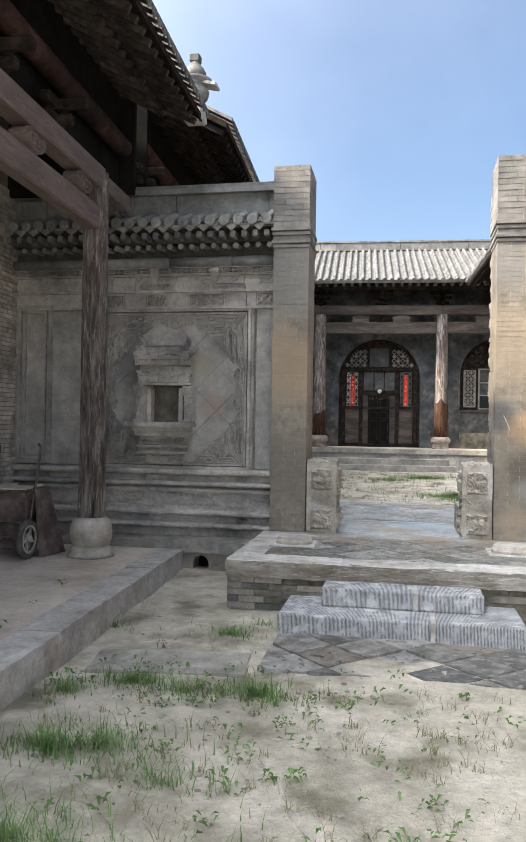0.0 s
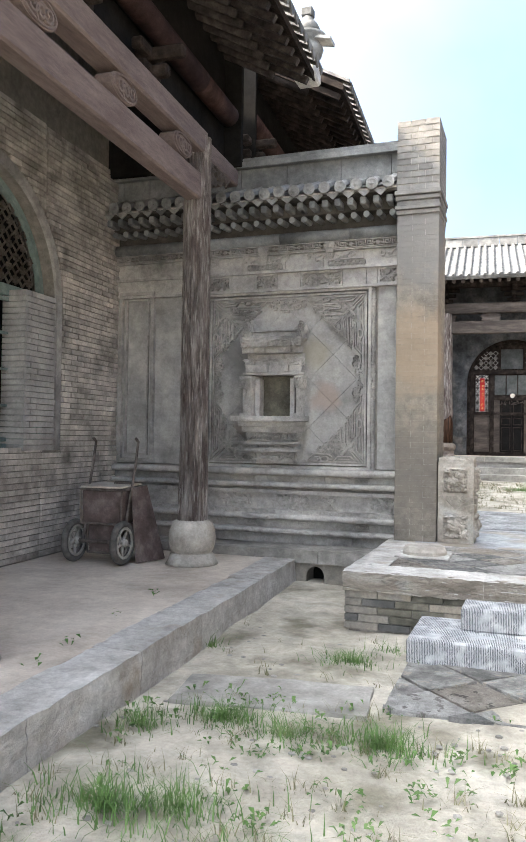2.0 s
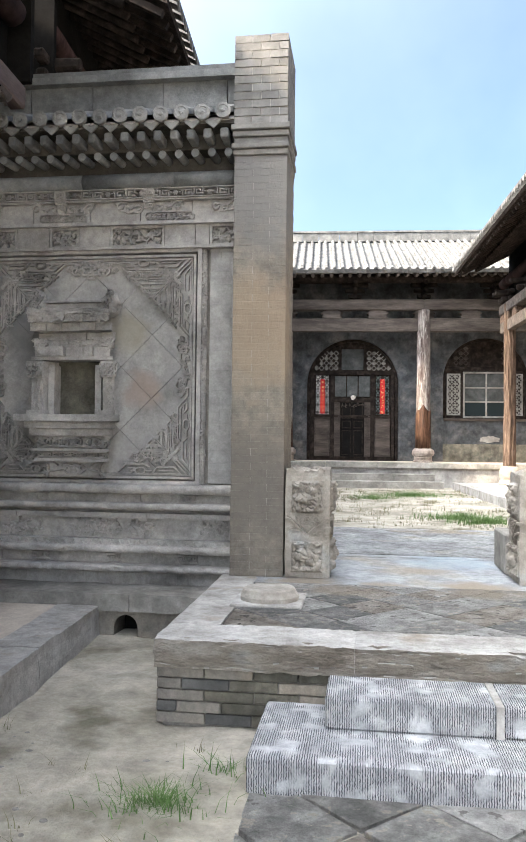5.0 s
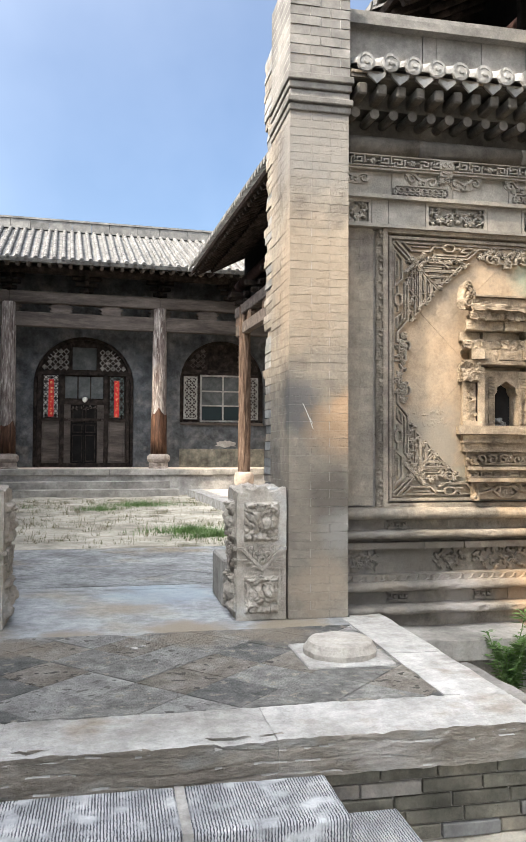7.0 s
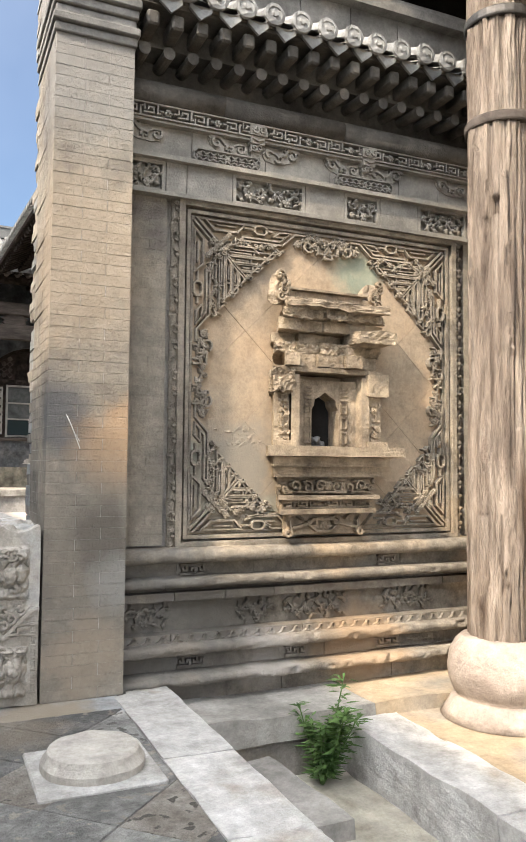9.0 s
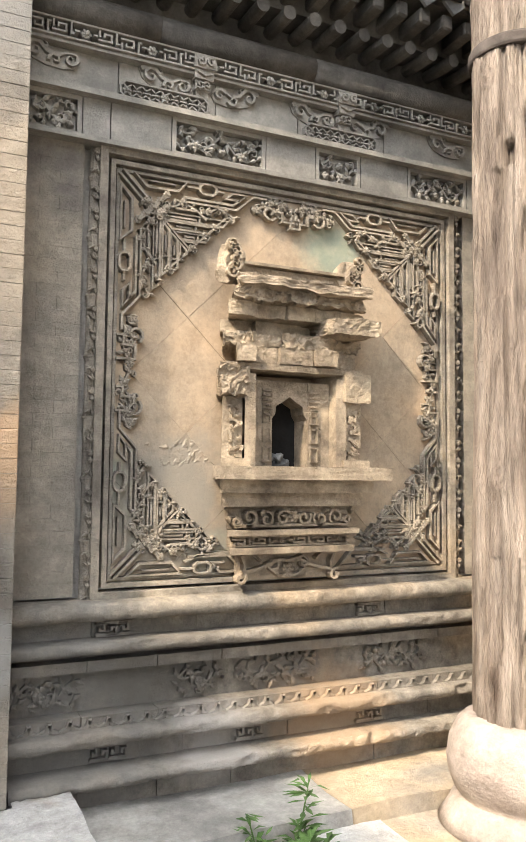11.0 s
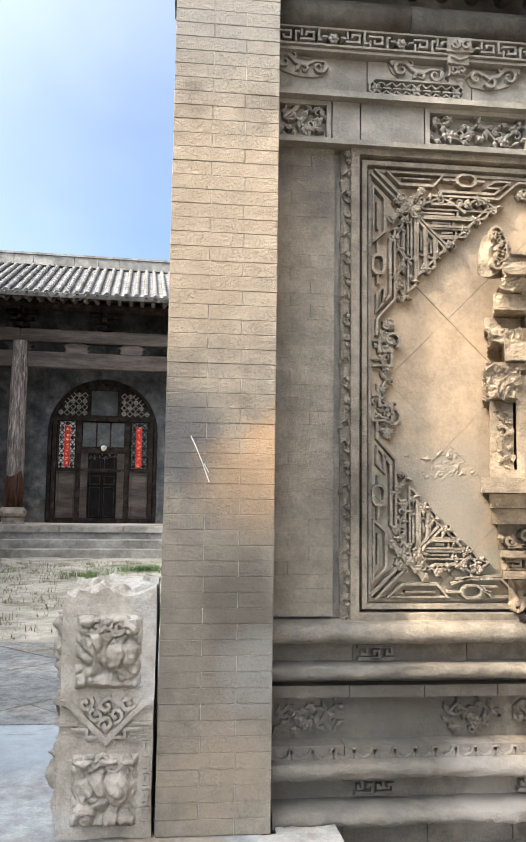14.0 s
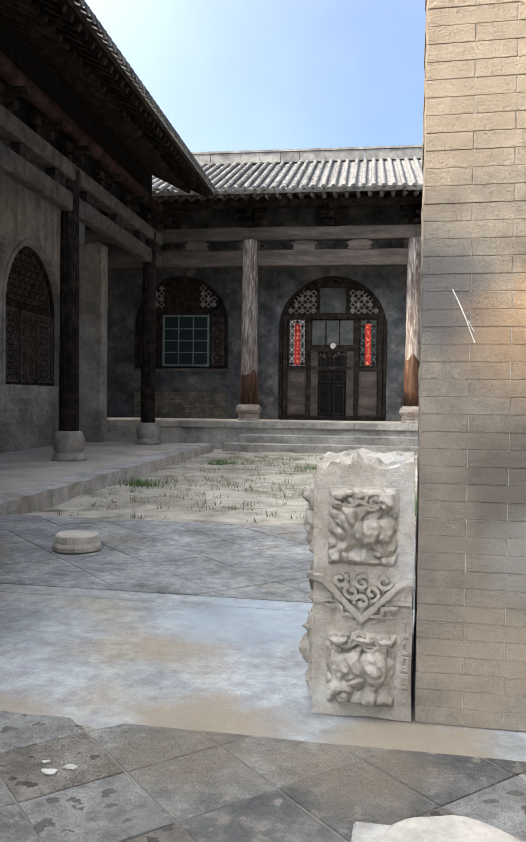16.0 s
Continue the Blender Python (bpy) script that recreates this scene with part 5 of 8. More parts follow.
            part("corner_fretwork", bm, carved, w, "carved key fret and foliage corner piece")
    for sx in (-1, 0, 1):
        bm = bmesh.new()
        if sx == 0:
            top = zc + hh - 0.035
            vine(bm, [(centre + 0.03 * k, top - 0.05 - 0.02 * math.cos(k * 0.9)) for k in range(-6, 7)], at(10.374), rng, 0.013, 0.045, 0.04, 4)
            for f in (-1, 1):
                ribbon(bm, [(centre, top - 0.17), (centre + f * 0.03, top - 0.17), (centre + f * 0.03, top - 0.14), (centre + f * 0.08, top - 0.14), (centre + f * 0.08, top - 0.09), (centre + f * 0.12, top - 0.09)], 0.014, 0.045, at(10.374))
            blossom(bm, centre, top - 0.12, 0.035, 0.05, at(10.374))
        else:
            u = centre + sx * (hw - 0.035 - 0.06)
            vine(bm, [(u + 0.02 * math.sin(k * 1.4), zc - 0.26 + 0.05 * k) for k in range(11)], at(10.374), rng, 0.013, 0.045, 0.045, 4)
            for z in (zc - 0.2, zc + 0.06):
                ribbon(bm, [(u - 0.055, z), (u + 0.04, z), (u + 0.04, z + 0.07), (u - 0.02, z + 0.07), (u - 0.02, z + 0.12), (u - 0.055, z + 0.12)], 0.014, 0.045, at(10.374))
        part("side_fretwork", bm, carved, w, "carved scroll strip")
    # band of plain plates and relief plaques over the panel
    part("ledge_strip", moulding([(10.42, 3.535), (10.28, 3.535), (10.28, 3.56), (10.42, 3.56)], u_in, far, s, 0.004, 1), frieze, w)
    part("ledge_strip", moulding([(10.42, 3.765), (10.27, 3.765), (10.27, 3.795), (10.42, 3.795)], u_in, far, s, 0.004, 2), frieze, w)
    cuts = [u_in, u_in + 0.28, u_in + 0.42, centre - 0.73, centre - 0.19, centre + 0.12, centre + 0.42, centre + 0.75, centre + 1.2, far]
    pits = []
    for k, (a, b) in enumerate(zip(cuts, cuts[1:])):
        deep = k in (0, 3, 5, 7)
        x0, x1 = sorted((s * (a + 0.003), s * (b - 0.003)))
        bm = bmesh.new()
        if deep:
            # a plate with a sunk field
            lap = 0.025
            for q0, q1, z0, z1, y in ((a + 0.003, a + lap, 3.56, 3.765, 0), (b - lap, b - 0.003, 3.56, 3.765, 0), (a + lap, b - lap, 3.56, 3.583, 0), (a + lap, b - lap, 3.742, 3.765, 0), (a + lap, b - lap, 3.583, 3.742, 0.05)):
                c0, c1 = sorted((s * q0, s * q1))
                box(bm, c0, c1, face - 0.03 + y, 10.42, z0, z1)
            pits.append((a + lap, b - lap))
        else:
            box(bm, x0, x1, face - 0.03 + rng.uniform(-0.003, 0.003), 10.42, 3.56, 3.765)
        part("plain_plate", bm, frieze, w)
    for k, (a, b) in enumerate(pits):
        bm = bmesh.new()
        flower_field(bm, a, b, 3.585, 3.74, at(face + 0.02), rng, 0.052)
        part("relief_plaque", bm, frieze, w, "deeply carved flower plaque")
    # frieze with cloud scrolls, plaques and two masks
    cuts = [u_in, u_in + 0.46, centre - 0.48, centre + 0.02, centre + 0.6, centre + 0.95, far]
    for a, b in zip(cuts, cuts[1:]):
        x0, x1 = sorted((s * (a + 0.003), s * (b - 0.003)))
        bm = bmesh.new()
        box(bm, x0, x1, face + rng.uniform(-0.003, 0.003), 10.42, 3.795, 4.02)
        part("frieze_plate", bm, frieze, w)
    for c, boss in ((centre - 0.77, centre - 0.57), (centre + 0.29, centre + 0.3)):
        bm = bmesh.new()
        outline = [(c - 0.21, 3.805), (c + 0.21, 3.805), (c + 0.235, 3.83), (c + 0.235, 3.868), (c + 0.21, 3.893), (c - 0.21, 3.893), (c - 0.235, 3.868), (c - 0.235, 3.83)]
        ribbon(bm, outline, 0.012, 0.04, at(face), close=True)
        for k in range(9):
            u = c - 0.2 + 0.05 * k
            for f in (-1, 1):
                ribbon(bm, [(u - 0.022, 3.849 + f * 0.03), (u - 0.004, 3.849 + f * 0.012), (u + 0.022, 3.849 + f * 0.03)], 0.008, 0.036, at(face))
            ribbon(bm, [(u - 0.02, 3.849), (u + 0.02, 3.849)], 0.009, 0.036, at(face))
        for u in (c - 0.2, c, c + 0.2):
            blossom(bm, u, 3.849, 0.028, 0.036, at(face))
        part("relief_plaque", bm, frieze, w, "pierced lattice plaque")
        bm = bmesh.new()
        S0 = at(face)
        for k, (z0, z1, hw2, out) in enumerate(((3.885, 3.93, 0.034, 0.035), (3.93, 3.975, 0.042, 0.05), (3.975, 4.03, 0.05, 0.075), (4.03, 4.095, 0.058, 0.09))):
            box(bm, boss - hw2, boss + hw2, -out, 0.02, z0, z1, S0)
        bmesh.ops.subdivide_edges(bm, edges=bm.edges[:], cuts=5, use_grid_fill=True)
        roughen(bm, 0.008, 14)
        roughen(bm, 0.005, 40)
        for f in (-1, 1):
            ribbon(bm, scroll(boss + f * 0.028, 4.06, 0.026, 1.1, 1.0, f, 10), 0.012, 0.022, at(face - 0.085))
            ribbon(bm, scroll(boss + f * 0.02, 3.955, 0.024, 1.1, 4.0, -f, 10), 0.011, 0.02, at(face - 0.045))
        ribbon(bm, [(boss - 0.04, 4.01), (boss, 3.995), (boss + 0.04, 4.01)], 0.014, 0.02, at(face - 0.07))
        part("mask_boss", bm, frieze, w, "weathered carved boss")
    for c, flip in ((u_in + 0.12, 1), (centre - 0.77, 1), (centre - 0.37, -1), (centre + 0.1, 1), (centre + 0.48, -1), (centre + 1.05, 1)):
        bm = bmesh.new()
        # a curling cloud: a swelling body, three coils and a tail
        z = 3.945
        pts = [(c + flip * x, z + y) for x, y in ((-0.13, 0.035), (-0.1, 0.055), (-0.05, 0.045), (-0.02, 0.01), (0.03, -0.005), (0.07, 0.02), (0.12, 0.02), (0.14, -0.01))]
        extrude_outline(bm, [(c + flip * x, z + y) for x, y in ((-0.14, 0.05), (-0.12, 0.0), (-0.08, -0.03), (-0.02, -0.05), (0.06, -0.055), (0.12, -0.045), (0.14, -0.01), (0.13, 0.03), (0.09, 0.035), (0.05, 0.02), (0.01, 0.03), (-0.02, 0.065), (-0.08, 0.07))][::flip], 0.012, at(face - 0.012))
        ribbon(bm, pts, 0.03, 0.034, at(face), taper=True)
        for x, y, r, st, sg in ((-0.075, 0.01, 0.04, 1.5, 1), (0.02, -0.022, 0.032, 3.5, -1), (0.095, -0.008, 0.036, 0.4, -1), (-0.03, 0.045, 0.025, 2.0, 1)):
            ribbon(bm, scroll(c + flip * x, z + y, r, 1.0, st, sg * flip, 12), 0.02, 0.036, at(face), taper=True)
        part("cloud_relief", bm, frieze, w)
    # pierced meander band
    part("ledge_strip", moulding([(10.42, 4.0), (10.29, 4.0), (10.29, 4.015), (10.42, 4.015)], u_in, far, s, 0.002, 4), frieze, w)
    bm = bmesh.new()
    meander(bm, u_in, far, 4.018, 4.115, at(10.33), 0.055)
    tagged(part("meander_band", bm, frieze, w, "pierced key-fret band"), kind="stuff")
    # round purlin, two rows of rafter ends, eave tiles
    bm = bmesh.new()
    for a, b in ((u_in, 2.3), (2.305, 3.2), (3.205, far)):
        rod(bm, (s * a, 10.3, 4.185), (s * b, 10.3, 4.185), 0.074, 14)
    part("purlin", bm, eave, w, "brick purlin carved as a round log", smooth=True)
    # bed behind the rafter ends, coloured dark as eave shade
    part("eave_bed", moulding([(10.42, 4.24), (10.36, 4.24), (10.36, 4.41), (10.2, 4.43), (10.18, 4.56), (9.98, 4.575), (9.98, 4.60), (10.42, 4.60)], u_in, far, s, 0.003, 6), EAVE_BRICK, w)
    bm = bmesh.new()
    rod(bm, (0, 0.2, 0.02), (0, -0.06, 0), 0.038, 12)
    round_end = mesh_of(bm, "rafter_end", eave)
    bm = bmesh.new()
    vs = box(bm, -0.038, 0.038, -0.07, 0.15, -0.04, 0.05)
    bevelled(bm, 0.012)
    square_end = mesh_of(bm, "rafter_end", eave)
    bm = bmesh.new()
    lathe(bm, [(0.066, 0), (0.07, 0.008), (0.07, 0.03), (0.05, 0.034), (0.045, 0.028), (0.02, 0.03), (0.016, 0.04)], pose(0, 0, 0, 90, 0, 0), 16)
    n = 8
    rings = [[bm.verts.new((r * math.cos(math.pi * j / n), y, z + r * math.sin(math.pi * j / n))) for j in range(n + 1)] for r, y, z in ((0.066, 0, 0), (0.06, 0.36, 0.16))]
    for j in range(n):
        bm.faces.new((rings[0][j], rings[0][j + 1], rings[1][j + 1], rings[1][j]))
    roughen(bm, 0.009, 45)
    disc = mesh_of(bm, "barrel_tile", TILE)
    bm = bmesh.new()
    extrude_outline(bm, [(-0.075, 0.02), (-0.05, -0.02), (0, -0.035), (0.05, -0.02), (0.075, 0.02), (0.07, -0.04), (0.035, -0.07), (0, -0.1), (-0.035, -0.07), (-0.07, -0.04)], 0.02, IDENT)
    vs = [bm.verts.new(c) for c in ((-0.08, 0, 0.02), (0.08, 0, 0.02), (0.08, 0.36, 0.17), (-0.08, 0.36, 0.17))]
    bm.faces.new(vs)
    drip = mesh_of(bm, "drip_tile", TILE)
    u = u_in + 0.07
    k = 0
    while u < far - 0.05:
        share("rafter_end", round_end, w, Matrix.Translation((s * u, 10.16, 4.36 + rng.uniform(-0.004, 0.004))))
        share("rafter_end", square_end, w, Matrix.Translation((s * (u + 0.02), 10.05, 4.49)))
        u += 0.155
    u = u_in + 0.09
    while u < far - 0.05:
        share("barrel_tile", disc, w, Matrix.Translation((s * u, 9.93 + rng.uniform(-0.008, 0.008), 4.66 + rng.uniform(-0.006, 0.006))) @ pose(0, 0, 0, 0, rng.uniform(-8, 8), 0))
        share("drip_tile", drip, w, Matrix.Translation((s * (u + 0.095), 9.94, 4.62)) @ pose(0, 0, 0, 0, rng.uniform(-3, 3), 0))
        u += 0.19
    part("tile_bed", moulding([(10.42, 4.6), (9.97, 4.605), (9.97, 4.625), (10.3, 4.80), (10.42, 4.80)], u_in, far, s, 0.002, 8), carved, w)
    # coping of long bricks over the eave
    for z0, z1, yf in ((4.80, 4.86, 10.25), (5.12, 5.19, 10.2), (5.19, 5.25, 10.24)):
        part("coping_course", moulding([(10.9, z0), (yf, z0), (yf, z1), (10.9, z1)], u_in, far, s, 0.006, z0), PIER_HEAD if s > 0 else COPING, w)
    u = u_in
    while u < far - 0.02:
        uu = min(far, u + rng.choice((0.4, 0.62, 0.12, 0.7)))
        x0, x1 = sorted((s * (u + 0.004), s * (uu - 0.004)))
        bm = bmesh.new()
        box(bm, x0, x1, 10.29 + rng.uniform(-0.004, 0.004), 10.9, 4.86, 5.12)
        part("coping_plate", bm, PIER_HEAD if s > 0 else COPING, w)
        u = uu


def carved_wall(name, s, centre, u_in, far, seed):
    w = tagged(new(name), "grey brick screen wall with carved frieze, framed panel and moulded base", "wall", kind="structure")
    bm = bmesh.new()
    x0, x1 = sorted((s * (u_in - 0.04), s * far))
    box(bm, x0, x1, 10.403, 10.85, 0.0, 4.8)
    part("core", bm, MORTAR, w)
    carve_wall(w, s, centre, u_in, far, seed)
    return w


WALL_R = carved_wall("wall_right", 1, 3.12, 1.65, 4.9, 11)
WALL_L = carved_wall("wall_left", -1, 3.13, 1.685, 5.56, 12)


def side_panel():
    """Plain upright panel in the carved wall, under the porch."""
    bm = bmesh.new()
    ribbon(bm, [(-5.48, 1.36), (-5.0, 1.36), (-5.0, 3.6), (-5.48, 3.6)], 0.05, 0.06, Matrix.Translation((0, 10.352, 0)), close=True)
    ribbon(bm, [(-5.4, 1.44), (-5.08, 1.44), (-5.08, 3.52), (-5.4, 3.52)], 0.025, 0.03, Matrix.Translation((0, 10.352, 0)), close=True)
    part("side_panel_frame", bm, CARVED, WALL_L, "raised frame of a plain upright panel")


side_panel()


def broken_plaster(x0, x1, z, seed):
    """Crumbled lower edge of the plaster on the panel."""
    bm = bmesh.new()
    n, k = 90, 14
    grid = []
    for j in range(k + 1):
        row = []
        for i in range(n + 1):
            x = x0 + (x1 - x0) * i / n
            zz = z + 0.04 * noise.noise(Vector((x * 6, seed, 0))) + 0.1 * (j / k - 0.5) * (1 + 0.6 * noise.noise(Vector((x * 9, seed, 4))))
            e = min(1.0, 5 * min(i, n - i) / n) * (1 - abs(2 * j / k - 1))
            out = e * (0.001 + 0.011 * noise.noise(Vector((x * 34, zz * 34, seed))) + 0.009 * noise.noise(Vector((x * 80, zz * 80, seed))))
            row.append(bm.verts.new((x, 10.3735 - max(0.0, out), zz)))
        grid.append(row)
    for a, b in zip(grid, grid[1:]):
        for i in range(n):
            bm.faces.new((a[i], a[i + 1], b[i + 1], b[i]))
    part("broken_plaster", bm, PLASTER, WALL_R, "crumbled plaster edge")


broken_plaster(2.22, 2.74, 2.06, 3)
broken_plaster(2.34, 2.72, 1.98, 6)


# ---- shrines in the two walls ----
def shrine(s, c, arched, seed):
    rng = random.Random(seed)
    clay = CLAY if arched else CARVED
    sh = thing("wall_shrine", "small carved brick shrine with broken roof over an arched niche" if arched else "small carved brick shrine with chipped roof over a square niche", "shrine", group="wall shrines")
    back = 10.37
    def X(bm, a, b, y0, z0, z1, y1=back, rough=0.0, cuts=0):
        x0, x1 = sorted((s * (c + a), s * (c + b)))
        # outer sides draw in towards the wall
        pull = 0.4 * (y1 - y0)
        for v in box(bm, x0, x1, y0, y1, z0, z1):
            off = v.co.x - s * c
            if v.co.y > y1 - 0.001 and abs(off) > 0.27:
                outer = abs(abs(off) - max(abs(a), abs(b))) < 0.001
                v.co.x -= math.copysign(pull if outer else min(pull, 0.6 * pull), off)
        if cuts:
            bmesh.ops.subdivide_edges(bm, edges=bm.edges[:], cuts=cuts, use_grid_fill=True)
            roughen(bm, rough * 0.5, 9)
            roughen(bm, rough * 0.4, 28)
            roughen(bm, rough * 0.25, 75)
    S = Matrix.Translation((s * c, 0, 0)) @ Matrix.Diagonal((s, 1, 1, 1))
    def at(y):
        return S @ Matrix.Translation((0, y, 0))
    def P(name, *args, label="", mat=None, **kw):
        bm = bmesh.new()
        X(bm, *args, **kw)
        return part(name, bm, mat or clay, sh, label)
    # shelf and stepped stand
    P("shelf", -0.51, 0.51, 10.0, 1.885, 1.95, rough=0.008, cuts=4, label="worn projecting shelf")
    P("cornice", -0.44, 0.44, 10.08, 1.82, 1.883)
    P("cornice", -0.41, 0.41, 10.13, 1.75, 1.818)
    P("stand_panel", -0.36, 0.36, 10.19, 1.635, 1.748)
    P("lip", -0.38, 0.38, 10.12, 1.605, 1.633)
    P("stand_panel", -0.35, 0.35, 10.2, 1.545, 1.603)
    P("lip", -0.36, 0.36, 10.14, 1.51, 1.543)
    P("stand_panel", -0.29, 0.29, 10.24, 1.37, 1.508)
    bm = bmesh.new()
    for f in (-1, 1):
        for k, (x, z, r) in enumerate(((0.06, 1.69, 0.042), (0.155, 1.685, 0.045), (0.25, 1.695, 0.045), (0.32, 1.675, 0.026))):
            ribbon(bm, scroll(f * x, z, r, 1.25, 0.6 + 1.8 * k, f if k % 2 else -f, 14), 0.014, 0.05, at(10.19))
            leaf(bm, f * (x + 0.035), z + (0.03 if k % 2 else -0.03), 0.5 * k * f, 0.04, 0.011, 0.045, at(10.19))
        ribbon(bm, [(0, 1.655), (f * 0.1, 1.65), (f * 0.22, 1.655), (f * 0.33, 1.648)], 0.013, 0.05, at(10.19))
    blossom(bm, 0, 1.695, 0.035, 0.05, at(10.19))
    tagged(part("scroll_relief", bm, clay, sh), kind="stuff")
    bm = bmesh.new()
    meander(bm, -0.34, 0.34, 1.545, 1.603, at(10.2), 0.042)
    part("fret_relief", bm, clay, sh)
    bm = bmesh.new()
    for f in (-1, 1):
        ribbon(bm, [(0, 1.465), (f * 0.05, 1.475), (f * 0.09, 1.46), (f * 0.13, 1.44), (f * 0.19, 1.425), (f * 0.25, 1.415), (f * 0.285, 1.385)], 0.02, 0.04, at(10.24))
        ribbon(bm, scroll(f * 0.275, 1.385, 0.032, 1.1, 1.2, f, 12), 0.018, 0.05, at(10.24))
        ribbon(bm, scroll(f * 0.085, 1.455, 0.04, 1.1, 3.0, -f, 12), 0.015, 0.045, at(10.24))
        ribbon(bm, [(f * 0.16, 1.47), (f * 0.2, 1.5), (f * 0.27, 1.495), (f * 0.25, 1.455), (f * 0.255, 1.42)], 0.015, 0.045, at(10.24))
        ribbon(bm, [(0, 1.385), (f * 0.06, 1.395), (f * 0.1, 1.425)], 0.016, 0.04, at(10.24))
    blossom(bm, 0, 1.42, 0.04, 0.045, at(10.24))
    part("foot_relief", bm, clay, sh)
    # body round the niche
    nw = 0.105 if arched else 0.2
    zt = 2.30 if arched else 2.42
    for a, b in ((-0.24 if arched else -0.26, -nw), (nw, 0.24 if arched else 0.26)):
        P("jamb", a, b, 10.2, 1.952, zt + (0.1 if arched else 0.0), label="")
    if arched:
        bm = bmesh.new()
        pts = [(nw * 1.001, zt + 0.1), (nw * 1.001, zt - 0.1), (nw, zt - 0.1), (nw * 0.8, zt - 0.07), (nw * 0.75, zt - 0.03), (nw * 0.4, zt - 0.01), (0, zt + 0.02), (-nw * 0.4, zt - 0.01), (-nw * 0.75, zt - 0.03), (-nw * 0.8, zt - 0.07), (-nw, zt - 0.1), (-nw * 1.001, zt + 0.1)]
        for (a, za), (b, zb) in zip(pts[2:], pts[3:-1]):
            f = [bm.verts.new(S @ Vector(p)) for p in ((a, 10.205, za), (b, 10.205, zb), (b, 10.205, zt + 0.1), (a, 10.205, zt + 0.1))]
            bm.faces.new(f)
            g = [bm.verts.new(S @ Vector(p)) for p in ((a, 10.205, za), (b, 10.205, zb), (b, 10.36, zb), (a, 10.36, za))]
            bm.faces.new(g)
        part("arch", bm, clay, sh, "cusped arch of the niche")
        for f in (-1, 1):
            bm = bmesh.new()
            for k in range(3):
                z = 1.98 + 0.1 * k
                ribbon(bm, [(f * 0.14 - 0.02, z), (f * 0.14 + 0.02, z), (f * 0.14 + 0.02, z + 0.07), (f * 0.14 - 0.02, z + 0.07)], 0.008, 0.012, at(10.2), close=True)
            for k in range(6):
                ribbon(bm, [(f * (nw + 0.005), zt - 0.08 + 0.025 * k), (f * (nw + 0.06), zt - 0.075 + 0.025 * k)], 0.012, 0.012, at(10.2))
            tagged(part("jamb_carving", bm, clay, sh), kind="stuff")
        for f in (-1, 1):
            P("post", f * 0.265 - 0.03, f * 0.265 + 0.03, 10.12, 1.952, 2.42)
    # shallow niche: its back is coloured dark for the shade of a deeper hole
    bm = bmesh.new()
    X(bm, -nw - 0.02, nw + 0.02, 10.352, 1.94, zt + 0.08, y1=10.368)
    part("niche_back", bm, BLACK if arched else MOSS_AND_SHADE, sh, "flat back painted black for the dark of the niche" if arched else "bare back of the niche, coloured dark for shade")
    if arched:
        for k in range(6):
            bm = bmesh.new()
            bmesh.ops.create_icosphere(bm, subdivisions=2, radius=rng.uniform(0.022, 0.04), matrix=Matrix.Translation((s * (c + rng.uniform(-0.07, 0.07)), rng.uniform(10.26, 10.33), 1.968 + 0.03 * (k // 3))))
            roughen(bm, 0.02, 25)
            part("rubble", bm, DARK_PLASTER, sh, "dark rubble lying in the niche")
    # carved side posts with capitals
    for f in (-1, 1):
        bm = bmesh.new()
        X(bm, f * 0.35 - 0.055, f * 0.35 + 0.055, 10.15, 1.952, 2.3, rough=0.008, cuts=5)
        leaf_scrolls(bm, f * 0.35 - 0.05, f * 0.35 + 0.05, 2.0, 2.26, at(10.155), rng, 0.045, 0.025, 0.016)
        part("side_post", bm, clay, sh, "carved shrine post")
        bm = bmesh.new()
        X(bm, f * 0.36 - 0.08, f * 0.36 + 0.08, 10.1, 2.3, 2.45, rough=(0.045 if f < 0 else 0.012) if arched else 0.012, cuts=15)
        if not arched:
            # rows of small lotus petals
            for j, z in enumerate((2.315, 2.355, 2.395)):
                for k in range(4):
                    u = f * 0.36 - 0.06 + 0.04 * k + 0.006 * (j % 2)
                    ribbon(bm, [(u - 0.016, z + 0.03), (u - 0.014, z + 0.008), (u, z), (u + 0.014, z + 0.008), (u + 0.016, z + 0.03)], 0.008, 0.03, at(10.105))
        part("capital", bm, clay, sh, "crumbled capital")
        P("foot", f * 0.35 - 0.08, f * 0.35 + 0.08, 10.1, 1.952, 1.99)
    # broken entablature: rough courses
    z = 2.44 if arched else 2.46
    for k, (h, half, yf, rough) in enumerate(((0.035, 0.4, 10.12, 0.008), (0.09, 0.36, 10.1, 0.012), (0.075, 0.40, 10.13, 0.04), (0.07, 0.39, 10.2, 0.006), (0.075, 0.40, 10.08, 0.012), (0.065, 0.39, 10.01, 0.034))):
        n = 5 if k else 1
        u = -half
        for j in range(n):
            uu = -half + 2 * half * (j + 1) / n + (rng.uniform(-0.04, 0.04) if j < n - 1 else 0)
            bm = bmesh.new()
            X(bm, u + 0.002, uu - 0.002, yf + rng.uniform(-0.02, 0.06) * (1 if k else 0), z + 0.002, z + h - 0.002, rough=rough, cuts=12)
            part("broken_course", bm, clay, sh)
            u = uu
        z += h
    if arched:
        P("roof_slab", 0.14, 0.43, 9.98, 2.64, 2.72, rough=0.022, cuts=14, label="slab left of a fallen roof")
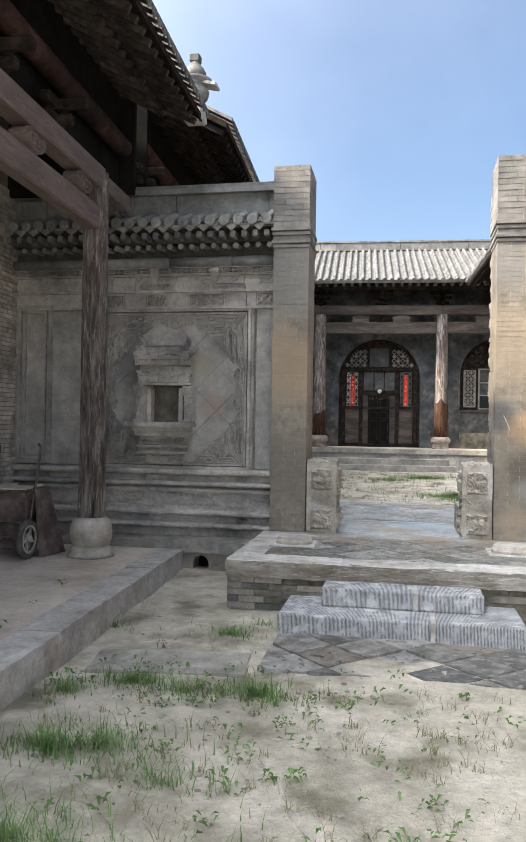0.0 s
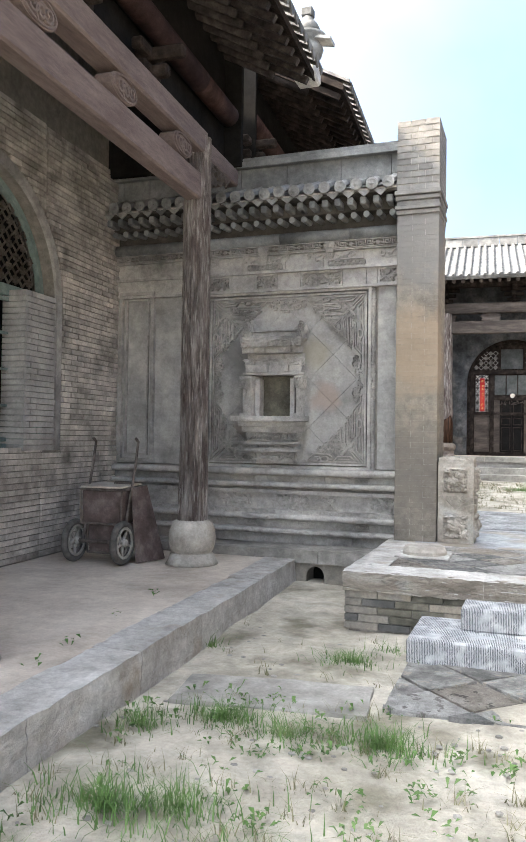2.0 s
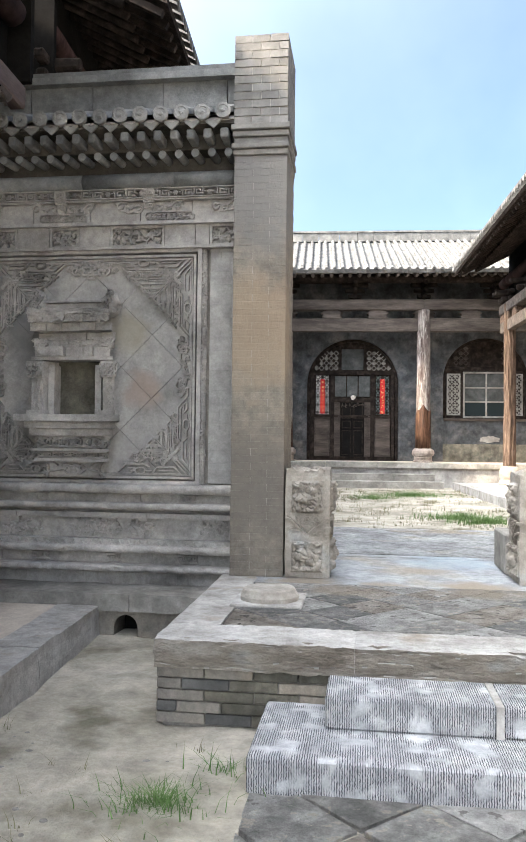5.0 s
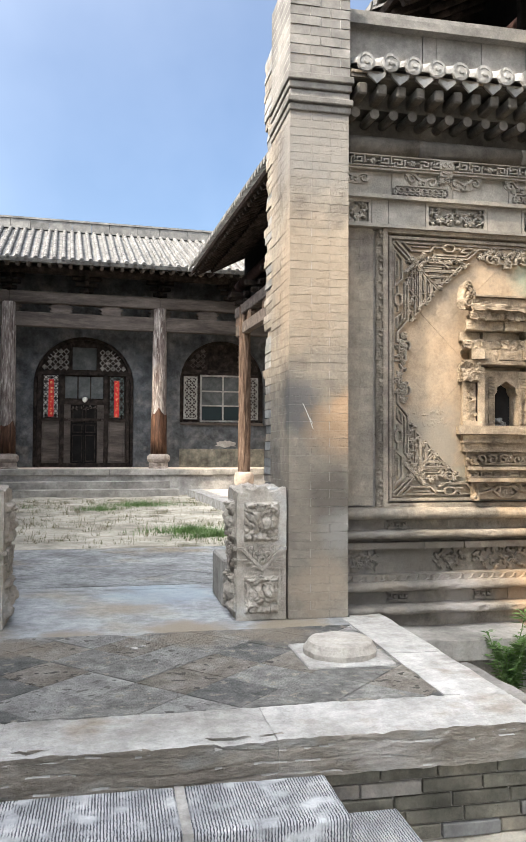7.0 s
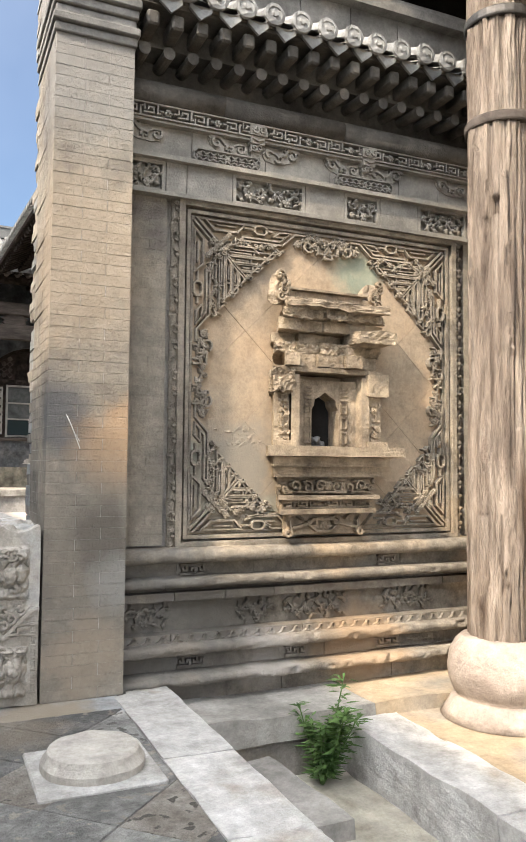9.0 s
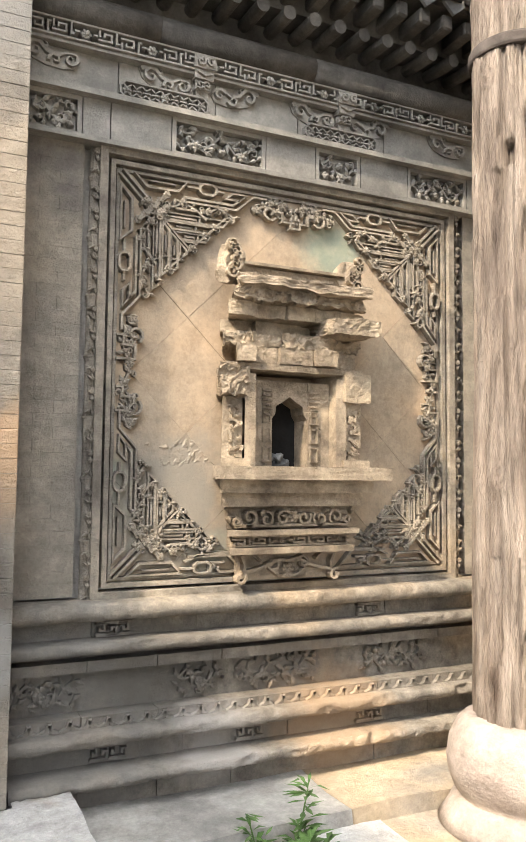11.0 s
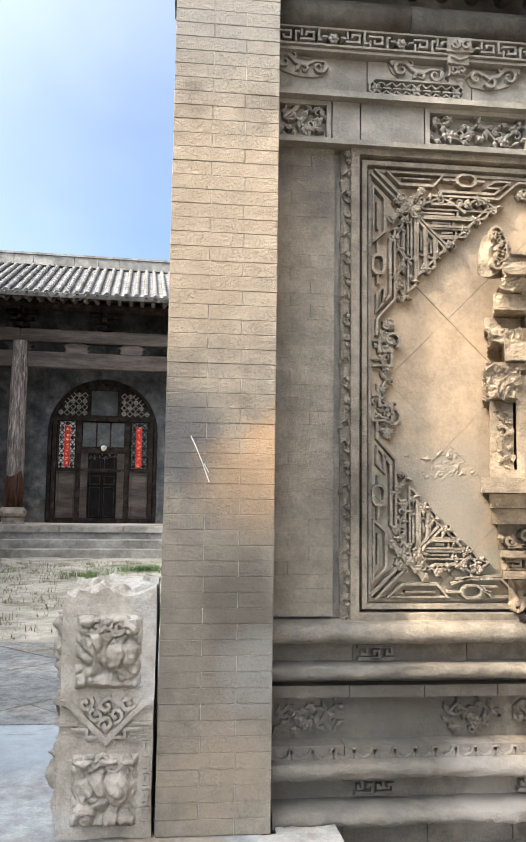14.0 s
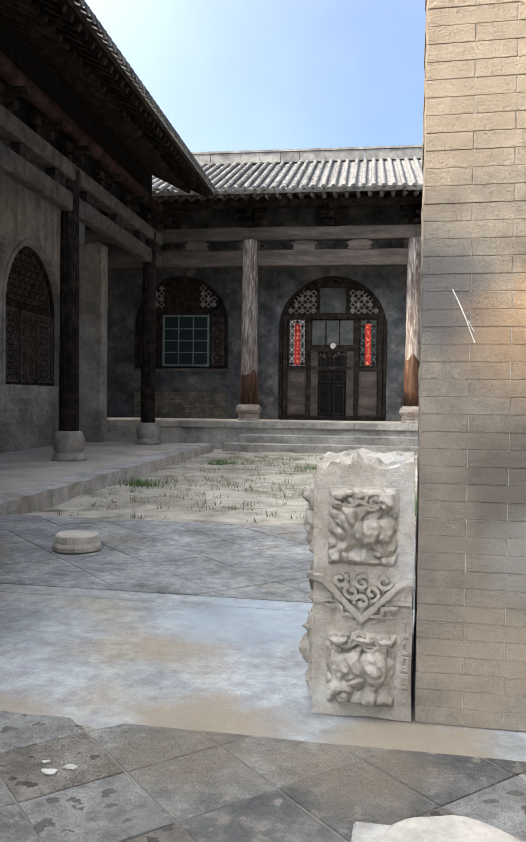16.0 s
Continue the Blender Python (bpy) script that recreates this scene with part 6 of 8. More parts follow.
    P("roof_slab", -0.39, 0.39, 10.0, z, z + 0.05, rough=0.03, cuts=18, label="broken roof slab")
    P("ridge", -0.3, 0.3, 10.17, z + 0.05, z + 0.13, rough=0.006, cuts=3)
    P("ridge_rib", -0.3, 0.3, 10.14, z + 0.135, z + 0.15)
    for f in (-1, 1):
        bm = bmesh.new()
        bmesh.ops.create_icosphere(bm, subdivisions=3, radius=0.085, matrix=Matrix.Translation((s * (c + f * 0.35), 10.2, z + 0.13)) @ Matrix.Diagonal((0.9, 0.9, 1.35, 1)))
        roughen(bm, 0.04, 14)
        for k in range(5):
            ribbon(bm, scroll(f * 0.35 + rng.uniform(-0.03, 0.03), z + 0.08 + 0.035 * k, 0.035, 1.2, k, f), 0.014, 0.03, at(10.13))
        part("ridge_ornament", bm, clay, sh, "weathered dragon-like ridge ornament")
    return sh


shrine(1, 3.03, True, 21)
shrine(-1, 3.22, False, 22)


# ---- ledge at the foot of the walls ----
def ledge(s, u0, u1, z, drain):
    l = thing("wall_ledge", "low stone ledge along the foot of the carved wall", "ledge", kind="structure")
    rng = random.Random(int(u1 * 10))
    u = u0
    while u < u1 - 0.05:
        uu = min(u1, u + rng.uniform(0.7, 1.2))
        x0, x1 = sorted((s * (u + 0.003), s * (uu - 0.003)))
        bm = bmesh.new()
        box(bm, x0, x1, 9.70, 10.18, z - 0.15, z + rng.uniform(-0.006, 0.006))
        bmesh.ops.subdivide_edges(bm, edges=bm.edges[:], cuts=4, use_grid_fill=True)
        roughen(bm, 0.018, 6)
        # sun-yellow copy from where the ledge is sunlit, plain stone before it
        part("ledge_stone", bm, OCHRE if s > 0 and u > 2.9 else STONE, l)
        u = uu
    if drain:
        a, b, top = drain
        c, r = (a + b) / 2, (b - a) / 2
        bm = bmesh.new()
        pts = [(c - r * math.cos(math.pi * k / 10), top - r + r * math.sin(math.pi * k / 10)) for k in range(11)]
        wall_with_arches(bm, u0, u1, -0.1, z - 0.15, 0.3, [(c, r, -0.05, top - r)], lambda u, d, zz: (s * u, 9.76 + d, zz), 10)
        part("brick_foot", bm, BRICK, l, "brick foot with an arched drain hole")
        # back of the drain, painted black for the dark inside
        bm = bmesh.new()
        x0, x1 = sorted((s * (c - r - 0.1), s * (c + r + 0.1)))
        box(bm, x0, x1, 10.07, 10.1, -0.1, z - 0.1)
        part("drain_back", bm, BLACK, l)
    else:
        x0, x1 = sorted((s * u0, s * u1))
        bm = bmesh.new()
        box(bm, x0, x1, 9.76, 10.17, -0.1, z - 0.15)
        part("brick_foot", bm, BRICK, l)


ledge(-1, 1.76, 5.5, 0.385, (2.44, 2.65, 0.2))
ledge(1, 1.92, 5.6, 0.40, None)


# ---- pier bricks ----
def pier_bricks(p, x0, x1, seed):
    rng = random.Random(seed)
    w = x1 - x0
    def brick_mesh(dx, dy, dz):
        bm = bmesh.new()
        box(bm, 0, dx, 0, dy, 0, dz)
        bevelled(bm, 0.002)
        return mesh_of(bm, "brick", PIER_BRICK)
    front = {0.37: (brick_mesh(w * 0.37 - 0.0015, 0.3, 0.0616), brick_mesh(w * 0.63 - 0.0015, 0.3, 0.0616)), 0.68: (brick_mesh(w * 0.68 - 0.0015, 0.3, 0.0616), brick_mesh(w * 0.32 - 0.0015, 0.3, 0.0616))}
    rear = brick_mesh(w, 0.345, 0.0616)
    z, k = 0.53, 0
    while z < 4.24:
        f = 0.37 if k % 2 else 0.68
        a, b = front[f]
        j = rng.uniform(-0.003, 0.003)
        share("brick", a, p, Matrix.Translation((x0, 10.0 + rng.uniform(-0.0008, 0.0012), z)))
        share("brick", b, p, Matrix.Translation((x0 + w * f + 0.0015, 10.0 + rng.uniform(-0.0008, 0.0012), z)))
        share("brick", rear, p, Matrix.Translation((x0 + j, 10.305, z)))
        z += 0.0625
        k += 1
    for dz, out in ((0.055, 0.02), (0.05, 0.045), (0.06, 0.01), (0.055, 0.03), (0.055, 0.055)):
        bm = bmesh.new()
        box(bm, x0 - out * 0.5, x1 + out * 0.5, 10.0 - out, 10.655, z, z + dz - 0.004)
        bevelled(bm, 0.006)
        part("corbel_course", bm, PIER_HEAD, p)
        z += dz
    bm = bmesh.new()
    box(bm, x0 - 0.003, x1 + 0.003, 9.991, 10.652, z, 5.345)
    part("pointing", bm, LIME, p, "pale lime pointing")
    k = 0
    while z < 5.36:
        n = 3
        for i in range(n):
            a = x0 - 0.008 + (w + 0.016) * (i + (0.5 if k % 2 and i else 0)) / n
            b = x0 - 0.008 + (w + 0.016) * min(1.0, (i + 1 + (0.5 if k % 2 else 0)) / n)
            if b - a < 0.01:
                continue
            bm = bmesh.new()
            box(bm, a + 0.004, b - 0.004, 9.983 + rng.uniform(-0.005, 0.004), 10.66, z + 0.004, z + 0.07)
            part("brick", bm, PIER_HEAD, p)
        z += 0.074
        k += 1


pier_bricks(PIER_L, -1.68, -1.205, 31)
pier_bricks(PIER_R, 1.18, 1.635, 32)


def broken_return(x0, x1, seed):
    """Torn brickwork of the lost gate, behind a pier."""
    rng = random.Random(seed)
    b = tagged(new("broken_brickwork"), "torn brick bonding left behind the gate pier", "brickwork", group="gate piers", kind="structure")
    z = 0.53
    while z < 5.12:
        y1 = 10.98 + 0.12 * noise.noise(Vector((seed, z * 0.9, 0))) + rng.uniform(-0.07, 0.07)
        bm = bmesh.new()
        j = rng.uniform(-0.012, 0.012)
        box(bm, x0 + j, x1 - 0.05 + j, 10.66, y1, z + 0.003, z + 0.064)
        roughen(bm, 0.014, 9)
        part("brick", bm, rng.choice((BRICK, PIER_BRICK, COPING)), b)
        z += 0.068


broken_return(1.2, 1.645, 41)
broken_return(-1.68, -1.225, 42)


def chalk_mark():
    bm = bmesh.new()
    ribbon(bm, [(1.285, 2.1), (1.305, 2.06), (1.335, 1.99), (1.355, 1.935), (1.365, 1.91)], 0.004, 0.0015, Matrix.Translation((0, 9.9985, 0)))
    ribbon(bm, [(1.34, 1.99), (1.362, 1.95)], 0.003, 0.0015, Matrix.Translation((0, 9.9985, 0)))
    part("chalk_scratch", bm, CHALK, PIER_R, "white chalk scratch")


chalk_mark()


# ---- gate stones ----
def relief_plate(bm, w, h, blobs, m, seed, n=34, base=0.026):
    """A raised panel whose face swells over a few rounded masses with carved folds."""
    k = int(n * h / w)
    grid = []
    for j in range(k + 1):
        row = []
        for i in range(n + 1):
            x, z = -w / 2 + w * i / n, h * j / k
            e = min(i, n - i, j * n / k, (k - j) * n / k) / n
            edge = min(1.0, e * 14)
            d = base
            for bx, bz, rx, rz, hh in blobs:
                q = ((x - bx * w) / (rx * w)) ** 2 + ((z - bz * h) / (rz * h)) ** 2
                d = max(d, base + 0.75 * hh * max(0.0, 1 - q) ** 0.6)
            d += 0.007 * noise.noise(Vector((x * 45, z * 45, seed))) - 0.02 * (1 - min(1, 5 * abs(noise.noise(Vector((x * 17, z * 17, seed + 5)))))) + 0.012 * noise.noise(Vector((x * 20, z * 20, seed + 9)))
            row.append(bm.verts.new(m @ Vector((x, -d * edge, z))))
        grid.append(row)
    for a, b in zip(grid, grid[1:]):
        for i in range(n):
            bm.faces.new((a[i], a[i + 1], b[i + 1], b[i]))


def gate_stone(s, x_in, x_out):
    st = thing("gate_stone", "carved pale stone gate block with animal reliefs and a broken top", "gate stone", group="gate stones")
    rng = random.Random(50 + s)
    x0, x1 = sorted((s * x_in, s * x_out))
    bm = bmesh.new()
    box(bm, x0, x1, 10.0, 10.45, 0.531, 1.42)
    bmesh.ops.subdivide_edges(bm, edges=bm.edges[:], cuts=7, use_grid_fill=True)
    roughen(bm, 0.005, 9)
    body = part("body", bm, GATE_STONE, st)
    bm = bmesh.new()
    box(bm, x0 + 0.002, x1 - 0.002, 10.003, 10.447, 1.4, 1.47)
    bmesh.ops.subdivide_edges(bm, edges=bm.edges[:], cuts=18, use_grid_fill=True)
    for v in bm.verts:
        up = max(0.0, (v.co.z - 1.415) / 0.055)
        v.co.z += up * (0.04 * noise.noise(v.co * 8) + 0.025 * noise.noise(v.co * 19) + 0.012 * noise.noise(v.co * 45))
        v.co += up * (0.012 * noise.noise_vector(v.co * 15) + 0.006 * noise.noise_vector(v.co * 40))
    part("broken_top", bm, GATE_STONE, st, "broken rough top")
    cx = (x0 + x1) / 2
    faces = [(Matrix.Translation((cx, 10.0, 0)), x1 - x0, s), (Matrix.Translation((s * x_in, 10.225, 0)) @ pose(0, 0, 0, 0, 0, -90 if s > 0 else 90), 0.45, 1)]
    horse = [(-0.05, 0.42, 0.28, 0.16, 0.045), (0.2, 0.45, 0.24, 0.16, 0.05), (-0.2, 0.6, 0.13, 0.2, 0.055), (-0.25, 0.25, 0.08, 0.2, 0.035), (0.0, 0.12, 0.4, 0.1, 0.025), (0.25, 0.2, 0.12, 0.15, 0.035), (-0.3, 0.9, 0.14, 0.08, 0.04), (0.0, 0.92, 0.16, 0.07, 0.04), (0.32, 0.82, 0.12, 0.1, 0.05)]
    lion = [(0.18, 0.55, 0.2, 0.24, 0.06), (-0.12, 0.5, 0.26, 0.24, 0.045), (-0.25, 0.2, 0.16, 0.18, 0.04), (0.1, 0.12, 0.3, 0.1, 0.03), (-0.28, 0.9, 0.18, 0.08, 0.04), (0.05, 0.93, 0.16, 0.06, 0.035), (0.33, 0.9, 0.12, 0.07, 0.04)]
    for m, w, f in faces:
        pw = w * 0.72
        flip = Matrix.Diagonal((f, 1, 1, 1))
        for z0, h, blobs, sd in ((0.575, 0.275, lion, 3), (1.09, 0.295, horse, 8)):
            bm = bmesh.new()
            relief_plate(bm, pw, h, blobs, m @ Matrix.Translation((0, 0.003, z0)) @ flip, sd + s, 56)
            part("relief_panel", bm, GATE_STONE, body, "worn animal relief", smooth=True)
        for z0 in (0.585, 1.1):
            bm = bmesh.new()
            cloud = m @ Matrix.Translation((0, -0.012, 0))
            for k, x in enumerate((-0.36, -0.2, -0.02, 0.14, 0.34)):
                ribbon(bm, scroll(pw * x, z0 + 0.245 - 0.012 * (k % 2), 0.024 + 0.008 * (k % 2), 1.1, 1.2 * k, 1 if k % 2 else -1, 12), 0.013, 0.022, cloud)
            ribbon(bm, [(pw * (-0.42 + 0.12 * k), z0 + 0.225 + 0.014 * math.sin(2.4 * k)) for k in range(8)], 0.014, 0.018, cloud)
            part("cloud_carving", bm, GATE_STONE, body)
        bm = bmesh.new()
        ribbon(bm, [(-w * 0.495, 1.045), (-w * 0.4, 1.045), (0, 0.9), (w * 0.4, 1.045), (w * 0.495, 1.045)], 0.026, 0.024, m)
        for f3 in (-1, 1):
            ribbon(bm, [(f3 * w * 0.36, 0.945), (f3 * w * 0.2, 0.945), (f3 * w * 0.2, 0.915), (f3 * w * 0.08, 0.915)], 0.014, 0.02, m)
            ribbon(bm, [(f3 * w * 0.49, 0.965), (f3 * w * 0.3, 0.965)], 0.014, 0.018, m)
        for k, (x, z) in enumerate(((-0.22, 1.045), (-0.1, 1.0), (0.0, 0.965), (0.1, 1.0), (0.22, 1.045), (0.0, 1.035))):
            ribbon(bm, scroll(w * x, z, 0.03, 1.1, 0.8 + 1.3 * k, 1 if k % 2 else -1, 12), 0.014, 0.026, m)
        part("apron_relief", bm, GATE_STONE, body)
        bm = bmesh.new()
        for k in range(5):
            z = 0.6 + 0.062 * k
            ribbon(bm, [(w * 0.4, z), (w * 0.46, z), (w * 0.46, z + 0.044), (w * 0.41, z + 0.044), (w * 0.41, z + 0.022)], 0.009, 0.013, m)
        for k in range(5):
            a = w * (-0.05 + 0.1 * k)
            ribbon(bm, [(a, 0.9), (a + 0.03, 0.9), (a + 0.03, 0.92), (a + 0.008, 0.92)], 0.006, 0.006, m)
        ribbon(bm, [(-w * 0.38, 1.38), (w * 0.38, 1.38)], 0.006, 0.005, m)
        tagged(part("fret_border", bm, GATE_STONE, body), kind="stuff")
    if s < 0:
        return st
    bm = bmesh.new()
    a, b = sorted((s * (x_in - 0.03), s * x_out))
    box(bm, a, b, 10.47, 11.08, 0.53, 0.9)
    bevelled(bm, 0.015)
    part("sill_block", bm, STONE, st, "plain slotted stone block behind")
    return st


gate_stone(1, 0.8, 1.165)
gate_stone(-1, 0.8, 1.19)


# ---- column bases left on the platform ----
def stump_base(x, y, r, label, tall=0.085, plinth=1.3):
    b = thing("column_base_stone", label, "column base", group="old column bases")
    bm = bmesh.new()
    box(bm, x - r * plinth, x + r * plinth, y - r * plinth, y + r * plinth, 0.50, 0.545)
    bevelled(bm, 0.008)
    part("plinth", bm, PALE_STONE, b)
    bm = bmesh.new()
    lathe(bm, [(r * 1.1, 0), (r * 1.1, 0.03), (r * 1.02, 0.055), (r * 0.97, tall - 0.008), (r * 0.9, tall), (r * 0.3, tall + 0.002)], Matrix.Translation((x, y, 0.545)), 36)
    roughen(bm, 0.006, 12)
    part("drum", bm, WHITE_STONE, b)


stump_base(1.27, 9.02, 0.2, "low round pale stone column base on a square plinth")
stump_base(-1.2, 9.02, 0.2, "low round pale stone column base on a square plinth")
stump_base(-1.33, 12.6, 0.165, "low round pale stone column base on the paving", 0.115, 0.7)


# ---- diamond paving ----
def paving(name, keep, side, cx, cy, z0, z1, label, parent, mat, seed, reach=9, tilt=0.004, gap=0.006):
    rng = random.Random(seed)
    for poly in diamonds(side, keep, cx, cy, reach):
        bm = bmesh.new()
        q = shrink(poly, gap)
        t = z1 + rng.uniform(-tilt, tilt)
        a, b = rng.uniform(-tilt, tilt) * 2, rng.uniform(-tilt, tilt) * 2
        mx, my = sum(p[0] for p in q) / len(q), sum(p[1] for p in q) / len(q)
        top = [bm.verts.new((x, y, t + a * (x - mx) + b * (y - my))) for x, y in q]
        low = [bm.verts.new((x, y, z0)) for x, y in q]
        bm.faces.new(top)
        for k in range(len(q)):
            bm.faces.new((top[k], low[k], low[(k + 1) % len(q)], top[(k + 1) % len(q)]))
        part("paving_tile", bm, rng.choice(mat), parent)


paving("tile", rect_keep(-1.41, 1.575, 8.225, 9.77), 0.34, 0.05, 8.95, 0.5, 0.5287, "", PLATFORM, FLAGS, 61, tilt=0.0018, gap=0.006)
FRONT_PAVING = tagged(new("pavement"), "worn grey diamond paving at the foot of the steps", "pavement", kind="structure")
paving("tile", rect_keep(-1.05, 2.3, 5.95, 7.1) + [(-0.7, -1, -5.0), (0.25, -1, -5.55)], 0.43, 0.1, 6.4, -0.06, 0.03, "", FRONT_PAVING, FLAGS, 62, tilt=0.008, gap=0.016)


BACK_PAVING = tagged(new("pavement"), "washed bluish grey paving behind the gate", "pavement", kind="structure")
paving("tile", rect_keep(-2.7, 2.7, 11.52, 14.05), 0.46, 0.0, 12.6, 0.5, 0.536, "", BACK_PAVING, (FLAG_BLUE,), 63, tilt=0.002)


def loose_slab(x, y, w, d, rot, z, label):
    bm = bmesh.new()
    box(bm, -w / 2, w / 2, -d / 2, d / 2, -0.08, 0)
    bmesh.ops.subdivide_edges(bm, edges=bm.edges[:], cuts=6, use_grid_fill=True)
    roughen(bm, 0.015, 4)
    ob = part("stone_slab", bm, STONE, None, m=pose(x, y, z, 0, 0, rot))
    tagged(ob, label, "slab")


loose_slab(-1.75, 5.95, 1.25, 0.55, 8, 0.035, "flat grey stone slab sunk in the sandy yard")
loose_slab(2.08, 8.8, 0.22, 0.72, 4, 0.40, "long pale stone block beside the platform")


def platform_bricks():
    """Brick courses under the platform's edge slabs."""
    rng = random.Random(70)
    for k in range(5):
        z = 0.02 + k * 0.068
        for axis, lo, hi in (("x", -1.74, 1.9), ("l", 7.84, 10.0), ("r", 7.84, 10.0)):
            u = lo - (0.14 if k % 2 else 0)
            while u < hi - 0.02:
                uu = min(hi, u + 0.285 + rng.uniform(-0.02, 0.02))
                a, b = max(u, lo) + 0.004, uu - 0.004
                if b - a > 0.02:
                    bm = bmesh.new()
                    o = rng.uniform(-0.006, 0.006)
                    if axis == "x":
                        box(bm, a, b, 7.84 + o, 7.95, z + 0.004, z + 0.064)
                    elif axis == "l":
                        box(bm, -1.735 + o, -1.65, a, b, z + 0.004, z + 0.064)
                    else:
                        box(bm, 1.8, 1.895 + o, a, b, z + 0.004, z + 0.064)
                    bevelled(bm, 0.004)
                    part("brick", bm, rng.choice((TILE_DARK, MOSS_AND_SHADE, MOSS_AND_SHADE, BRICK)), PLATFORM)
                u = uu


platform_bricks()


# ---- lattice and joinery ----
def bar(bm, a, b, w, m, h=0.02):
    ribbon(bm, [a, b], w, h, m)


def lattice(bm, x0, x1, z0, z1, m, cell=0.11, w=0.014, h=0.02, inside=None):
    """Window tracery: crossed bars with small squares set on the diagonal."""
    nx, nz = max(1, round((x1 - x0) / cell)), max(1, round((z1 - z0) / cell))
    dx, dz = (x1 - x0) / nx, (z1 - z0) / nz
    ok = inside or (lambda x, z: True)
    for i in range(nx):
        for j in range(nz):
            cx, cz = x0 + dx * (i + 0.5), z0 + dz * (j + 0.5)
            if not ok(cx, cz):
                continue
            if (i + j) % 2:
                ribbon(bm, [(cx - dx / 2, cz), (cx, cz - dz / 2), (cx + dx / 2, cz), (cx, cz + dz / 2)], w, h, m, close=True)
            else:
                bar(bm, (cx - dx / 2, cz), (cx + dx / 2, cz), w, m, h)
                bar(bm, (cx, cz - dz / 2), (cx, cz + dz / 2), w, m, h)
                ribbon(bm, [(cx - dx / 4, cz - dz / 4), (cx + dx / 4, cz - dz / 4), (cx + dx / 4, cz + dz / 4), (cx - dx / 4, cz + dz / 4)], w, h, m, close=True)


def frame_rect(bm, x0, x1, z0, z1, w, h, m):
    ribbon(bm, [(x0 + w / 2, z0 + w / 2), (x1 - w / 2, z0 + w / 2), (x1 - w / 2, z1 - w / 2), (x0 + w / 2, z1 - w / 2)], w, h, m, close=True)


def arch_band(bm, c, r, spring, sill, w, h, m, n=24):
    pts = [(c - r + w / 2, sill)] + [(c - (r - w / 2) * math.cos(math.pi * k / n), spring + (r - w / 2) * math.sin(math.pi * k / n)) for k in range(n + 1)] + [(c + r - w / 2, sill)]
    ribbon(bm, pts, w, h, m)


def couplet(parent, x, z0, z1, m, seed):
    rng = random.Random(seed)
    bm = bmesh.new()
    extrude_outline(bm, [(x - 0.075, z0), (x + 0.075, z0), (x + 0.075, z1), (x - 0.075, z1)], 0.004, m @ Matrix.Translation((0, -0.004, 0)))
    paper = part("red_couplet", bm, RED_PAPER, parent, "red paper couplet with gold brush strokes")
    bm = bmesh.new()
    n = 7
    for k in range(n):
        z = z0 + (z1 - z0) * (k + 0.5) / n
        for _ in range(3):
            a, b = x + rng.uniform(-0.05, 0.0), z + rng.uniform(-0.05, 0.05)
            bar(bm, (a, b), (a + rng.uniform(0.03, 0.06), b + rng.uniform(-0.03, 0.03)), 0.016, m @ Matrix.Translation((0, -0.005, 0)), 0.002)
    tagged(part("ink_strokes", bm, GOLD_INK, paper), kind="stuff")


def arched_opening_frame(parent, name, label, c, r, spring, sill, m, mat):
    bm = bmesh.new()
    arch_band(bm, c, r, spring, sill, 0.1, 0.06, m)
    return part(name, bm, mat, parent, label)


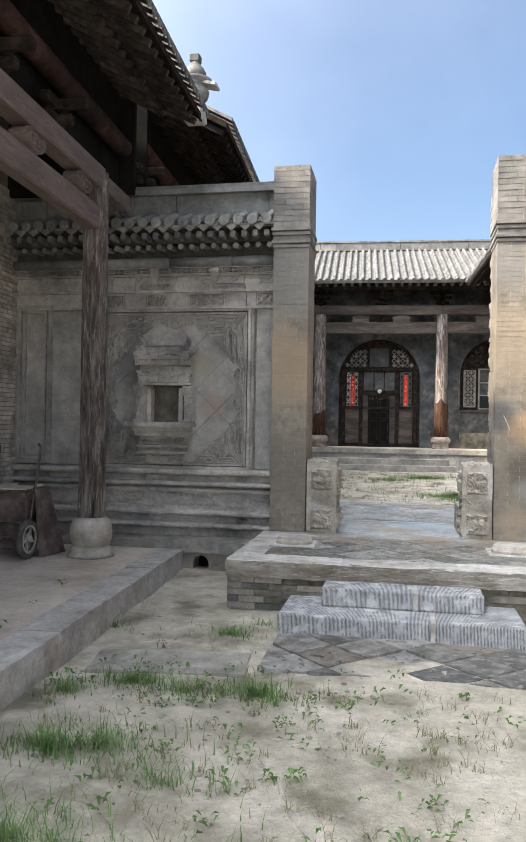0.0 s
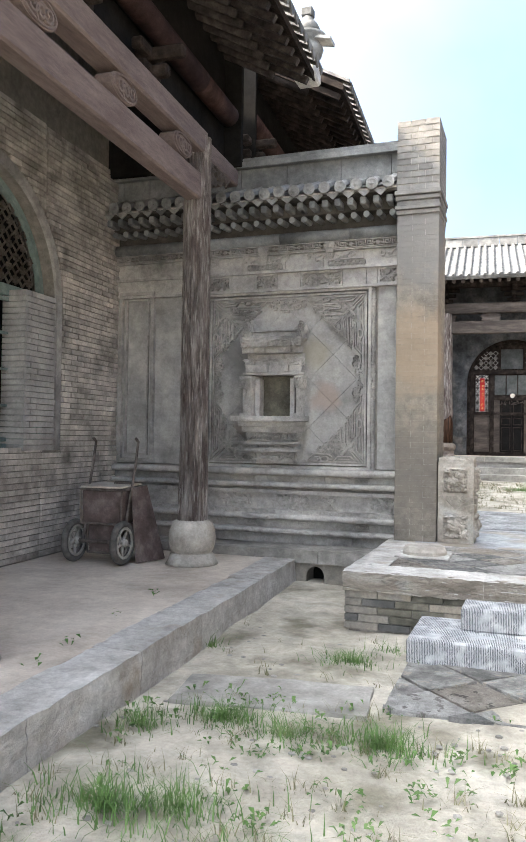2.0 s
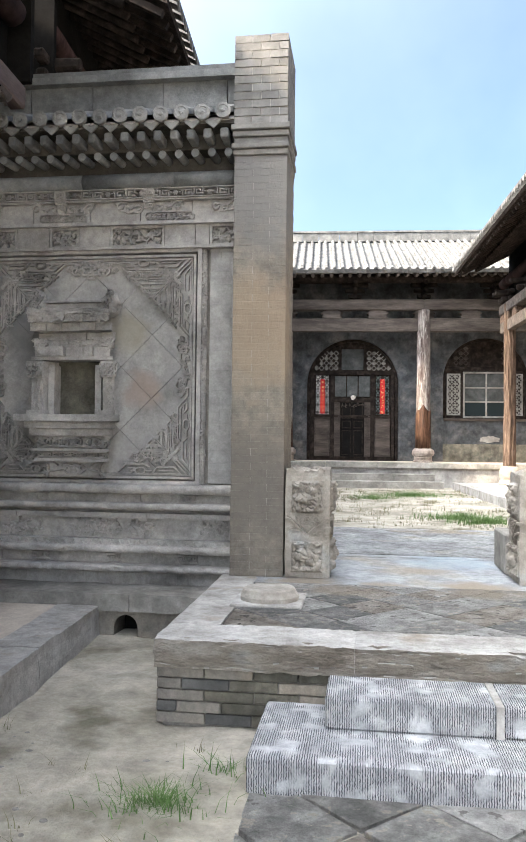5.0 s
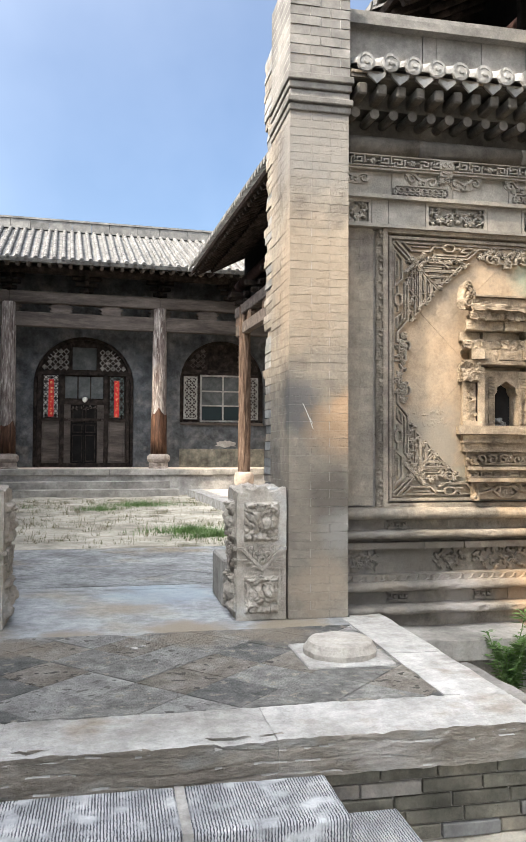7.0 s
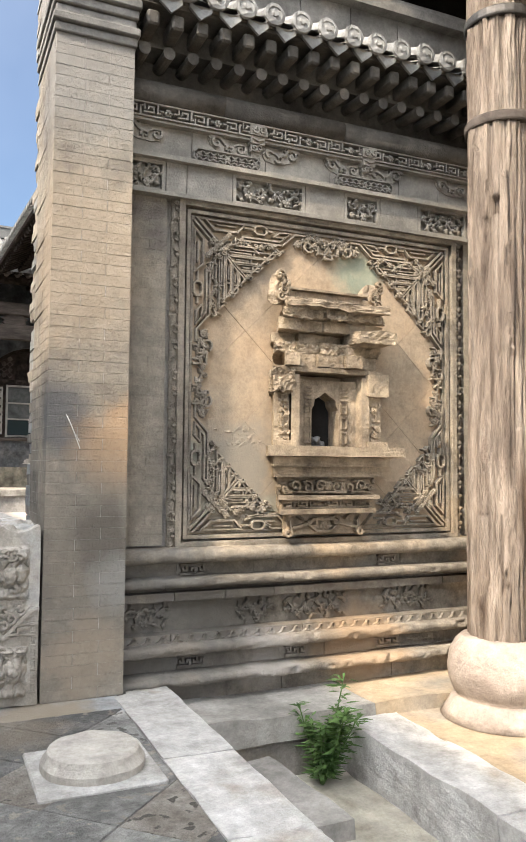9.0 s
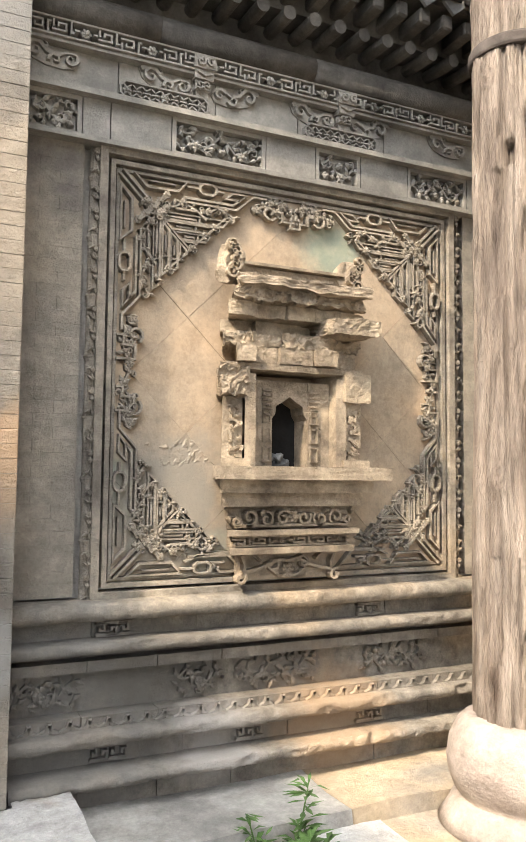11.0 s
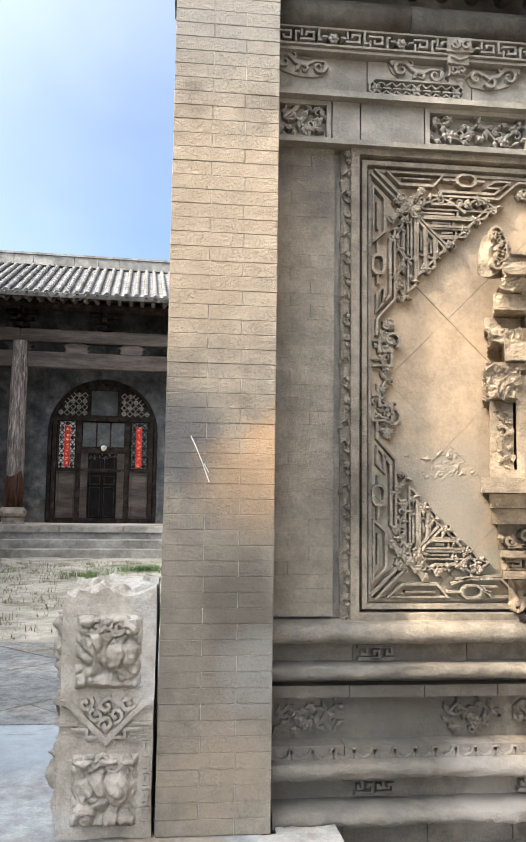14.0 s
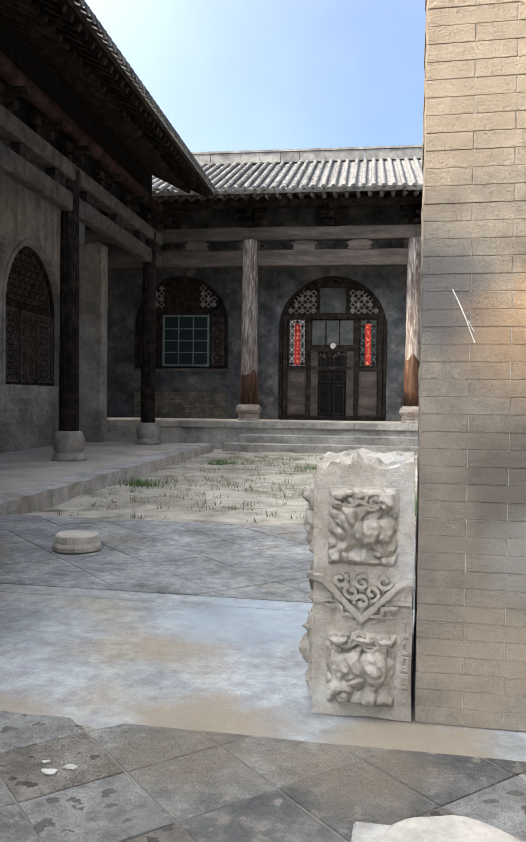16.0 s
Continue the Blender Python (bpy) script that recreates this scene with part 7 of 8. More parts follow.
def hall_door(h):
    m = Matrix.Translation((0, 27.36, 0))
    mm = Matrix.Translation((0, 27.33, 0))
    F = 1.16
    d = arched_opening_frame(h, "door", "dark carved timber doorway in an arch", 0, 1.42, 3.54, F, m, WOOD_DARK)
    bm = bmesh.new()
    extrude_outline(bm, [(-1.34, F), (1.34, F)] + [(1.34 * math.cos(math.pi * k / 20), 3.54 + 1.34 * math.sin(math.pi * k / 20)) for k in range(21)], 0.02, Matrix.Translation((0, 27.40, 0)))
    part("backing", bm, WOOD_DARK, d)
    for x0, x1, z0, z1 in ((-1.38, 1.38, 3.84, 3.96), (-0.68, -0.56, F, 3.85), (0.56, 0.68, F, 3.85), (-1.3, -1.2, F, 3.85), (1.2, 1.3, F, 3.85), (-1.25, 1.25, 2.5, 2.58), (-0.6, 0.6, 2.98, 3.12), (-1.3, 1.3, F, 1.28), (-0.42, -0.36, 3.95, 4.75), (0.36, 0.42, 3.95, 4.75)):
        bm = bmesh.new()
        box(bm, x0, x1, 27.28, 27.40, z0, z1)
        part("frame_bar", bm, WOOD_DARK, d)
    # leaves
    for f in (-1, 1):
        bm = bmesh.new()
        x0, x1 = sorted((f * 0.008, f * 0.36))
        box(bm, x0, x1, 27.31, 27.37, 1.25, 2.96)
        leaf = part("door_leaf", bm, BLACK, d, "dark panelled door leaf")
        bm = bmesh.new()
        for z0, z1 in ((1.32, 2.1), (2.16, 2.4), (2.46, 2.9)):
            frame_rect(bm, x0 + 0.03, x1 - 0.03, z0, z1, 0.03, 0.02, Matrix.Translation((0, 27.31, 0)))
        part("leaf_moulding", bm, WOOD_DARK, leaf)
        bm = bmesh.new()
        box(bm, *sorted((f * 0.38, f * 0.56)), 27.3, 27.38, 1.28, 2.98)
        leaf_scrolls(bm, *sorted((f * 0.4, f * 0.54)), 1.9, 2.9, Matrix.Translation((0, 27.3, 0)), random.Random(9), 0.07, 0.03, 0.02)
        part("carved_jamb", bm, WOOD_GREY, d, "carved door jamb")
        bm = bmesh.new()
        x0, x1 = sorted((f * 0.7, f * 1.18))
        box(bm, x0, x1, 27.33, 27.39, 1.28, 2.5)
        frame_rect(bm, x0 + 0.02, x1 - 0.02, 1.32, 2.46, 0.04, 0.02, Matrix.Translation((0, 27.33, 0)))
        part("side_panel", bm, WOOD_GREY, d, "brown plank side panel")
        bm = bmesh.new()
        box(bm, x0 + 0.04, x1 - 0.04, 27.385, 27.395, 2.6, 3.82)
        part("window_paper", bm, WHITE_PAPER if f < 0 else FRAME_GREEN, d, "papered window")
        bm = bmesh.new()
        lattice(bm, x0 + 0.03, x1 - 0.03, 2.6, 3.82, Matrix.Translation((0, 27.38, 0)), 0.12, 0.022, 0.02)
        part("tracery", bm, WOOD_DARK, d)
        couplet(d, f * 0.93, 2.62, 3.7, Matrix.Translation((0, 27.30, 0)), 3 + f)
        bm = bmesh.new()
        lattice(bm, *sorted((f * 0.44, f * 1.2)), 3.98, 4.6, Matrix.Translation((0, 27.38, 0)), 0.16, 0.022, 0.02, lambda x, z: math.hypot(x, z - 3.54) < 1.28)
        tagged(part("fan_tracery", bm, STONE, d, "pale fan window tracery"), kind="stuff")
    bm = bmesh.new()
    leaf_scrolls(bm, -0.5, 0.5, 2.82, 2.96, Matrix.Translation((0, 27.29, 0)), random.Random(4), 0.08, 0.03, 0.02)
    tagged(part("lintel_carving", bm, WOOD_GREY, d), kind="stuff")
    for x0, x1, z0, z1 in ((-0.54, -0.2, 3.16, 3.8), (-0.16, 0.16, 3.16, 3.8), (0.2, 0.54, 3.16, 3.8), (-0.34, 0.34, 4.0, 4.65)):
        bm = bmesh.new()
        box(bm, x0, x1, 27.36, 27.375, z0, z1)
        part("glass_pane", bm, DUSTY_PANE, d, "dust-grey pane")
    bm = bmesh.new()
    bmesh.ops.create_icosphere(bm, subdivisions=2, radius=0.08, matrix=Matrix.Translation((0.02, 27.24, 3.12)))
    roughen(bm, 0.03, 12)
    part("paper_tassel", bm, WHITE_PAPER, d, "scrap of white paper")


def hall_window(h, c, barred):
    """Arched window of the hall: a barred green sash, or a wide sash of dusty panes."""
    F = 1.16
    m = Matrix.Translation((0, 27.36, 0))
    w = arched_opening_frame(h, "window", "arched timber window with panes and tracery", c, 1.3, 3.7, F + 1.3, m, WOOD_DARK)
    bm = bmesh.new()
    extrude_outline(bm, [(c - 1.22, F + 1.3), (c + 1.22, F + 1.3)] + [(c + 1.22 * math.cos(math.pi * k / 20), 3.7 + 1.22 * math.sin(math.pi * k / 20)) for k in range(21)], 0.02, Matrix.Translation((0, 27.40, 0)))
    part("backing", bm, WOOD_DARK, w)
    mm = Matrix.Translation((0, 27.37, 0))
    cols, rows, z0, z1, x0, x1 = (3, 4, 2.62, 3.9, c - 0.5, c + 0.72) if barred else (2, 3, 2.58, 3.9, c - 0.62, c + 0.72)
    for i in range(cols):
        for j in range(rows):
            a, b = x0 + (x1 - x0) * i / cols, x0 + (x1 - x0) * (i + 1) / cols
            za, zb = z0 + (z1 - z0) * j / rows, z0 + (z1 - z0) * (j + 1) / rows
            bm = bmesh.new()
            box(bm, a + 0.01, b - 0.01, 27.37, 27.385, za + 0.01, zb - 0.01)
            part("glass_pane", bm, glass if barred or j == 0 else DUSTY_PANE, w, "dark empty pane" if j == 0 or barred else "dust-grey pane")
    bm = bmesh.new()
    frame_rect(bm, x0 - 0.04, x1 + 0.04, z0 - 0.06, z1 + 0.06, 0.06, 0.04, mm)
    for k in range(1, cols):
        x = x0 + (x1 - x0) * k / cols
        bar(bm, (x, z0), (x, z1), 0.03 if barred else 0.05, mm, 0.03)
    for k in range(1, rows):
        z = z0 + (z1 - z0) * k / rows
        bar(bm, (x0, z), (x1, z), 0.03 if barred else 0.045, mm, 0.03)
    part("sash", bm, FRAME_GREEN if barred else STONE, w, "faded green window sash" if barred else "grey weathered sash")
    for f in (-1, 1):
        bm = bmesh.new()
        a, b = sorted((c + f * 0.74, c + f * 1.16))
        if f > 0:
            a += 0.08
        lattice(bm, a, b, 2.64, 3.86, mm, 0.11, 0.022, 0.03)
        frame_rect(bm, a, b, 2.6, 3.9, 0.04, 0.03, mm)
        tagged(part("side_tracery", bm, WOOD_GREY if barred else STONE, w, "weathered lattice panel"), kind="stuff")
        bm = bmesh.new()
        lattice(bm, *sorted((c + f * 0.5, c + f * 1.1)), 4.16, 4.75, mm, 0.15, 0.022, 0.02, lambda x, z: math.hypot(x - c, z - 3.7) < 1.15)
        tagged(part("fan_tracery", bm, STONE if barred else WOOD_GREY, w, "weathered fan window tracery"), kind="stuff")
    bm = bmesh.new()
    box(bm, c - 1.2, c + 1.2, 27.30, 27.40, 3.98, 4.1)
    part("transom", bm, WOOD_DARK, w)
    bm = bmesh.new()
    box(bm, c - 1.28, c + 1.28, 27.14, 27.34, F + 1.26, F + 1.34)
    bevelled(bm, 0.01)
    part("sill", bm, WOOD_GREY, w, "grey window sill")
    if barred:
        # bare brick below the window
        v, fcs = [], []
        z, k = F + 0.02, 0
        while z < F + 0.7:
            x = c - 1.28 - (0.14 if k % 2 else 0)
            while x < c + 1.28:
                add_brick(v, fcs, max(x, c - 1.28) + 0.006, min(x + 0.274, c + 1.28), 27.18, 27.22, z + 0.006, z + 0.062)
                x += 0.28
            z += 0.068
            k += 1
        tagged(raw("sill_bricks", v, fcs, MOSS_AND_SHADE, w), "bare brownish brick courses", kind="stuff")
    else:
        # later plaster, with a flaked pale patch
        bm = bmesh.new()
        box(bm, c - 1.3, c + 1.3, 27.17, 27.2, F, F + 0.55)
        part("plaster_dado", bm, MOSS_AND_SHADE, w, "smooth grey plaster below the window")
        bm = bmesh.new()
        pts = [(c + 0.12 + 0.3 * q * math.cos(t), F + 0.7 + 0.1 * q * math.sin(t)) for t, q in ((2 * math.pi * k / 30, 1 + 0.5 * noise.noise(Vector((3 * math.cos(2 * math.pi * k / 30), 3 * math.sin(2 * math.pi * k / 30), 2.0)))) for k in range(30))]
        extrude_outline(bm, pts, 0.012, Matrix.Translation((0, 27.19, 0)))
        part("bare_patch", bm, STONE, w, "pale patch of flaked plaster")


def add_brick(v, f, x0, x1, y0, y1, z0, z1):
    k = len(v)
    v += [(x, y, z) for x in (x0, x1) for y in (y0, y1) for z in (z0, z1)]
    f += [tuple(k + i for i in q) for q in ((0, 1, 3, 2), (4, 6, 7, 5), (0, 4, 5, 1), (2, 3, 7, 6), (0, 2, 6, 4), (1, 5, 7, 3))]


hall_door(HALL)
hall_window(HALL, -4.08, True)
hall_window(HALL, 4.08, False)


# ---- brickwork of the side ranges ----
def range_bricks(w, s, wall_x, y0, y1, z0, z1, arches, seed, as_parts=0, mat=BRICK_DARK, clear=0.0, worn=0.0):
    rng = random.Random(seed)
    v, f = [], []
    x = s * wall_x
    z, k, made = z0, 0, 0
    shared = {}
    while z < z1:
        y = y0 - (0.15 if k % 2 else 0)
        while y < y1:
            a, b = max(y, y0) + 0.003, min(y + 0.292, y1)
            zc = z + 0.03
            for c, hw, sill, spring in arches:
                hw += clear
                if sill < zc < spring + hw:
                    half = hw if zc < spring else math.sqrt(max(0, hw * hw - (zc - spring) ** 2))
                    if a < c - half < b:
                        b = c - half
                    elif a < c + half < b:
                        a = c + half
                    elif c - half <= a and b <= c + half:
                        a = b
            if b - a > 0.03:
                out = rng.uniform(0.008, 0.018) + worn * (0.5 + max(-0.45, noise.noise(Vector((y * 1.1, z * 1.4, seed)))) * rng.uniform(0.5, 1.0))
                xa, xb = sorted((x - s * out, x + s * 0.02))
                if made < as_parts:
                    bm = bmesh.new()
                    box(bm, xa, xb, a, b, z + 0.006, z + 0.06)
                    part("brick", bm, mat, w)
                    made += 1
                else:
                    add_brick(v, f, xa, xb, a, b, z + 0.006, z + 0.06)
            y += 0.296
        z += 0.066
        k += 1
    if f:
        tagged(raw("brickwork", v, f, mat, w), "dark grey brick facing", kind="stuff")


range_bricks(WING_L, -1, 5.55, 8.7, 10.5, 0.29, 5.2, [(7.6, 1.35, 1.5, 3.2)], 81, 290, PORCH_BRICK, clear=0.14, worn=0.03)
range_bricks(WING_L, -1, 5.55, 5.7, 8.7, 0.29, 1.48, [], 83, 0, PORCH_BRICK, worn=0.02)
range_bricks(WING_L, -1, 5.55, 5.7, 8.7, 1.5, 5.2, [(7.6, 1.35, 1.5, 3.2)], 84, 0, PORCH_BRICK, clear=0.14, worn=0.02)
range_bricks(WING_IL, -1, 5.72, 12.0, 24.3, 0.67, 4.6, [(16.6, 1.3, 1.9, 3.4), (21.7, 1.3, 1.9, 3.4)], 82, 0, clear=0.12)


def range_window(w, s, wall_x, c, r, sill, spring, mat, green):
    """Arched window of a side range, seen from the yard."""
    turn = -90 if s > 0 else 90
    def at(d):
        return Matrix.Translation((s * (wall_x + d), c, 0)) @ pose(0, 0, 0, 0, 0, turn)
    bm = bmesh.new()
    arch_band(bm, 0, r, spring, sill, 0.09, 0.06, at(0.2))
    win = part("window", bm, mat, w, "arched lattice window in the brick wall")
    bm = bmesh.new()
    arch_band(bm, 0, r + 0.13, spring, sill, 0.13, 0.03, at(0.0))
    part("arch_surround", bm, BRICK_DARK, win, "plain raised arch surround")
    # flat black sheet in place of the unlit room
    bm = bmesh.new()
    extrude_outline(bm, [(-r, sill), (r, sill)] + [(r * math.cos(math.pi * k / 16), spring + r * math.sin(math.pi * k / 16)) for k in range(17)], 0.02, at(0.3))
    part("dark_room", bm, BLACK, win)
    bm = bmesh.new()
    for x0, x1, z0, z1 in ((-r, r, spring + 0.02, spring + 0.14), (-r, r, sill, sill + 0.08), (-0.42, -0.34, sill, spring), (0.34, 0.42, sill, spring)):
        x0, x1 = max(x0, -r), min(x1, r)
        extrude_outline(bm, [(x0, z0), (x1, z0), (x1, z1), (x0, z1)], 0.07, at(0.17))
    part("frame", bm, mat, win)
    for k, (x0, x1) in enumerate(((-r + 0.08, -0.44), (-0.32, -0.01), (0.01, 0.32), (0.44, r - 0.08))):
        bm = bmesh.new()
        if green:
            frame_rect(bm, x0, x1, sill + 0.1, spring, 0.05, 0.03, at(0.2))
            for j in range(1, 4):
                z = sill + 0.1 + (spring - sill - 0.1) * j / 4
                bar(bm, (x0, z), (x1, z), 0.03, at(0.2), 0.03)
        else:
            frame_rect(bm, x0, x1, sill + 0.08, spring, 0.04, 0.03, at(0.17))
            lattice(bm, x0, x1, sill + 0.1, spring - 0.02, at(0.19), 0.12, 0.018, 0.02)
        part("casement", bm, mat if green else WOOD_GREY, win)
    bm = bmesh.new()
    lattice(bm, -r + 0.05, r - 0.05, spring + 0.16, spring + r - 0.05, at(0.2), 0.13, 0.018, 0.02, lambda x, z: math.hypot(x, z - spring) < r - 0.1)
    tagged(part("fan_tracery", bm, WOOD_GREY, win, "weathered fan window tracery"), kind="stuff")


range_window(WING_L, -1, 5.55, 7.6, 1.35, 1.5, 3.2, FRAME_GREEN, True)
range_window(WING_IL, -1, 5.72, 21.7, 1.3, 1.9, 3.4, WOOD_DARK, False)
range_window(WING_IL, -1, 5.72, 16.6, 1.3, 1.9, 3.4, WOOD_DARK, False)


def window_infill():
    """Pale brick blocking at one side of the porch window."""
    rng = random.Random(7)
    z, k = 1.5, 0
    while z < 3.25:
        for a, b in ((8.3, 8.55 if k % 2 else 8.42), (8.55 if k % 2 else 8.42, 8.9)):
            bm = bmesh.new()
            box(bm, -5.8, -5.5 + rng.uniform(-0.006, 0.006), a + 0.004, b - 0.004, z + 0.004, z + 0.062)
            part("brick", bm, GREY_PANEL, WING_L)
        z += 0.066
        k += 1


window_infill()


def corner_pilaster():
    bm = bmesh.new()
    box(bm, -5.72, -5.15, 23.95, 24.4, 0.66, 5.2)
    bevelled(bm, 0.01)
    part("corner_pilaster", bm, STONE, WING_IL, "plain grey plastered corner pilaster")


corner_pilaster()


# ---- roof finial ----
def finial():
    f = thing("roof_finial", "grey clay vase finial on the eave corner", "finial", Matrix.Translation((-2.9, 10.36, 6.28)) @ Matrix.Diagonal((1.2, 1.2, 1.2, 1)))
    bm = bmesh.new()
    box(bm, -0.12, 0.12, -0.12, 0.12, -0.1, 0.12)
    bevelled(bm, 0.02)
    part("block", bm, PALE_STONE, f)
    bm = bmesh.new()
    lathe(bm, [(0.1, 0.12), (0.15, 0.18), (0.17, 0.25), (0.13, 0.32), (0.19, 0.36), (0.2, 0.39), (0.12, 0.41)], None, 20)
    part("bowl", bm, TILE, f, smooth=True)
    bm = bmesh.new()
    box(bm, -0.05, 0.2, -0.1, 0.1, 0.34, 0.37, pose(0, 0, 0, 0, 12, 0))
    part("tile_slab", bm, PALE_STONE, f, "pale slab")
    bm = bmesh.new()
    lathe(bm, [(0.12, 0.41), (0.13, 0.47), (0.1, 0.53), (0.06, 0.57), (0.055, 0.6)], None, 18)
    part("vase", bm, TILE_DARK, f, smooth=True)
    bm = bmesh.new()
    box(bm, -0.06, 0.06, -0.06, 0.06, 0.6, 0.69)
    bevelled(bm, 0.01)
    part("cap", bm, TILE_DARK, f)


finial()


def beam_end():
    """Beam end past the corner column, with a carved bracket under it."""
    bm = bmesh.new()
    box(bm, -3.86, -3.70, 9.1, 10.15, 4.84, 5.06)
    bevelled(bm, 0.02)
    part("beam_end", bm, WOOD_BEAM, WING_L)
    bm = bmesh.new()
    m = Matrix.Translation((-3.70, 9.14, 4.52)) @ pose(0, 0, 0, 0, 0, 90)
    extrude_outline(bm, [(0, 0.0), (0.08, 0.02), (0.12, 0.08), (0.22, 0.07), (0.27, 0.13), (0.4, 0.13), (0.46, 0.2), (0.6, 0.21), (0.68, 0.27), (0.7, 0.315), (0, 0.315)], 0.12, m)
    leaf_scrolls(bm, 0.03, 0.55, 0.16, 0.3, m, random.Random(3), 0.07, 0.03, 0.02)
    part("carved_bracket", bm, WOOD_GREY, WING_L, "carved cloud bracket under the beam")


beam_end()


# ---- hand cart under the porch ----
def cart():
    c = thing("hand_cart", "rusty two-wheeled metal hand cart under the porch", "cart", Matrix.Translation((-4.66, 8.5, 0.285)))
    # tub: upper box, lower box and the rims between them
    for name, x, y0, y1, z0, z1, lab in (("tub", 0.25, 0.05, 0.46, 0.42, 0.79, "brown sheet metal tub"), ("lower_box", 0.21, 0.12, 0.44, 0.1, 0.41, "lower metal bin of the cart")):
        bm = bmesh.new()
        box(bm, -x, x, y0, y1, z0, z1)
        for v in bm.verts:
            if v.co.z < z0 + 0.01:
                v.co.x *= 0.93
        bevelled(bm, 0.01)
        part(name, bm, CART_PAINT, c, lab)
    bm = bmesh.new()
    for z, y, x in ((0.8, 0.04, 0.265), (0.425, 0.05, 0.25), (0.1, 0.11, 0.21)):
        rod(bm, (-x, y, z), (x, y, z), 0.013, 8)
    for f in (-1, 1):
        rod(bm, (f * 0.265, 0.04, 0.8), (f * 0.265, 0.47, 0.8), 0.013, 8)
        rod(bm, (f * 0.26, 0.04, 0.8), (f * 0.25, 0.05, 0.425), 0.012, 8)
        rod(bm, (f * 0.21, 0.11, 0.1), (f * 0.21, 0.12, 0.42), 0.011, 8)
    part("rim", bm, METAL_RUST, c, "round iron edging")
    bm = bmesh.new()
    box(bm, -0.26, 0.26, 0.03, 0.48, 0.0, 0.022, Matrix.Translation((0, 0, 0.815)) @ pose(0, 0, 0, 3, 0, 0))
    bevelled(bm, 0.006)
    part("lid", bm, PORCH, c, "dust-covered board on the tub")
    bm = bmesh.new()
    box(bm, 0.0, 0.2, 0.3, 0.42, 0.845, 0.875)
    bevelled(bm, 0.008)
    part("lid_handle", bm, METAL_RUST, c)
    bm = bmesh.new()
    rod(bm, (-0.3, 0.0, 0.237), (0.3, 0.0, 0.237), 0.022, 10)
    part("axle", bm, METAL_RUST, c)
    for f in (-1, 1):
        bm = bmesh.new()
        rod(bm, (f * 0.2, 0.0, 0.237), (f * 0.19, 0.05, 0.42), 0.018, 8)
        part("strut", bm, METAL_RUST, c)
        bm = bmesh.new()
        rod(bm, (f * 0.27, 0.1, 0.36), (f * 0.275, 0.3, 1.05), 0.015, 8)
        rod(bm, (f * 0.275, 0.3, 1.05), (f * 0.275, 0.36, 1.33), 0.015, 8)
        rod(bm, (f * 0.275, 0.36, 1.33), (f * 0.275, 0.3, 1.37), 0.016, 8)
        part("handle", bm, METAL_RUST, c)
        mw = Matrix.Translation((f * 0.3, 0, 0.237)) @ pose(0, 0, 0, 0, 90, 0)
        bm = bmesh.new()
        ring = []
        for k in range(36):
            a = 2 * math.pi * k / 36
            ring.append([bm.verts.new(mw @ Vector(((0.2 + 0.037 * math.cos(t)) * math.cos(a), (0.2 + 0.037 * math.cos(t)) * math.sin(a), 0.04 * math.sin(t)))) for t in (2 * math.pi * j / 10 for j in range(10))])
        for k in range(36):
            for j in range(10):
                bm.faces.new((ring[k][j], ring[(k + 1) % 36][j], ring[(k + 1) % 36][(j + 1) % 10], ring[k][(j + 1) % 10]))
        wheel = part("wheel", bm, RUBBER, c, "dusty rubber tyre", smooth=True)
        bm = bmesh.new()
        lathe(bm, [(0.03, -0.06), (0.045, -0.04), (0.045, 0.04), (0.03, 0.06)], mw, 14)
        for k in range(5):
            a = 2 * math.pi * k / 5
            rod(bm, mw @ Vector((0.03 * math.cos(a), 0.03 * math.sin(a), 0)), mw @ Vector((0.17 * math.cos(a), 0.17 * math.sin(a), 0)), 0.02, 6, 0.014)
        for zz in (0.028, -0.028):
            ring = [[bm.verts.new(mw @ Vector((q * math.cos(2 * math.pi * k / 28), q * math.sin(2 * math.pi * k / 28), zz + dzz))) for q, dzz in ((0.145, -0.008), (0.172, -0.008), (0.172, 0.008), (0.145, 0.008))] for k in range(28)]
            for k in range(28):
                for j in range(4):
                    bm.faces.new((ring[k][j], ring[(k + 1) % 28][j], ring[(k + 1) % 28][(j + 1) % 4], ring[k][(j + 1) % 4]))
        part("rim", bm, STONE, wheel, "dusty grey spoked rim")
    bm = bmesh.new()
    co = ((0.30, 0.16, 0.82), (0.33, 0.46, 0.84), (0.5, 0.6, 0.0), (0.38, 0.16, 0.0))
    near = [bm.verts.new(p) for p in co]
    back = [bm.verts.new((p[0] + 0.012, p[1], p[2])) for p in co]
    bm.faces.new(near)
    bm.faces.new(back[::-1])
    for k in range(4):
        bm.faces.new((near[k], near[(k + 1) % 4], back[(k + 1) % 4], back[k]))
    b = part("metal_sheet", bm, CART_PAINT, None, m=c.matrix_world.copy())
    tagged(b, "rusty brown metal sheet leaning on the cart", "metal sheet")


cart()


# ---- iron bands and cracks on the near column ----
def column_bands():
    for z in (3.95, 4.62):
        bm = bmesh.new()
        lathe(bm, [(0.222, 0), (0.228, 0.01), (0.228, 0.05), (0.222, 0.06)], Matrix.Translation((3.87, 9.42, z)), 26)
        part("iron_band", bm, IRON if z > 4.3 else WOOD_GREY, WING_R, "band round the old column")


column_bands()


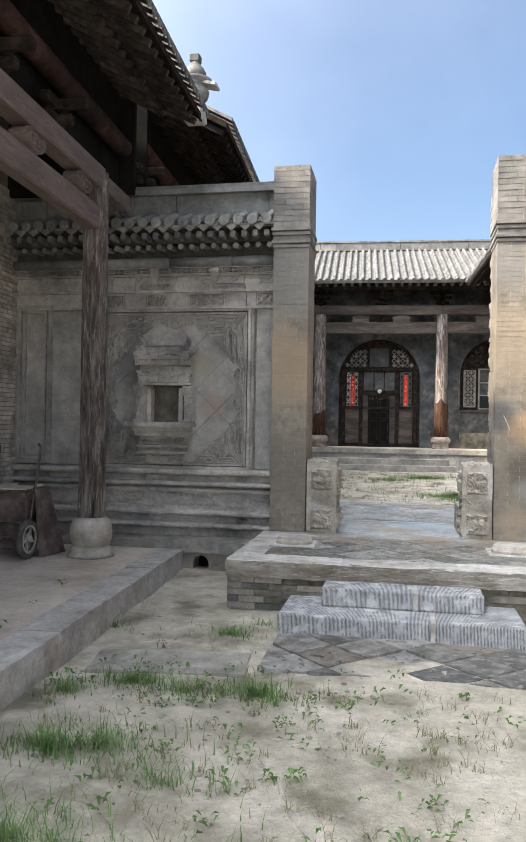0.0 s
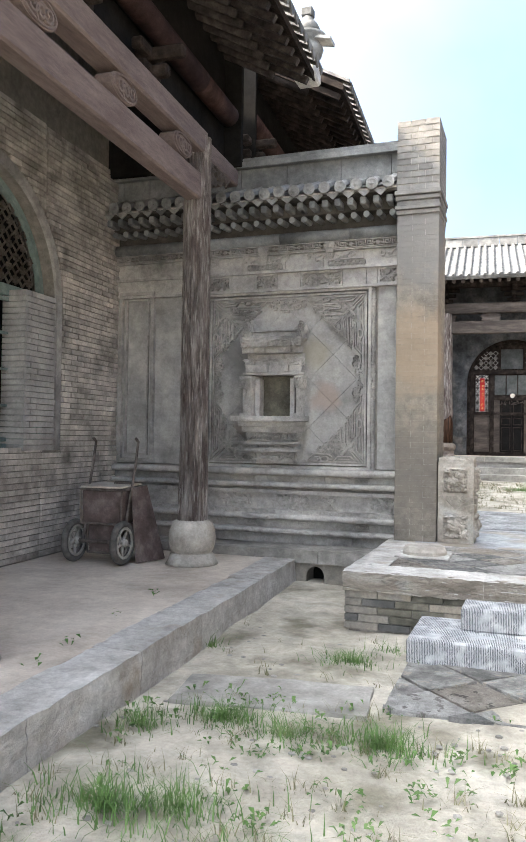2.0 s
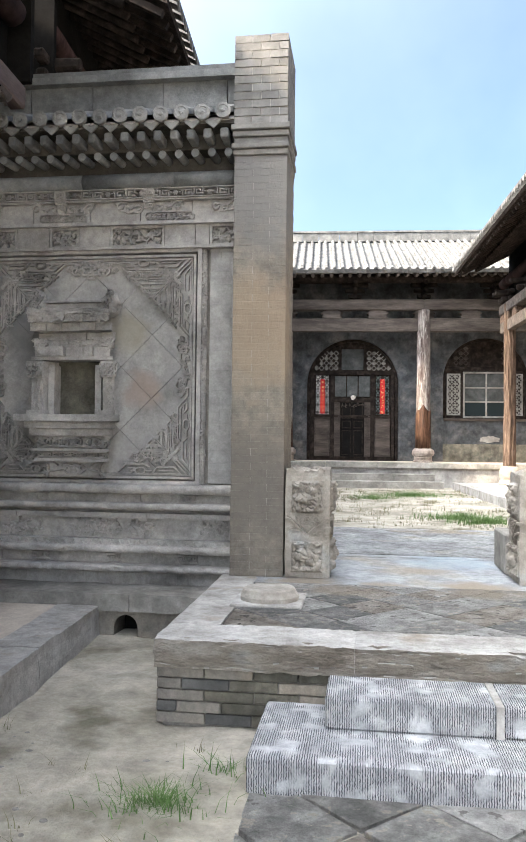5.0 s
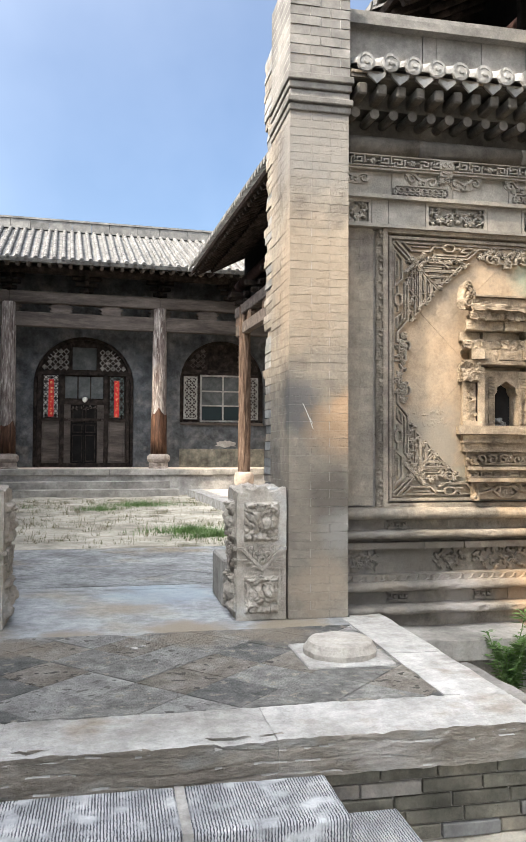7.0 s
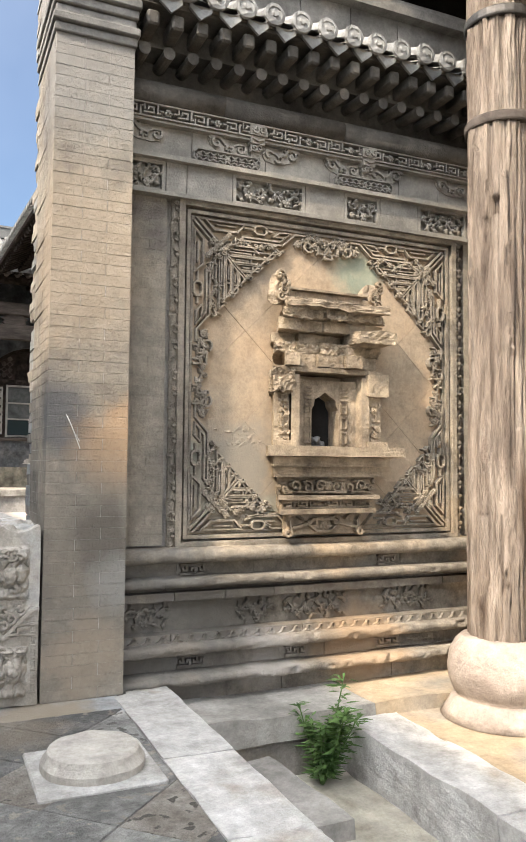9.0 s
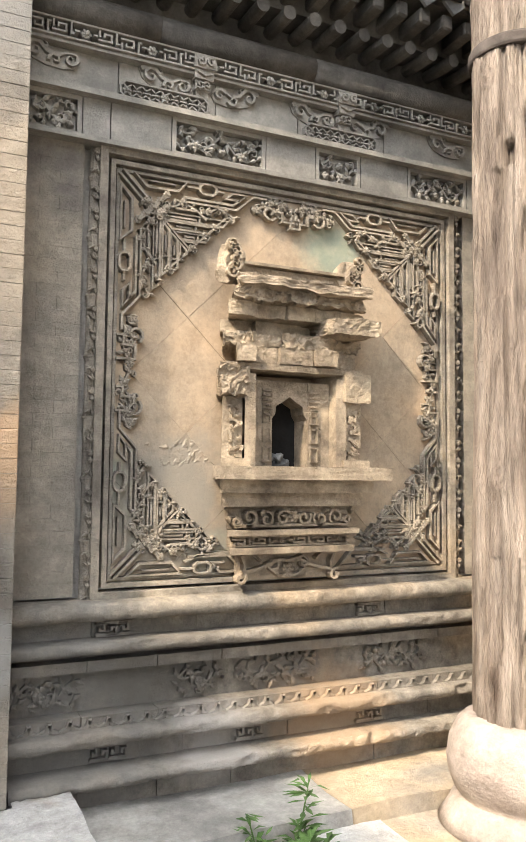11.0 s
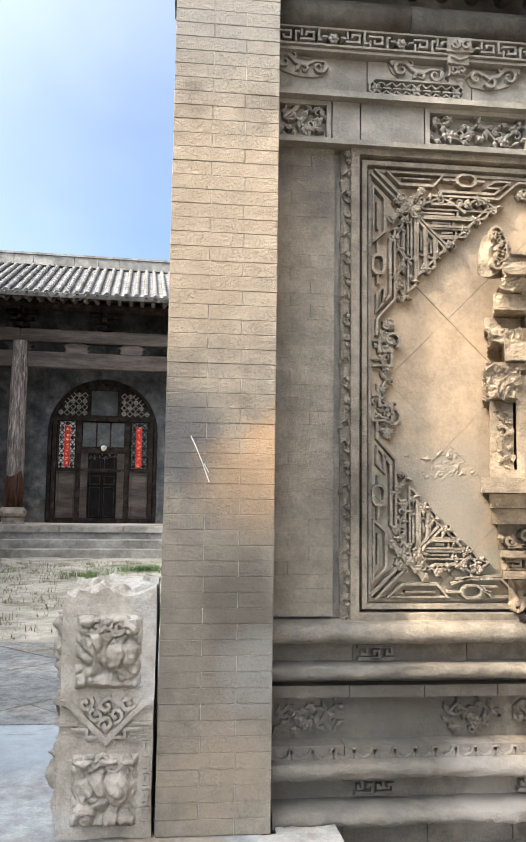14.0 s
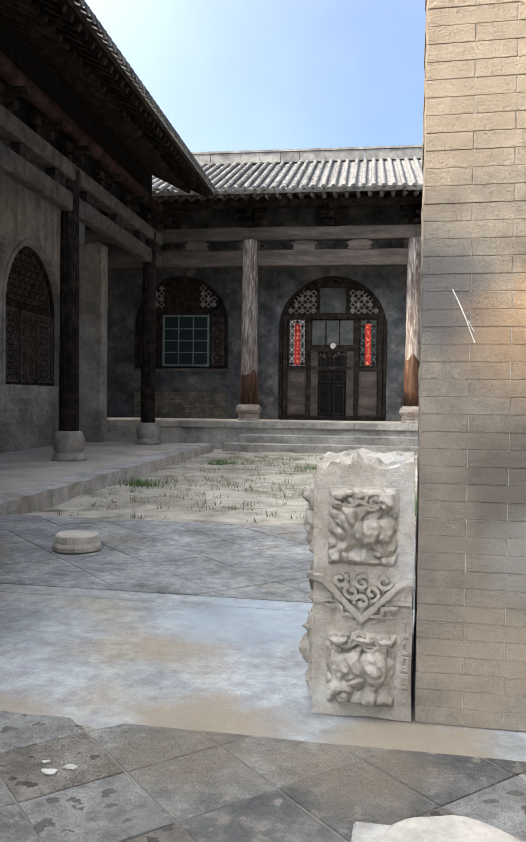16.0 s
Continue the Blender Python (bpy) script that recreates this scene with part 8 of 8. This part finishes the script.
# ---- plants ----
def blade(v, f, x, y, z, a, length, w, bend):
    k = len(v)
    ca, sa = math.cos(a), math.sin(a)
    for t in (0, 0.5, 1.0):
        px, py = x + ca * bend * t * t * length, y + sa * bend * t * t * length
        pz = z + length * t * (1 - 0.3 * bend * t)
        ww = w * (1 - t)
        v.append((px - sa * ww, py + ca * ww, pz))
        v.append((px + sa * ww, py - ca * ww, pz))
    f += [(k, k + 1, k + 3, k + 2), (k + 2, k + 3, k + 5, k + 4)]


def grass(name, label, patches, mat, seed, h, w):
    rng = random.Random(seed)
    v, f = [], []
    for cx, cy, r, n in patches:
        base = 0.0 if cy < 11 else 0.475
        for _ in range(n):
            a, d = rng.uniform(0, 6.3), r * abs(rng.gauss(0, 0.55))
            blade(v, f, cx + d * math.cos(a), cy + 0.6 * d * math.sin(a), base, rng.uniform(0, 6.3), h * rng.uniform(0.3, 1.2), w * rng.uniform(0.6, 1.3), rng.uniform(0.2, 1.5))
    tagged(raw(name, v, f, mat), label, "grass", kind="stuff")


rng = random.Random(90)
green = [(-1.44, 6.8, 0.28, 420), (-1.9, 5.45, 0.35, 420), (-1.45, 5.35, 0.35, 260), (-0.95, 5.4, 0.35, 420), (-2.3, 5.2, 0.3, 160), (-1.7, 4.4, 0.5, 300), (-1.2, 4.0, 0.5, 160), (-1.7, 3.3, 0.6, 700), (-1.3, 2.9, 0.6, 800), (-1.0, 2.6, 0.5, 500), (-2.0, 4.3, 0.5, 420), (-2.2, 3.6, 0.5, 500), (-0.8, 3.2, 0.6, 160),
         (1.1, 16.2, 0.8, 1500), (1.4, 15.5, 0.6, 1100), (-0.3, 20.4, 0.7, 600), (0.6, 21.5, 1.0, 1300), (-2.2, 20.8, 0.5, 400), (-2.5, 17.2, 0.5, 350), (-1.2, 7.2, 0.2, 60), (-2.6, 6.9, 0.2, 40)]
grass("grass", "short green grass tufts in the sand", green, LEAF, 91, 0.15, 0.004)
weeds = [(rng.uniform(-2.5, 1.6), rng.uniform(2.4, 5.8), 0.14, 18) for _ in range(170)] + [(rng.uniform(-2.5, 2.3), rng.uniform(14.4, 23.5), 0.2, 14) for _ in range(380)] + [(rng.uniform(-2.6, -0.9), rng.uniform(6.3, 7.6), 0.1, 8) for _ in range(14)]
grass("grass", "sparse dry weeds and thin stalks", weeds, DRY, 92, 0.11, 0.0035)


def small_weeds():
    """Low broad-leaved weeds scattered over the yard."""
    rng = random.Random(95)
    v, f = [], []
    spots = [(rng.uniform(-2.5, 1.9), rng.uniform(2.6, 6.0)) for _ in range(170)] + [(-3.05, 5.6), (-3.2, 6.4), (-3.0, 5.1), (-3.3, 7.2), (1.9, 8.2)]
    for x, y in spots:
        z = 0.29 if x < -2.8 else 0.01
        for _ in range(rng.randint(4, 12)):
            a, l, w = rng.uniform(0, 6.3), rng.uniform(0.02, 0.06), rng.uniform(0.006, 0.014)
            px, py, pz = x + rng.uniform(-0.06, 0.06), y + rng.uniform(-0.06, 0.06), z + rng.uniform(0, 0.06)
            k = len(v)
            ca, sa, up = math.cos(a), math.sin(a), rng.uniform(0.2, 0.8) * l
            v += [(px, py, pz), (px + ca * l / 2 - sa * w, py + sa * l / 2 + ca * w, pz + up), (px + ca * l, py + sa * l, pz + up * 0.9), (px + ca * l / 2 + sa * w, py + sa * l / 2 - ca * w, pz + up)]
            f.append((k, k + 1, k + 2, k + 3))
    tagged(raw("weeds", v, f, LEAF), "tiny broad-leaved weeds in the sand", "weeds", kind="stuff")


small_weeds()


def pebbles():
    rng = random.Random(97)
    bm = bmesh.new()
    for _ in range(520):
        x, y = rng.uniform(-2.6, 2.6), rng.uniform(2.5, 7.6)
        if y > 6 and x > -1.2:
            continue
        r = rng.uniform(0.006, 0.022)
        bmesh.ops.create_icosphere(bm, subdivisions=1, radius=r, matrix=Matrix.Translation((x, y, 0.012)) @ Matrix.Diagonal((1.3, 1, 0.6, 1)))
    tagged(part("pebbles", bm, STONE), "small stones and clods in the sand", "pebbles", kind="stuff")


pebbles()


def shrub(x, y, z):
    s = thing("shrub", "small leafy green weed bush at the porch corner", "plant", Matrix.Translation((x, y, z)))
    rng = random.Random(98)
    v, f = [], []
    for k in range(9):
        a, lean = rng.uniform(0, 6.3), rng.uniform(0.03, 0.2)
        top = Vector((lean * math.cos(a), lean * math.sin(a) - 0.05, rng.uniform(0.35, 0.62)))
        bm = bmesh.new()
        rod(bm, (0, 0, 0), top, 0.006, 5, 0.003)
        part("stem", bm, LEAF, s)
        for j in range(70):
            t = rng.uniform(0.15, 1.05)
            p = top * t
            an, l, w = rng.uniform(0, 6.3), rng.uniform(0.06, 0.12), rng.uniform(0.008, 0.014)
            ca, sa, up = math.cos(an), math.sin(an), rng.uniform(-0.2, 0.6)
            i = len(v)
            v += [tuple(p), (p.x + ca * l / 2 - sa * w, p.y + sa * l / 2 + ca * w, p.z + up * l * 0.6), (p.x + ca * l, p.y + sa * l, p.z + up * l * 0.5), (p.x + ca * l / 2 + sa * w, p.y + sa * l / 2 - ca * w, p.z + up * l * 0.6)]
            f.append((i, i + 1, i + 2, i + 3))
    tagged(raw("foliage", v, f, LEAF, s), "narrow green leaves", kind="stuff")


shrub(2.68, 9.58, 0.02)


def pale_stones():
    for x, y, r in ((0.06, 9.37, 0.019), (0.11, 9.41, 0.016), (0.02, 9.43, 0.012)):
        bm = bmesh.new()
        bmesh.ops.create_icosphere(bm, subdivisions=2, radius=r, matrix=Matrix.Translation((x, y, 0.535)) @ Matrix.Diagonal((1.4, 0.9, 0.4, 1)))
        roughen(bm, 0.008, 30)
        tagged(part("pale_stone", bm, PALE_STONE), "small pale stone chip lying on the paving", "stone chip", group="stone chips")


pale_stones()
